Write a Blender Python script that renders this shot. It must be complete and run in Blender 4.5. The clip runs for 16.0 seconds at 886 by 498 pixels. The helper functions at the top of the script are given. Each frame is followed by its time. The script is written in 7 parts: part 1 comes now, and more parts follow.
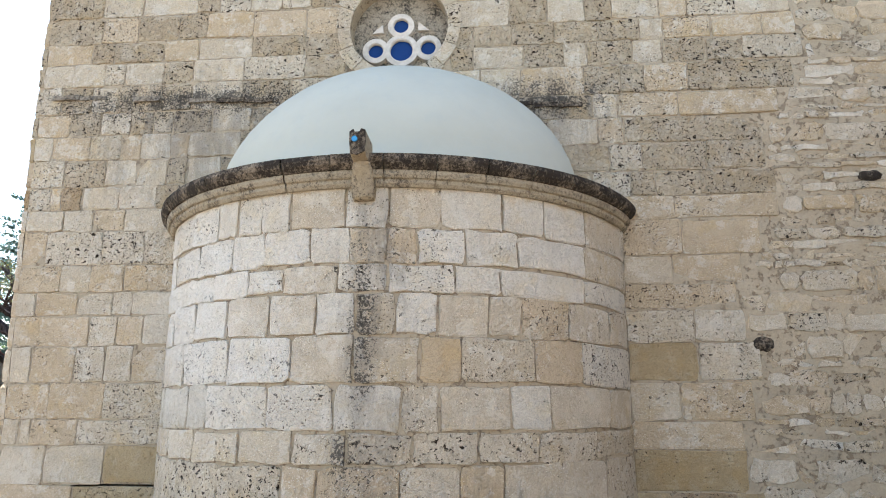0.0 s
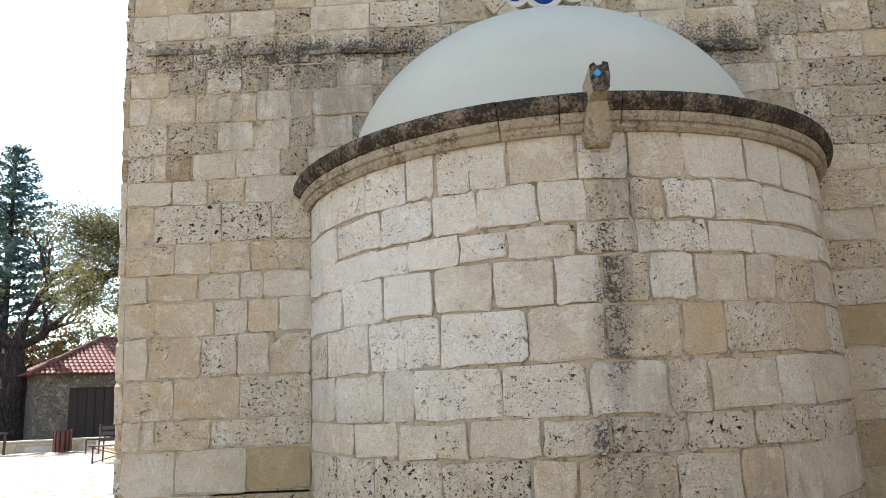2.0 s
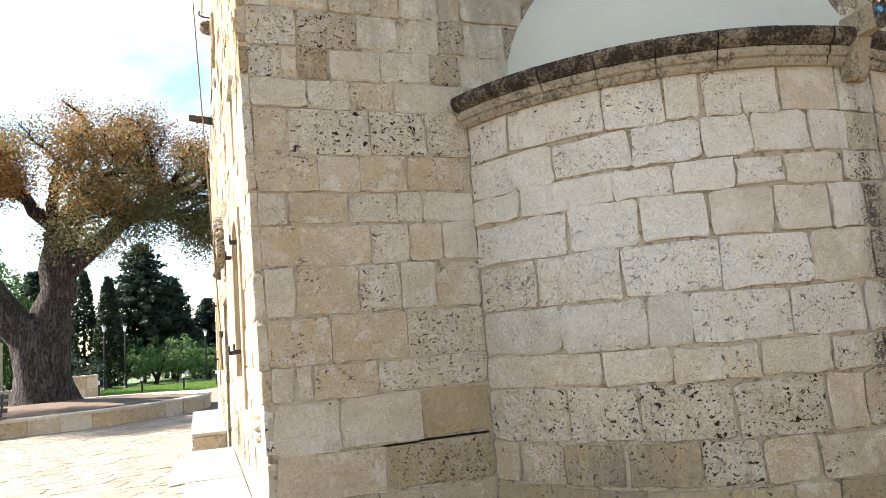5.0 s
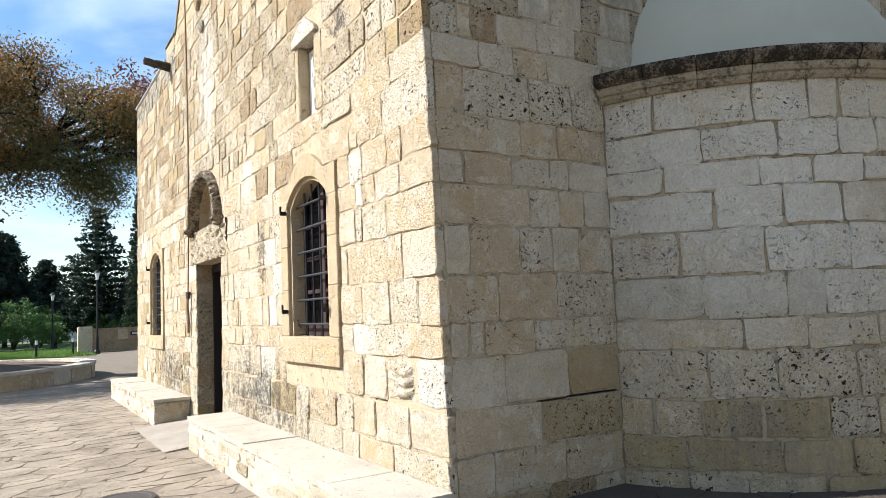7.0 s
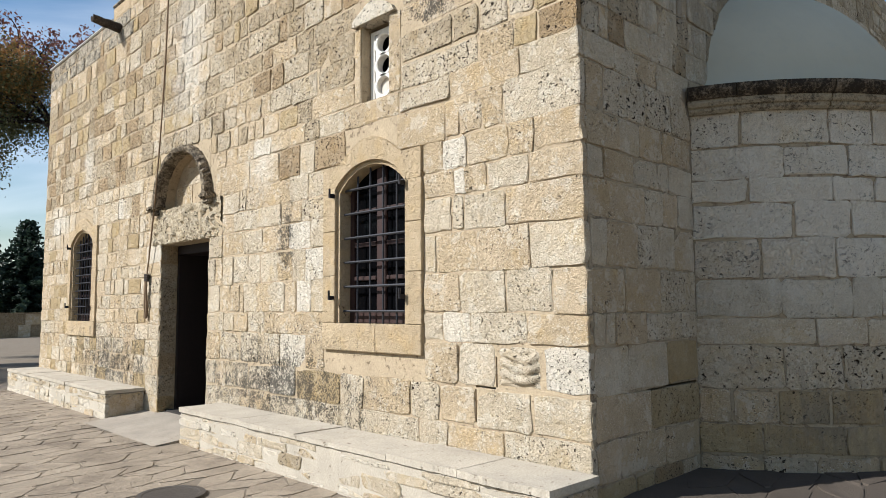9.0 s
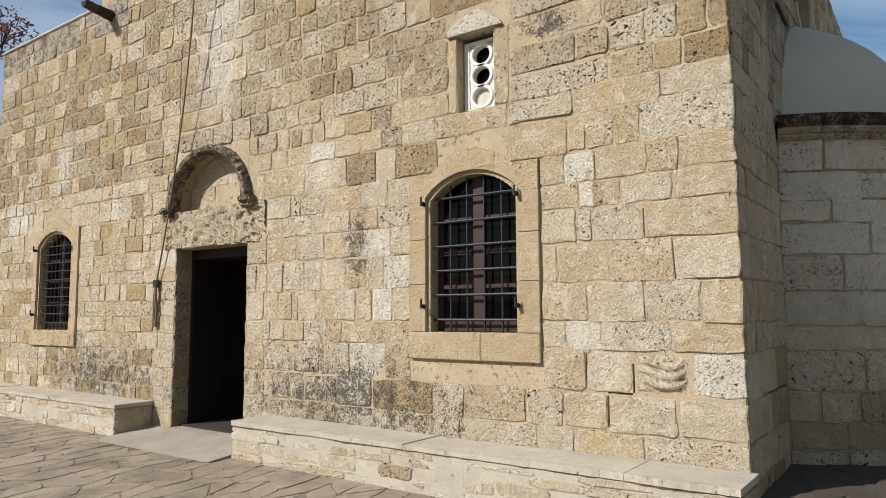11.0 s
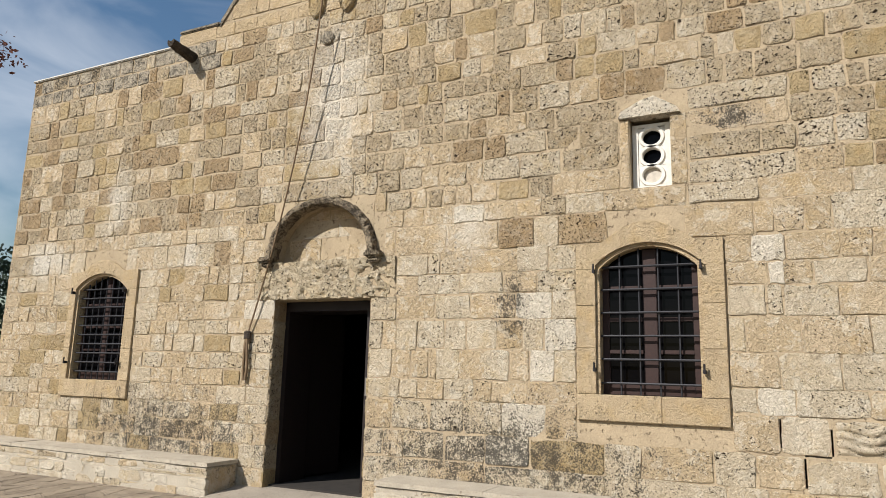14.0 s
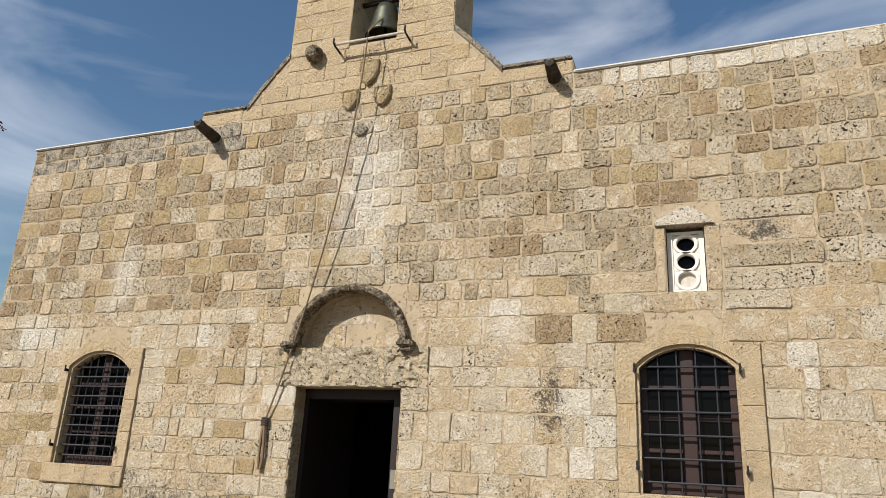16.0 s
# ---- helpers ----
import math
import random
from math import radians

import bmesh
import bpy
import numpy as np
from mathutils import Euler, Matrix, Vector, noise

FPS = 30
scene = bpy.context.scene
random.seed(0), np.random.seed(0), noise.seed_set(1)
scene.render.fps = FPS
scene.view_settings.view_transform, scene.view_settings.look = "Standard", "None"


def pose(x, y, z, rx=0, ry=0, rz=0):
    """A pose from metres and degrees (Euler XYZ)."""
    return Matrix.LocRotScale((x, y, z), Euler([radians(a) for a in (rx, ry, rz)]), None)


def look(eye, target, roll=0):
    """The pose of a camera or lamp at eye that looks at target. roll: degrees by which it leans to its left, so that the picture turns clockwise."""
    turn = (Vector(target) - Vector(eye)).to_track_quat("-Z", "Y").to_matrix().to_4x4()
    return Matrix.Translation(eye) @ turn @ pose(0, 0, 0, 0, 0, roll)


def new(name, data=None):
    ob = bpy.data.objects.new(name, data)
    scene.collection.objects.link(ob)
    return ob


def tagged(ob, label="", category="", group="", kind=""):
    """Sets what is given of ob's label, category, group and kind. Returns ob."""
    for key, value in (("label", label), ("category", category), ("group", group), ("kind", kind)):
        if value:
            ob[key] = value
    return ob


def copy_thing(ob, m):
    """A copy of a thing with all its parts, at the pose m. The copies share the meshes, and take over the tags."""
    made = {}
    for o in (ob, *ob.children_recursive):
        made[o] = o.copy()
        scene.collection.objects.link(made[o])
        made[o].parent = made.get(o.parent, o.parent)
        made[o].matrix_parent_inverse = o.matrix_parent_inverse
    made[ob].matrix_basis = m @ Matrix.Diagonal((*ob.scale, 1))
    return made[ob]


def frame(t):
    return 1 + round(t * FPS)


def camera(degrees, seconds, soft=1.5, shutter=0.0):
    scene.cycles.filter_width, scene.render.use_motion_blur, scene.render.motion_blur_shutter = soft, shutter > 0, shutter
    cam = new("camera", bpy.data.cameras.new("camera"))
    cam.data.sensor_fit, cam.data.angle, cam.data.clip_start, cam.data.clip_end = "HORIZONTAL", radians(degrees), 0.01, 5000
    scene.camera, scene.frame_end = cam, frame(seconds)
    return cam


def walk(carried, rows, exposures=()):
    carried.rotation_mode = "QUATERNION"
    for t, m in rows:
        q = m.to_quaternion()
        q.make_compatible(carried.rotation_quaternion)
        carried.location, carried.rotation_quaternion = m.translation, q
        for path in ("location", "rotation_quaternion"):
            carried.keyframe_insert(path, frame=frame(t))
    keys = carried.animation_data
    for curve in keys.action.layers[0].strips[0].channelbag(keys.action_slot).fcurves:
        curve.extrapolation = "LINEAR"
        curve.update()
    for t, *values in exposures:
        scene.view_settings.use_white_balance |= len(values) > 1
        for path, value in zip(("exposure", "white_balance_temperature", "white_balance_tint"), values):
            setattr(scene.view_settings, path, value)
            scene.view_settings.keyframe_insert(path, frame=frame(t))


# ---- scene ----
cam = camera(65.0, 16.0, 0.65)
PATH = [
    (0, (-0.024, 0.069, 1.381), (-0.208, 2.01, 1.827), 0.1),
    (0.5, (-0.38, 0.205, 1.358), (-0.609, 2.138, 1.816), -0.2),
    (1, (-0.777, 0.342, 1.367), (-0.987, 2.291, 1.764), -1.3),
    (1.5, (-1.189, 0.493, 1.399), (-1.384, 2.445, 1.789), -1.7),
    (2, (-1.66, 0.601, 1.386), (-1.721, 2.558, 1.795), -2.6),
    (2.5, (-2.144, 0.67, 1.387), (-2.128, 2.634, 1.763), -3.8),
    (3, (-2.631, 0.726, 1.371), (-2.37, 2.678, 1.717), -5.1),
    (3.5, (-3.1, 0.912, 1.391), (-2.738, 2.859, 1.667), -5.0),
    (4, (-3.553, 1.069, 1.397), (-3.064, 2.991, 1.654), -4.8),
    (4.5, (-4.029, 1.256, 1.382), (-3.45, 3.153, 1.644), -5.5),
    (5, (-4.482, 1.386, 1.373), (-3.813, 3.252, 1.633), -4.6),
    (5.2, (-4.647, 1.425, 1.375), (-3.925, 3.273, 1.628), -4.3),
    (7.3, (-6.51, 2.225, 1.368), (-5.39, 3.873, 1.533), -1.8),
    (7.5, (-6.662, 2.312, 1.352), (-5.497, 3.929, 1.519), -1.4),
    (8, (-7.037, 2.584, 1.349), (-5.798, 4.144, 1.523), -1.1),
    (8.5, (-7.393, 2.841, 1.35), (-6.085, 4.346, 1.513), -0.7),
    (8.7, (-7.501, 2.968, 1.326), (-6.156, 4.44, 1.489), -0.5),
    (10.8, (-8.764, 4.313, 1.355), (-7.159, 5.491, 1.547), -0.3),
    (11, (-8.872, 4.453, 1.346), (-7.257, 5.618, 1.533), -0.2),
    (11.5, (-9.144, 4.809, 1.344), (-7.509, 5.943, 1.543), 0.4),
    (12, (-9.449, 5.123, 1.341), (-7.782, 6.198, 1.591), 1.1),
    (12.5, (-9.68, 5.461, 1.337), (-7.981, 6.476, 1.622), 1.1),
    (13, (-9.924, 5.795, 1.323), (-8.206, 6.771, 1.634), 1.1),
    (13.5, (-10.15, 6.133, 1.317), (-8.414, 7.071, 1.641), 1.3),
    (14, (-10.345, 6.49, 1.324), (-8.584, 7.369, 1.682), 1.6),
    (14.5, (-10.552, 6.819, 1.303), (-8.776, 7.66, 1.679), 1.5),
    (15, (-10.66, 7.109, 1.296), (-8.866, 7.889, 1.711), 1.5),
    (15.5, (-10.803, 7.299, 1.326), (-9.003, 8.036, 1.792), 2.5),
    (16, (-10.926, 7.399, 1.361), (-9.144, 8.09, 1.952), 2.9),
]
EXPOSURES = [(0.0, 2.7, 6050, 14), (1.5, 2.45, 6200, 14), (3.0, 2.27, 6450, 14), (5.0, 2.26, 6500, 13), (7.3, 1.04, 5900, 10), (8.6, 0.7, 5950, 10), (11.0, 0.3, 6250, 10), (13.0, 0.3, 6450, 11), (16.0, 0.32, 6400, 11)]
walk(cam, [(t, look(eye, target, roll)) for t, eye, target, roll in PATH], EXPOSURES)

# ---------------------------------------------------------------- light
SUN_DIR = Vector((-0.307, 0.160, 0.272)).normalized()      # towards the sun
sun_data = bpy.data.lights.new("sun", "SUN")
sun_data.energy, sun_data.angle, sun_data.color = 5.0, radians(0.55), (1.0, 0.95, 0.88)
sun = new("sun", sun_data)
sun.matrix_world = look((-30, 30, 40), Vector((-30, 30, 40)) - SUN_DIR)

world = bpy.data.worlds.new("sky")
scene.world = world
world.use_nodes = True
wt = world.node_tree
wt.nodes.clear()
w_out = wt.nodes.new("ShaderNodeOutputWorld")
w_bg = wt.nodes.new("ShaderNodeBackground")
w_sky = wt.nodes.new("ShaderNodeTexSky")
w_sky.sky_type, w_sky.sun_disc = "NISHITA", False
w_sky.sun_elevation = math.asin(SUN_DIR.z)
w_sky.sun_rotation = math.atan2(SUN_DIR.x, SUN_DIR.y)
w_sky.dust_density, w_sky.air_density, w_sky.ozone_density = 0.6, 1.35, 2.4
w_tc = wt.nodes.new("ShaderNodeTexCoord")
w_map = wt.nodes.new("ShaderNodeMapping")
w_map.inputs["Scale"].default_value = (1.6, 1.6, 5.0)
w_map.inputs["Rotation"].default_value = (0.25, 0.2, 0.5)
w_noise = wt.nodes.new("ShaderNodeTexNoise")
w_noise.inputs["Scale"].default_value, w_noise.inputs["Detail"].default_value = 1.7, 8
w_noise.inputs["Distortion"].default_value = 0.6
w_ramp = wt.nodes.new("ShaderNodeValToRGB")
w_ramp.color_ramp.elements[0].position, w_ramp.color_ramp.elements[1].position = 0.42, 0.82
w_ramp.color_ramp.elements[1].color = (0.6, 0.6, 0.6, 1)
w_mix = wt.nodes.new("ShaderNodeMix")
w_mix.data_type = "RGBA"
w_mix.inputs["B"].default_value = (14.0, 14.5, 15.2, 1)
wt.links.new(w_tc.outputs["Generated"], w_map.inputs["Vector"])
wt.links.new(w_map.outputs["Vector"], w_noise.inputs["Vector"])
wt.links.new(w_noise.outputs["Fac"], w_ramp.inputs["Fac"])
wt.links.new(w_ramp.outputs["Color"], w_mix.inputs["Factor"])
w_hue = wt.nodes.new("ShaderNodeHueSaturation")
w_hue.inputs["Saturation"].default_value, w_hue.inputs["Value"].default_value = 1.15, 1.33
wt.links.new(w_sky.outputs["Color"], w_hue.inputs["Color"])
wt.links.new(w_hue.outputs["Color"], w_mix.inputs["A"])
wt.links.new(w_mix.outputs["Result"], w_bg.inputs["Color"])
w_bg.inputs["Strength"].default_value = 0.056
wt.links.new(w_bg.outputs["Background"], w_out.inputs["Surface"])

# ---------------------------------------------------------------- materials


class Nodes:
    """A small helper round one node tree."""

    def __init__(self, name):
        self.mat = bpy.data.materials.new(name)
        self.mat.use_nodes = True
        self.t = self.mat.node_tree
        self.b = self.t.nodes["Principled BSDF"]
        self.pos = self.t.nodes.new("ShaderNodeNewGeometry").outputs["Position"]

    def node(self, kind, **kw):
        n = self.t.nodes.new(kind)
        for k, v in kw.items():
            n.inputs[k].default_value = v
        return n

    def link(self, a, b):
        self.t.links.new(a, b)

    def noise(self, scale, detail=4, rough=0.55, vec=None, dist=0.0):
        n = self.node("ShaderNodeTexNoise", Scale=scale, Detail=detail, Roughness=rough, Distortion=dist)
        self.link(vec or self.pos, n.inputs["Vector"])
        return n.outputs["Fac"]

    def voronoi(self, scale, vec=None, feature="F1", out="Distance", rand=1.0):
        n = self.node("ShaderNodeTexVoronoi", Scale=scale, Randomness=rand)
        n.feature = feature
        self.link(vec or self.pos, n.inputs["Vector"])
        return n.outputs[out]

    def ramp(self, fac, lo, hi, a=(0, 0, 0, 1), b=(1, 1, 1, 1)):
        n = self.node("ShaderNodeValToRGB")
        e = n.color_ramp.elements
        e[0].position, e[1].position, e[0].color, e[1].color = lo, hi, a, b
        self.link(fac, n.inputs["Fac"])
        return n.outputs["Color"]

    def mix(self, fac, a, b, how="MIX"):
        n = self.t.nodes.new("ShaderNodeMix")
        n.data_type, n.blend_type = "RGBA", how
        for key, val in (("Factor", fac), ("A", a), ("B", b)):
            if isinstance(val, (int, float)):
                n.inputs[key].default_value = val
            elif isinstance(val, tuple):
                n.inputs[key].default_value = (*val, 1) if len(val) == 3 else val
            else:
                self.link(val, n.inputs[key])
        return n.outputs["Result"]

    def math(self, op, a, b=0.0):
        n = self.t.nodes.new("ShaderNodeMath")
        n.operation = op
        for i, val in enumerate((a, b)):
            if isinstance(val, (int, float)):
                n.inputs[i].default_value = val
            else:
                self.link(val, n.inputs[i])
        return n.outputs[0]

    def random(self, island):
        if island:
            return self.t.nodes.new("ShaderNodeNewGeometry").outputs["Random Per Island"]
        return self.t.nodes.new("ShaderNodeObjectInfo").outputs["Random"]

    def bump(self, height, strength, distance):
        n = self.node("ShaderNodeBump", Strength=strength, Distance=distance)
        self.link(height, n.inputs["Height"])
        self.link(n.outputs["Normal"], self.b.inputs["Normal"])

    def done(self, color, rough=0.85, spec=0.25):
        if isinstance(color, tuple):
            self.b.inputs["Base Color"].default_value = (*color, 1)
        else:
            self.link(color, self.b.inputs["Base Color"])
        if isinstance(rough, (int, float)):
            self.b.inputs["Roughness"].default_value = rough
        else:
            self.link(rough, self.b.inputs["Roughness"])
        self.b.inputs["Specular IOR Level"].default_value = spec
        return self.mat


# black lichen and lime runs on the masonry: middle and reach of each patch
LICHEN = [((-4.2, 13.25, 0.60), (0.6, 2.3, 0.60)), ((-4.2, 9.0, 0.60), (0.6, 2.2, 0.62)), ((-2.75, 5.5, 4.0), (2.0, 0.5, 0.20)),
          ((0.32, 5.5, 3.90), (0.80, 0.5, 0.26)), ((-0.91, 4.2, 1.86), (0.10, 0.4, 0.75)), ((-1.01, 4.2, 1.15), (0.10, 0.4, 0.2)),
          ((-4.2, 15.6, 5.5), (0.5, 1.6, 0.3)),
          ((-4.2, 6.86, 3.6), (0.5, 0.36, 0.2)), ((-4.2, 8.84, 2.0), (0.4, 0.22, 0.5))]
# grey streaks: rain from the spout down the apse, then apse foot and dome sides
RUNS = [((-0.89, 4.2, 1.7), (0.26, 0.4, 2.0)), ((-0.76, 4.2, 2.3), (0.22, 0.4, 0.8)), ((-0.83, 4.2, 1.1), (0.42, 0.4, 1.0)), ((-0.2, 4.3, 0.6), (1.6, 0.6, 0.6)), ((-2.3, 4.8, 0.5), (1.2, 0.9, 0.5)), ((0.3, 5.5, 3.7), (0.9, 0.5, 0.7)), ((-2.6, 5.5, 3.7), (1.6, 0.5, 0.9))]
LIME = [((-4.2, 11.05, 4.4), (0.5, 0.7, 1.5)), ((-2.3, 4.8, 1.9), (1.6, 1.4, 1.0)), ((-4.2, 14.5, 3.5), (0.5, 0.35, 0.7)), ((-4.2, 15.8, 2.75), (0.5, 0.7, 0.35)), ((-4.2, 9.3, 2.75), (0.5, 0.4, 0.35))]


def patches(n, spots, ragged):
    """Ragged patches of the given places, 0 to 1."""
    best = None
    for c, reach in spots:
        sub = n.t.nodes.new("ShaderNodeVectorMath")
        sub.operation = "SUBTRACT"
        sub.inputs[1].default_value = c
        n.link(n.pos, sub.inputs[0])
        div = n.t.nodes.new("ShaderNodeVectorMath")
        div.operation = "DIVIDE"
        div.inputs[1].default_value = reach
        n.link(sub.outputs[0], div.inputs[0])
        ln = n.t.nodes.new("ShaderNodeVectorMath")
        ln.operation = "LENGTH"
        n.link(div.outputs[0], ln.inputs[0])
        d = ln.outputs["Value"]
        best = d if best is None else n.math("MINIMUM", best, d)
    return n.math("SUBTRACT", ragged, n.math("MULTIPLY", best, 0.34))


def stone_material(name, light, dark, pits=0.4, pit_scale=30.0, specks=0.3, stain=0.24, wash=0.22, island=False):
    """Weathered limestone. light, dark: the ends of its colours; pits: how eaten it is; specks: pale lime grains."""
    n = Nodes(name)
    rnd = n.random(island)
    off = n.node("ShaderNodeCombineXYZ")
    big = n.math("MULTIPLY", rnd, 37.0)
    for k in "XYZ":
        n.link(big, off.inputs[k])
    add = n.t.nodes.new("ShaderNodeVectorMath")
    n.link(n.pos, add.inputs[0])
    n.link(off.outputs[0], add.inputs[1])
    vec = add.outputs[0]
    rnd2 = n.math("FRACT", n.math("MULTIPLY", rnd, 7.31))
    base = n.mix(rnd, tuple(light), tuple(dark))
    coarse = n.noise(6.0, 6, 0.65, vec)
    mid = n.noise(26.0, 6, 0.72, vec)
    grain = n.noise(130.0, 4, 0.75, vec)
    # cloudy tone, ochre bloom, grain
    base = n.mix(n.math("MULTIPLY", n.ramp(coarse, 0.44, 0.66), 0.45), base, tuple(c * 0.80 for c in dark))
    base = n.mix(n.math("MULTIPLY", n.ramp(n.noise(4.0, 4, 0.6, vec), 0.54, 0.66), 0.45), base, (dark[0] * 1.02, dark[1] * 0.93, dark[2] * 0.72))
    base = n.mix(n.math("MULTIPLY", n.ramp(mid, 0.55, 0.63), 0.20 + 0.34 * pits), base, tuple(c * 0.58 for c in dark))
    base = n.mix(n.ramp(grain, 0.36, 0.54), n.mix(0.29, base, (0.06, 0.043, 0.028)), base)
    wide = n.noise(1.3, 5, 0.65)
    base = n.mix(n.math("MULTIPLY", n.ramp(wide, 0.5, 0.72), stain), base, tuple(c * 0.62 for c in dark))
    crust = n.ramp(n.math("ADD", n.noise(7.5, 6, 0.72, vec), n.math("MULTIPLY", grain, 0.12)), 0.60, 0.64)
    base = n.mix(n.math("MULTIPLY", crust, 0.50 * min(1.0, specks + 0.1)), base, (0.70, 0.635, 0.51))
    # ochre weathering and old limewash, in sheets that run across the joints
    base = n.mix(n.math("MULTIPLY", n.ramp(n.noise(1.9, 7, 0.7), 0.54, 0.66), max(0.0, 0.26 - 0.3 * wash)), base, (0.50, 0.38, 0.21))
    base = n.mix(n.math("MULTIPLY", n.ramp(n.noise(2.7, 8, 0.75, None, 0.3), 0.56, 0.62), wash), base, (0.72, 0.67, 0.57))
    # lime specks
    stretch = n.node("ShaderNodeMapping", Scale=(1.0, 0.75, 1.4))
    n.link(vec, stretch.inputs["Vector"])
    sp = n.voronoi(62.0, stretch.outputs["Vector"])
    spm = n.math("MULTIPLY", n.ramp(sp, 0.20, 0.26, (1, 1, 1, 1), (0, 0, 0, 1)), n.ramp(n.noise(5.0, 5, 0.7, vec), 0.46, 0.54))
    base = n.mix(n.math("MULTIPLY", spm, 0.9 * specks), base, (0.84, 0.77, 0.62))
    # pits and eaten holes with hard edges, in clusters, on some stones more than on others
    warp = n.t.nodes.new("ShaderNodeVectorMath")
    wn = n.node("ShaderNodeTexNoise", Scale=18.0, Detail=4)
    n.link(vec, wn.inputs["Vector"])
    n.link(wn.outputs["Color"], warp.inputs[0])
    warp.operation = "SCALE"
    warp.inputs["Scale"].default_value = 0.06
    add2 = n.t.nodes.new("ShaderNodeVectorMath")
    n.link(vec, add2.inputs[0])
    n.link(warp.outputs[0], add2.inputs[1])
    flatter = n.node("ShaderNodeMapping", Scale=(1.0, 1.0, 1.5))
    n.link(add2.outputs[0], flatter.inputs["Vector"])
    pv = n.noise(pit_scale * 1.5, 3, 0.6, flatter.outputs["Vector"], 0.5)
    shift = n.math("MULTIPLY", n.math("SUBTRACT", rnd2, 0.52), 0.24)
    where = n.ramp(n.math("ADD", n.noise(5.0, 5, 0.7, vec), shift), 0.60 - 0.24 * pits, 0.65 - 0.22 * pits)
    size = n.math("ADD", pv, n.math("MULTIPLY", n.math("SUBTRACT", mid, 0.5), 0.35))
    pit = n.math("MULTIPLY", n.ramp(size, 0.61, 0.633), where)
    pv2 = n.voronoi(pit_scale * 2.4, add2.outputs[0])
    fine = n.math("MULTIPLY", n.ramp(pv2, 0.18, 0.26, (1, 1, 1, 1), (0, 0, 0, 1)), n.ramp(n.math("ADD", n.noise(9.0, 4, 0.7, vec), shift), 0.60 - 0.2 * pits, 0.65 - 0.2 * pits))
    pit = n.math("MAXIMUM", pit, n.math("MULTIPLY", fine, 0.8))
    base = n.mix(n.math("MULTIPLY", pit, 0.86 + 0.14 * pits), base, (0.030, 0.020, 0.012))
    # lichen and lime
    ragged = n.math("ADD", n.math("MULTIPLY", n.noise(5.5, 7, 0.72), 0.62), n.math("MULTIPLY", n.noise(38.0, 4, 0.7), 0.38))
    base = n.mix(n.math("MULTIPLY", n.ramp(patches(n, LIME, ragged), 0.20, 0.46), 0.6), base, (0.74, 0.69, 0.59))
    down = n.node("ShaderNodeMapping", Scale=(13.0, 13.0, 2.6))
    n.link(n.pos, down.inputs["Vector"])
    runs = n.math("ADD", n.math("MULTIPLY", n.noise(1.0, 6, 0.7, down.outputs["Vector"]), 0.75), n.math("MULTIPLY", grain, 0.25))
    base = n.mix(n.math("MULTIPLY", n.ramp(patches(n, RUNS, runs), 0.28, 0.50), 0.55), base, (0.20, 0.178, 0.145))
    crumb = n.math("ADD", n.math("MULTIPLY", n.noise(8.0, 8, 0.8), 0.5), n.math("MULTIPLY", n.noise(64.0, 6, 0.8), 0.5))
    sharp = n.math("ADD", n.math("MULTIPLY", n.math("SUBTRACT", crumb, 0.5), 2.4), 0.54)
    base = n.mix(n.math("MULTIPLY", n.ramp(patches(n, LICHEN, sharp), 0.36, 0.47), 0.86), base, (0.05, 0.046, 0.038))
    h = n.math("ADD", n.math("MULTIPLY", coarse, 0.8), n.math("MULTIPLY", grain, 0.30))
    h = n.math("ADD", h, n.math("MULTIPLY", mid, 0.9))
    flake = n.ramp(n.noise(17.0, 5, 0.65, add2.outputs[0], 0.3), 0.47, 0.53)
    h = n.math("ADD", h, n.math("MULTIPLY", flake, 0.10 + 0.16 * pits))
    h = n.math("SUBTRACT", h, n.math("MULTIPLY", pit, 1.1))
    n.bump(n.math("ADD", h, n.math("MULTIPLY", spm, 0.3)), 1.0, 0.038)
    return n.done(base, 0.92, 0.12)


CREAM = ((0.66, 0.56, 0.41), (0.59, 0.49, 0.345))
WARM = ((0.63, 0.50, 0.335), (0.56, 0.435, 0.275))
GREY = ((0.54, 0.438, 0.295), (0.46, 0.365, 0.238))
BROWN = ((0.49, 0.365, 0.22), (0.40, 0.29, 0.168))
PALE = ((0.76, 0.685, 0.56), (0.69, 0.61, 0.475))
TAN = ((0.60, 0.47, 0.30), (0.55, 0.425, 0.265))


def stone_set(island):
    tail = "_joined" if island else ""
    return {
        "cream": stone_material("stone_cream" + tail, *CREAM, 0.27, 24, 0.9, island=island),
        "warm": stone_material("stone_warm" + tail, *WARM, 0.29, 25, 0.85, island=island),
        "grey": stone_material("stone_grey" + tail, *GREY, 1.0, 19, 0.3, wash=0.1, island=island),
        "brown": stone_material("stone_brown" + tail, *BROWN, 0.85, 21, 0.2, wash=0.0, island=island),
        "pale": stone_material("stone_pale" + tail, *PALE, 0.36, 23, 0.75, wash=0.45, island=island),
        "smooth": stone_material("stone_smooth" + tail, (0.56, 0.495, 0.38), (0.52, 0.455, 0.34), 0.02, 26, 0.1, stain=0.2, island=island),
        "tan": stone_material("stone_tan" + tail, *TAN, 0.0, 22, 0.0, stain=0.15, wash=0.05, island=island),
        "pitted": stone_material("stone_pitted" + tail, *CREAM, 0.9, 16, 0.5, island=island),
        "ochre": stone_material("stone_ochre" + tail, (0.50, 0.39, 0.225), (0.44, 0.33, 0.18), 0.25, 22, 0.15, wash=0.0, island=island),
    }


STONE = stone_set(False)
STONE_J = stone_set(True)


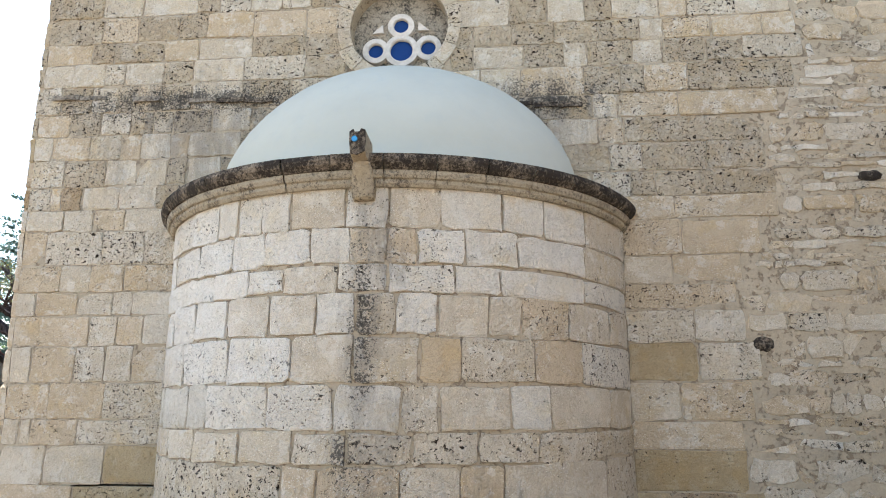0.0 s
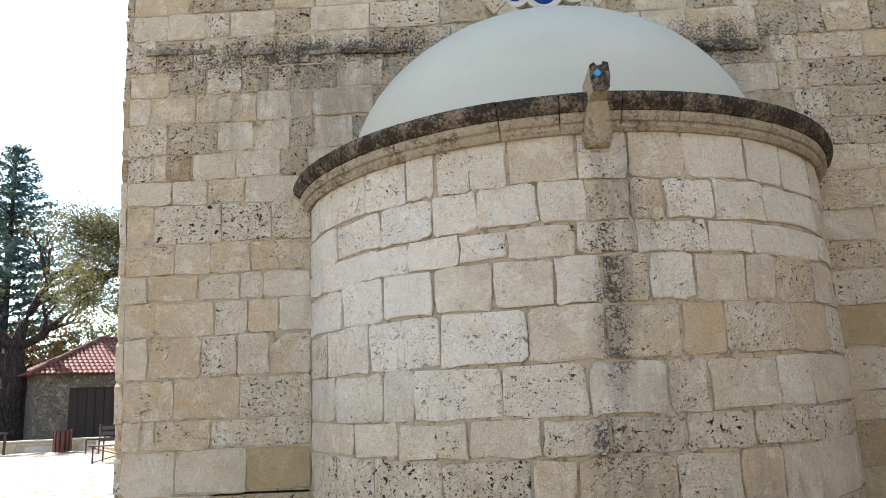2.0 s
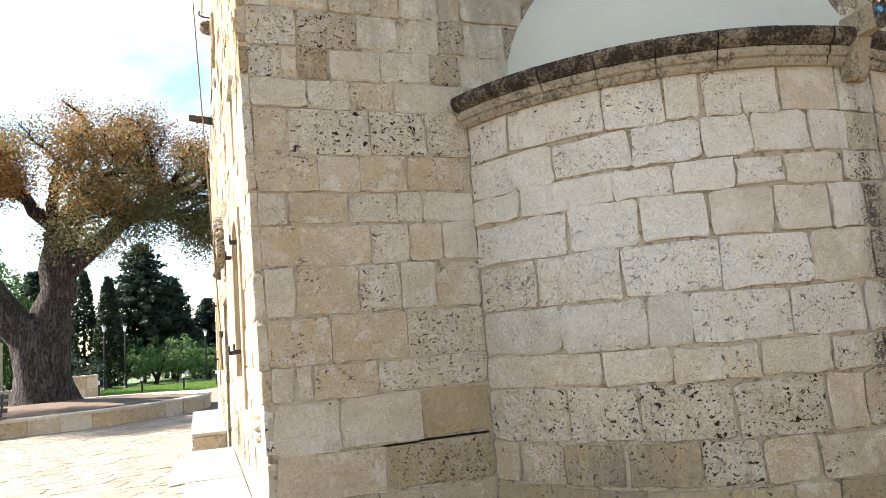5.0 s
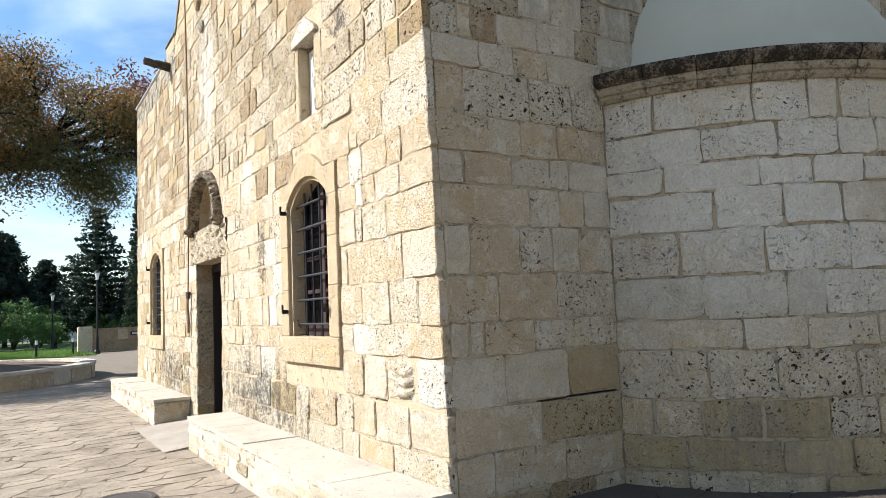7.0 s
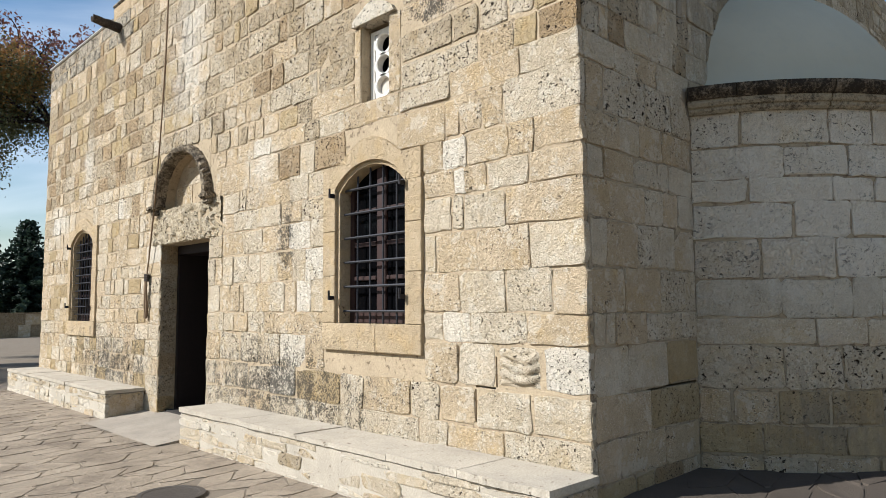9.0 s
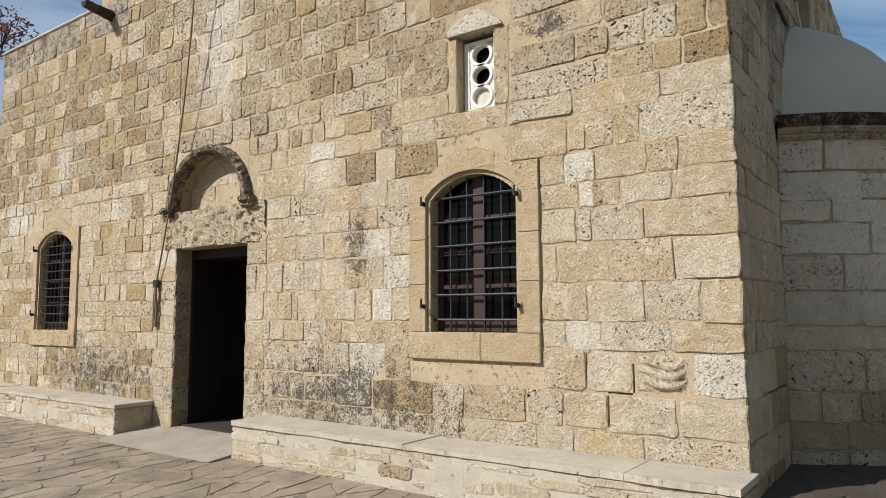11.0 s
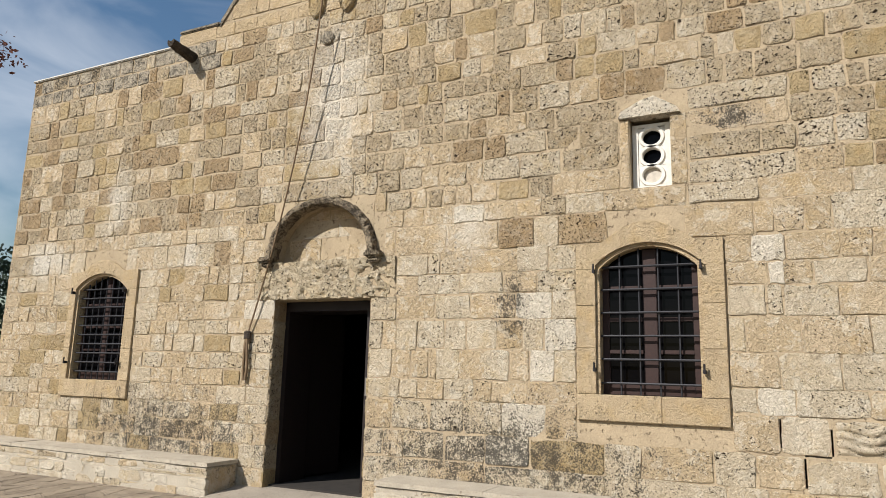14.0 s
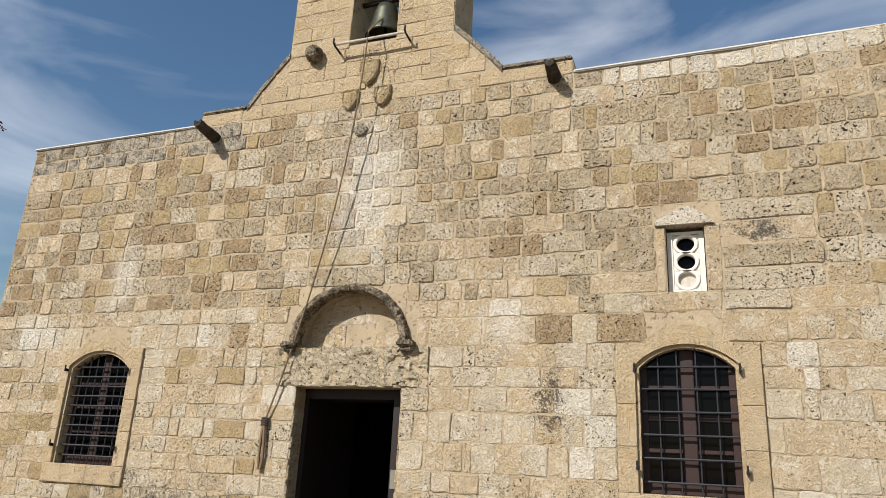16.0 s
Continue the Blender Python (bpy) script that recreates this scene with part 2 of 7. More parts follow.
def mortar_material(name, color, amount=0.5, eroded=0.0, limed=False):
    n = Nodes(name)
    a = n.noise(3.0, 5, 0.6)
    b = n.noise(70.0, 4, 0.7)
    base = n.mix(n.ramp(a, 0.35, 0.7), color, tuple(c * 0.78 for c in color))
    base = n.mix(n.ramp(b, 0.35, 0.7), n.mix(0.3, base, (0.08, 0.06, 0.045)), base)
    h = n.math("ADD", n.math("MULTIPLY", a, 0.4), b)
    if eroded:
        c = n.ramp(n.noise(21.0, 5, 0.7), 0.67 - eroded * 0.14, 0.70 - eroded * 0.14)
        base = n.mix(n.math("MULTIPLY", c, 0.7), base, (0.16, 0.115, 0.075))
        h = n.math("SUBTRACT", h, n.math("MULTIPLY", c, 1.5))
    if limed:
        rag = n.math("ADD", n.math("MULTIPLY", n.noise(5.5, 7, 0.72), 0.62), n.math("MULTIPLY", b, 0.38))
        base = n.mix(n.math("MULTIPLY", n.ramp(patches(n, LIME, rag), 0.20, 0.46), 0.6), base, (0.74, 0.69, 0.59))
    n.bump(h, amount, 0.012)
    return n.done(base, 0.95, 0.1)


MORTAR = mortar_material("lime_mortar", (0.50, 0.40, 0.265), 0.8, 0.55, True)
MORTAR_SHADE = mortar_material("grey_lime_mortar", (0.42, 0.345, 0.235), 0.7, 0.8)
CONCRETE = mortar_material("pale_bench_slab", (0.54, 0.48, 0.38), 0.7, 0.3)
PLASTER = mortar_material("white_plaster_patch", (0.70, 0.66, 0.58), 0.4)
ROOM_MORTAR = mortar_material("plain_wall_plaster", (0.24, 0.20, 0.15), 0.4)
WHITE_CAP = mortar_material("whitewashed_cap", (0.74, 0.72, 0.66), 0.3)


def dome_material():
    n = Nodes("dome_limewash")
    a = n.noise(0.9, 6, 0.6)
    b = n.noise(9.0, 5, 0.65)
    base = n.mix(n.ramp(a, 0.35, 0.7), (0.40, 0.38, 0.30), (0.355, 0.337, 0.262))
    base = n.mix(n.math("MULTIPLY", n.ramp(b, 0.52, 0.72), 0.25), base, (0.31, 0.325, 0.28))
    crack = n.voronoi(2.3, feature="DISTANCE_TO_EDGE")
    base = n.mix(n.math("MULTIPLY", n.ramp(crack, 0.0, 0.006, (1, 1, 1, 1), (0, 0, 0, 1)), 0.18), base, (0.36, 0.38, 0.34))
    n.bump(n.math("ADD", a, n.math("MULTIPLY", b, 0.35)), 0.35, 0.02)
    return n.done(base, 0.85, 0.1)


DOME = dome_material()


def cornice_material(name, clean, dirty, cover):
    n = Nodes(name)
    a = n.noise(7.0, 8, 0.75)
    b = n.noise(52.0, 6, 0.78)
    m = n.ramp(n.math("ADD", n.math("MULTIPLY", a, 0.55), n.math("MULTIPLY", b, 0.45)), cover - 0.05, cover + 0.06)
    base = n.mix(m, dirty, clean)
    base = n.mix(n.ramp(b, 0.3, 0.7), n.mix(0.35, base, (0.02, 0.018, 0.015)), base)
    n.bump(n.math("ADD", a, b), 1.0, 0.035)
    return n.done(base, 0.95, 0.1)


CORNICE_DARK = cornice_material("blackened_cornice", (0.33, 0.26, 0.18), (0.05, 0.04, 0.03), 0.53)
CORNICE_LIGHT = cornice_material("cornice_moulding", (0.52, 0.44, 0.31), (0.14, 0.115, 0.085), 0.45)
COPING = cornice_material("weathered_coping", (0.40, 0.34, 0.255), (0.085, 0.075, 0.06), 0.48)
STAINED = cornice_material("lichen_stained_stone", (0.52, 0.45, 0.34), (0.07, 0.066, 0.055), 0.47)
STREAK = cornice_material("water_streaked_stone", (0.56, 0.50, 0.39), (0.24, 0.215, 0.18), 0.49)
SPOUT_STONE = cornice_material("spout_stone", (0.50, 0.405, 0.265), (0.12, 0.095, 0.066), 0.44)
SPOUT_DARK = cornice_material("dark_spout_stone", (0.11, 0.088, 0.068), (0.05, 0.042, 0.034), 0.50)
RUIN = cornice_material("eroded_hood_stone", (0.46, 0.375, 0.26), (0.07, 0.056, 0.042), 0.50)


def plain(name, color, rough=0.6, metal=0.0, scale=30.0, amount=0.25, spec=0.4, dirt=0.4):
    n = Nodes(name)
    a = n.noise(scale, 5, 0.65)
    c = n.noise(scale * 0.12, 3, 0.6)
    base = n.mix(n.ramp(a, 0.3, 0.7), tuple(v * (1 - dirt) for v in color), color)
    base = n.mix(n.math("MULTIPLY", n.ramp(c, 0.45, 0.7), dirt), base, tuple(v * 0.6 for v in color))
    n.b.inputs["Metallic"].default_value = metal
    n.bump(a, amount, 0.004)
    return n.done(base, rough, spec)


IRON = plain("wrought_iron", (0.035, 0.032, 0.034), 0.55, 0.6, 60)
GRILLE_IRON = plain("painted_grille_iron", (0.032, 0.032, 0.037), 0.45, 0.3, 60)
BRONZE = plain("bell_bronze", (0.10, 0.105, 0.075), 0.45, 0.7, 20)
WINDOW_WOOD = plain("red_brown_window_wood", (0.034, 0.013, 0.0095), 0.6, 0, 45)
DOOR_WOOD = plain("dark_door_wood", (0.014, 0.0075, 0.006), 0.6, 0, 30)
SCREEN_WOOD = plain("dark_screen_wood", (0.022, 0.013, 0.011), 0.6, 0, 30)
BENCH_WOOD = plain("weathered_bench_wood", (0.05, 0.036, 0.03), 0.6, 0, 30)
TABLE_WOOD = plain("brown_table_wood", (0.11, 0.05, 0.03), 0.6, 0, 30)
ROPE = plain("hemp_rope", (0.22, 0.15, 0.085), 0.9, 0, 220, 0.6)
TRACERY = plain("white_gypsum_tracery", (0.72, 0.69, 0.62), 0.8, 0, 25, 0.3, 0.2, 0.22)
RING_PLASTER = plain("aged_plaster_ring", (0.56, 0.51, 0.43), 0.85, 0, 22, 0.3, 0.2, 0.3)
# near-black colour standing in for the unlit inside of the church
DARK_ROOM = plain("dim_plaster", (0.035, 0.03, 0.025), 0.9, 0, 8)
NOTICE = plain("paper_notice", (0.7, 0.7, 0.68), 0.8, 0, 10, 0.05, 0.2, 0.1)
# white paper darkened to look as if in the shade of the doorway
DIM_PAPER = plain("shade_dimmed_paper", (0.20, 0.19, 0.17), 0.8, 0, 10, 0.05, 0.2, 0.2)
BLUE_TIN = plain("blue_tin", (0.03, 0.22, 0.42), 0.4, 0, 30)
GREEN_CRATE = plain("green_plastic", (0.03, 0.25, 0.09), 0.5, 0, 30)
RUST_METAL = plain("rust_red_metal", (0.12, 0.035, 0.025), 0.6, 0.2, 25)
WHITE_WALL = plain("white_render", (0.75, 0.75, 0.72), 0.85, 0, 3)
CAST_IRON = plain("cast_iron_cover", (0.12, 0.105, 0.09), 0.6, 0.6, 40)
LAMP_GLASS = plain("frosted_lamp_glass", (0.7, 0.72, 0.72), 0.25, 0, 30, 0.0, 0.5, 0.1)


def glass_material(name, tint, rough=0.05):
    n = Nodes(name)
    a = n.noise(2.5, 3)
    n.bump(a, 0.08, 0.02)
    return n.done(tint, rough, 0.08)


GLASS = glass_material("old_dark_window_glass", (0.0025, 0.0025, 0.003))
BLUE_GLASS = glass_material("blue_glass", (0.010, 0.034, 0.125), 0.12)


def tile_material():
    n = Nodes("clay_roof_tile")
    r = n.random(True)
    base = n.mix(r, (0.19, 0.066, 0.045), (0.12, 0.046, 0.034))
    a = n.noise(9.0, 4)
    base = n.mix(n.ramp(a, 0.5, 0.72), base, (0.075, 0.045, 0.036))
    n.bump(a, 0.3, 0.01)
    return n.done(base, 0.8, 0.2)


TILE = tile_material()


def bark_material(name, light, dark, scale=1.0):
    n = Nodes(name)
    m = n.node("ShaderNodeMapping", Scale=(6 * scale, 6 * scale, 1.3 * scale))
    n.link(n.pos, m.inputs["Vector"])
    v = n.math("ABSOLUTE", n.math("SUBTRACT", n.noise(1.3, 5, 0.6, m.outputs["Vector"], 1.2), 0.5))
    a = n.noise(3.2, 6, 0.7, m.outputs["Vector"])
    base = n.mix(n.ramp(a, 0.35, 0.7), light, dark)
    base = n.mix(n.ramp(v, 0.0, 0.06), tuple(c * 0.35 for c in dark), base)
    n.bump(n.math("ADD", n.ramp(v, 0.0, 0.09), a), 0.9, 0.05)
    return n.done(base, 0.95, 0.1)


BARK = bark_material("grey_brown_bark", (0.115, 0.097, 0.086), (0.06, 0.05, 0.043))
BARK_DARK = bark_material("dark_bark", (0.085, 0.068, 0.062), (0.04, 0.032, 0.03))


def leaf_material(name, colors):
    n = Nodes(name)
    r = n.random(True)
    ramp = n.node("ShaderNodeValToRGB")
    e = ramp.color_ramp.elements
    while len(e) < len(colors):
        e.new(0.5)
    for i, c in enumerate(colors):
        e[i].position, e[i].color = i / max(1, len(colors) - 1), (*c, 1)
    mixed = n.math("ADD", n.math("MULTIPLY", r, 0.55), n.math("MULTIPLY", n.ramp(n.noise(0.55, 4), 0.3, 0.7), 0.45))
    n.link(mixed, ramp.inputs["Fac"])
    n.b.inputs["Subsurface Weight"].default_value = 0.0
    tr = n.t.nodes.new("ShaderNodeBsdfTranslucent")
    n.link(ramp.outputs["Color"], tr.inputs["Color"])
    n.done(ramp.outputs["Color"], 0.6, 0.25)
    ms = n.t.nodes.new("ShaderNodeMixShader")
    ms.inputs["Fac"].default_value = 0.35
    out = n.t.nodes["Material Output"]
    n.link(n.b.outputs[0], ms.inputs[1])
    n.link(tr.outputs[0], ms.inputs[2])
    n.link(ms.outputs[0], out.inputs["Surface"])
    return n.mat


LEAF_AUTUMN = leaf_material("autumn_leaves", [(0.07, 0.075, 0.03), (0.15, 0.11, 0.035), (0.30, 0.15, 0.045), (0.25, 0.095, 0.035)])
LEAF_OLIVE = leaf_material("olive_green_leaves", [(0.05, 0.062, 0.026), (0.095, 0.095, 0.036), (0.15, 0.125, 0.05)])
LEAF_RED = leaf_material("reddish_leaves", [(0.13, 0.05, 0.035), (0.16, 0.07, 0.05), (0.10, 0.045, 0.05)])
LEAF_CEDAR = leaf_material("dark_cedar_needles", [(0.012, 0.024, 0.018), (0.025, 0.042, 0.027), (0.035, 0.055, 0.03)])
LEAF_PINE = leaf_material("blue_green_needles", [(0.035, 0.07, 0.06), (0.06, 0.10, 0.08), (0.09, 0.13, 0.10)])
LEAF_CYPRESS = leaf_material("cypress_scales", [(0.009, 0.018, 0.008), (0.017, 0.029, 0.012), (0.032, 0.045, 0.018)])
LEAF_BUSH = leaf_material("bush_leaves", [(0.03, 0.07, 0.02), (0.06, 0.12, 0.03), (0.12, 0.17, 0.05)])


def paving_material(name, island):
    n = Nodes(name)
    r = n.random(island)
    base = n.mix(r, (0.36, 0.295, 0.215), (0.28, 0.228, 0.164))
    a = n.noise(1.6, 6, 0.65)
    b = n.noise(24.0, 5, 0.7)
    base = n.mix(n.ramp(a, 0.46, 0.66), base, (0.19, 0.15, 0.108))
    base = n.mix(n.ramp(b, 0.35, 0.65), n.mix(0.3, base, (0.10, 0.08, 0.06)), base)
    m = n.node("ShaderNodeMapping", Scale=(3.2, 4.6, 4.0))
    m.inputs["Rotation"].default_value = (0, 0, 0.5)
    n.link(n.pos, m.inputs["Vector"])
    slate = n.noise(2.2, 5, 0.6, m.outputs["Vector"], 0.8)
    n.bump(n.math("ADD", n.math("MULTIPLY", slate, 0.8), n.math("MULTIPLY", b, 0.7)), 0.8, 0.03)
    return n.done(base, 0.8, 0.25)


PAVE = paving_material("stone_paving", False)
APRON = mortar_material("worn_apron_concrete", (0.40, 0.35, 0.28), 0.6, 0.25)
# dirty paving, with the shade at the apse foot also put into its colour
PAVE_DIRTY_SHADE = mortar_material("dirty_paving_baked_shade", (0.085, 0.071, 0.057), 0.7)
PAVE_J = paving_material("stone_paving_joined", True)
GROUND = mortar_material("paving_bed", (0.235, 0.195, 0.145), 0.6)
SOIL = mortar_material("dry_soil", (0.17, 0.12, 0.085), 0.9)
GRASS = plain("lawn_base", (0.10, 0.17, 0.04), 0.9, 0, 5, 0.6)
GRASS_BLADE = leaf_material("grass_blades", [(0.09, 0.16, 0.03), (0.15, 0.24, 0.05)])

# ---------------------------------------------------------------- mesh helpers


def mesh_from(name, verts, faces, material=None, smooth=False):
    me = bpy.data.meshes.new(name)
    me.from_pydata(verts, [], faces)
    if material:
        me.materials.append(material)
    if smooth:
        me.polygons.foreach_set("use_smooth", [True] * len(me.polygons))
    me.update()
    return me


def bm_done(bm, name, material, smooth=False):
    bmesh.ops.recalc_face_normals(bm, faces=bm.faces)
    me = bpy.data.meshes.new(name)
    bm.to_mesh(me)
    bm.free()
    me.materials.append(material)
    if smooth:
        me.polygons.foreach_set("use_smooth", [True] * len(me.polygons))
    return me


def part(name, bm, material, parent, label="", smooth=False, at=None):
    """Links a bmesh or mesh as one object under a thing or a part."""
    me = bm if isinstance(bm, bpy.types.Mesh) else bm_done(bm, name, material, smooth)
    ob = new(name, me)
    ob.parent = parent
    if at is not None:
        ob.matrix_basis = at
    if label:
        tagged(ob, label)
    return ob


def empty(name, at=None):
    ob = new(name)
    ob.empty_display_size = 0.1
    if at is not None:
        ob.matrix_world = at
    return ob


def box(bm, x0, x1, y0, y1, z0, z1, bevel=0.0, wobble=0.0):
    vs = [bm.verts.new((x, y, z)) for x in (x0, x1) for y in (y0, y1) for z in (z0, z1)]
    for v in vs:
        v.co += Vector([random.uniform(-wobble, wobble) for _ in range(3)]) if wobble else Vector()
    fs = [bm.faces.new([vs[i] for i in q]) for q in ((0, 1, 3, 2), (4, 6, 7, 5), (0, 4, 5, 1), (2, 3, 7, 6), (0, 2, 6, 4), (1, 5, 7, 3))]
    if bevel:
        es = list({e for f in fs for e in f.edges})
        bmesh.ops.bevel(bm, geom=es, offset=bevel, segments=2, affect="EDGES", clamp_overlap=True)
    return bm


def tube(bm, points, radii, sides=8, cap=True, jitter=0.0):
    """A tapered tube along points."""
    rings = []
    for i, p in enumerate(points):
        p = Vector(p)
        a = Vector(points[max(0, i - 1)])
        b = Vector(points[min(len(points) - 1, i + 1)])
        d = (b - a).normalized() if (b - a).length > 1e-6 else Vector((0, 0, 1))
        up = Vector((0, 0, 1)) if abs(d.z) < 0.9 else Vector((1, 0, 0))
        u = d.cross(up).normalized()
        w = d.cross(u)
        r = radii[i] if not isinstance(radii, (int, float)) else radii
        rings.append([bm.verts.new(p + (u * math.cos(k) + w * math.sin(k)) * r * (1 + random.uniform(-jitter, jitter)))
                      for k in [2 * math.pi * j / sides for j in range(sides)]])
    for r0, r1 in zip(rings, rings[1:]):
        for j in range(sides):
            bm.faces.new((r0[j], r0[(j + 1) % sides], r1[(j + 1) % sides], r1[j]))
    if cap:
        bm.faces.new(rings[0][::-1])
        bm.faces.new(rings[-1])
    return bm


def lathe(bm, profile, sides=32, center=(0, 0, 0), a0=0.0, a1=2 * math.pi, close=False):
    """Turns a profile of (radius, z) round z."""
    full = abs(a1 - a0 - 2 * math.pi) < 1e-6
    n = sides if full else sides + 1
    cols = []
    for i in range(n):
        a = a0 + (a1 - a0) * i / sides
        cols.append([bm.verts.new((center[0] + r * math.cos(a), center[1] + r * math.sin(a), center[2] + z)) for r, z in profile])
    m = len(profile)
    for i in range(sides):
        c0, c1 = cols[i], cols[(i + 1) % n]
        for j in range(m if close else m - 1):
            try:
                bm.faces.new((c0[j], c1[j], c1[(j + 1) % m], c0[(j + 1) % m]))
            except ValueError:
                pass
    return bm


def extrude_poly(bm, pts, place, d0, d1):
    """A flat outline (u, v), made solid between depths d0 and d1 by place(u, v, d)."""
    a = [bm.verts.new(place(u, v, d0)) for u, v in pts]
    b = [bm.verts.new(place(u, v, d1)) for u, v in pts]
    bm.faces.new(a)
    bm.faces.new(b[::-1])
    for i in range(len(pts)):
        j = (i + 1) % len(pts)
        bm.faces.new((a[j], a[i], b[i], b[j]))
    return bm


def cell_wall(name, us, vs, solid, place, d0, d1, material):
    """A wall of cells between the breaks us and vs, open where solid() says no, with only its outer faces."""
    verts, faces, index = [], [], {}

    def vert(u, v, d):
        key = (round(u, 4), round(v, 4), d)
        if key not in index:
            index[key] = len(verts)
            verts.append(tuple(place(u, v, d)))
        return index[key]

    on = {(i, j): solid((us[i] + us[i + 1]) / 2, (vs[j] + vs[j + 1]) / 2) for i in range(len(us) - 1) for j in range(len(vs) - 1)}
    for (i, j), s in on.items():
        if not s:
            continue
        a, b, c, e = us[i], us[i + 1], vs[j], vs[j + 1]
        faces.append([vert(a, c, d0), vert(b, c, d0), vert(b, e, d0), vert(a, e, d0)])
        faces.append([vert(a, e, d1), vert(b, e, d1), vert(b, c, d1), vert(a, c, d1)])
        for di, dj, p, q in ((-1, 0, (a, e), (a, c)), (1, 0, (b, c), (b, e)), (0, -1, (a, c), (b, c)), (0, 1, (b, e), (a, e))):
            if not on.get((i + di, j + dj)):
                faces.append([vert(*q, d0), vert(*p, d0), vert(*p, d1), vert(*q, d1)])
    bm = bmesh.new()
    bv = [bm.verts.new(v) for v in verts]
    for f in faces:
        try:
            bm.faces.new([bv[k] for k in f])
        except ValueError:
            pass
    return bm_done(bm, name, material)


def plate_with_hole(bm, u0, u1, v0, v1, cu, cv, r, place, d0, d1, seg=24):
    """A rectangular plate with a round hole, as thick as d0 to d1."""
    def edge(a):
        c, s = math.cos(a), math.sin(a)
        t = min(((u1 - cu) / c if c > 1e-9 else (u0 - cu) / c if c < -1e-9 else 1e9),
                ((v1 - cv) / s if s > 1e-9 else (v0 - cv) / s if s < -1e-9 else 1e9))
        return cu + t * c, cv + t * s
    ang = sorted({round(2 * math.pi * i / seg, 6) for i in range(seg)} |
                 {round(math.atan2(v - cv, u - cu) % (2 * math.pi), 6) for u in (u0, u1) for v in (v0, v1)})
    rows = []
    for a in ang:
        e = edge(a)
        h = (cu + r * math.cos(a), cv + r * math.sin(a))
        rows.append([bm.verts.new(place(*e, d0)), bm.verts.new(place(*h, d0)), bm.verts.new(place(*h, d1)), bm.verts.new(place(*e, d1))])
    for i in range(len(rows)):
        p, q = rows[i], rows[(i + 1) % len(rows)]
        for k in range(4):
            bm.faces.new((p[k], p[(k + 1) % 4], q[(k + 1) % 4], q[k]))
    return bm


def stone_geometry(u0, u1, v0, v1, place, rng, proud=0.008, gap=0.012, rough=0.006, deep=0.05, round_=0.10):
    """One dressed block: chipped corners, a worn arris and a slightly tilted face. Gives verts and faces."""
    u0, u1, v0, v1 = u0 + gap / 2, u1 - gap / 2, v0 + gap / 2, v1 - gap / 2
    w, h = u1 - u0, v1 - v0
    m = min(w, h)

    def c():
        return m * rng.uniform(round_ * 0.4, round_ * 1.7)
    c1, c2, c3, c4 = c(), c(), c(), c()
    cu, cv = (u0 + u1) / 2, (v0 + v1) / 2

    def along(p, q):
        return p + (q - p) * rng.uniform(0.3, 0.7)
    ring = [(u0 + c1, v0), (along(u0, cu), v0), (along(cu, u1), v0), (u1 - c2, v0), (u1, v0 + c2), (u1, along(v0, v1)), (u1, v1 - c3),
            (u1 - c3, v1), (along(cu, u1), v1), (along(u0, cu), v1), (u0 + c4, v1), (u0, v1 - c4), (u0, along(v0, v1)), (u0, v0 + c1)]
    ring = [(u + rng.uniform(-rough, rough), v + rng.uniform(-rough, rough)) for u, v in ring]
    inset = min(0.006, m * 0.06)
    tu, tv = rng.uniform(-0.005, 0.005), rng.uniform(-0.005, 0.005)
    front = []
    for u, v in ring:
        su, sv = (u - cu) / (w / 2), (v - cv) / (h / 2)
        worn = rng.choice((0.2, 0.5, 0.9, 1.4, 2.6))
        front.append((u - inset * su * worn, v - inset * sv * worn, proud + tu * su + tv * sv))
    n = len(ring)
    verts = [place(u, v, -deep) for u, v in ring] + [place(u, v, d - 0.005) for (u, v), (_, _, d) in zip(ring, front)] + [place(*f) for f in front]
    faces = []
    for k in (0, n):
        for i in range(n):
            j = (i + 1) % n
            faces.append((k + i, k + j, k + n + j, k + n + i))
    k = 2 * n
    for q in ((0, 10, 11, 12, 13), (0, 1, 9, 10), (1, 2, 8, 9), (2, 3, 7, 8), (3, 4, 5, 6, 7)):
        faces.append(tuple(k + i for i in q))
    return verts, faces


class Masonry:
    """Gathers blocks: those in reach become objects of their own, the rest one joined part."""

    def __init__(self, parent, name="stone", rest="masonry"):
        self.parent, self.name, self.rest, self.joined, self.count = parent, name, rest, {}, 0

    def lay(self, verts, faces, kind, single=True):
        if single and self.count < 300:
            self.count += 1
            c = sum((Vector(v) for v in verts), Vector()) / len(verts)
            me = mesh_from(self.name, [tuple(Vector(v) - c) for v in verts], faces, STONE[kind] if isinstance(kind, str) else kind)
            ob = new(self.name, me)
            ob.parent, ob.location = self.parent, c
            return
        v, f = self.joined.setdefault(kind, ([], []))
        n = len(v)
        v.extend(verts)
        f.extend(tuple(i + n for i in q) for q in faces)

    def finish(self):
        if not self.joined:
            return
        allv, allf, mats, idx = [], [], [], []
        for kind, (v, f) in self.joined.items():
            n = len(allv)
            allv += v
            allf += [tuple(i + n for i in q) for q in f]
            idx += [len(mats)] * len(f)
            mats.append(STONE_J[kind] if isinstance(kind, str) else kind)
        me = mesh_from(self.rest, allv, allf)
        for m in mats:
            me.materials.append(m)
        me.polygons.foreach_set("material_index", idx)
        ob = new(self.rest, me)
        ob.parent = self.parent
        tagged(ob, kind="stuff")


def pick(rng, table):
    r = rng.random() * sum(p for _, p in table)
    for k, p in table:
        r -= p
        if r <= 0:
            return k
    return table[-1][0]


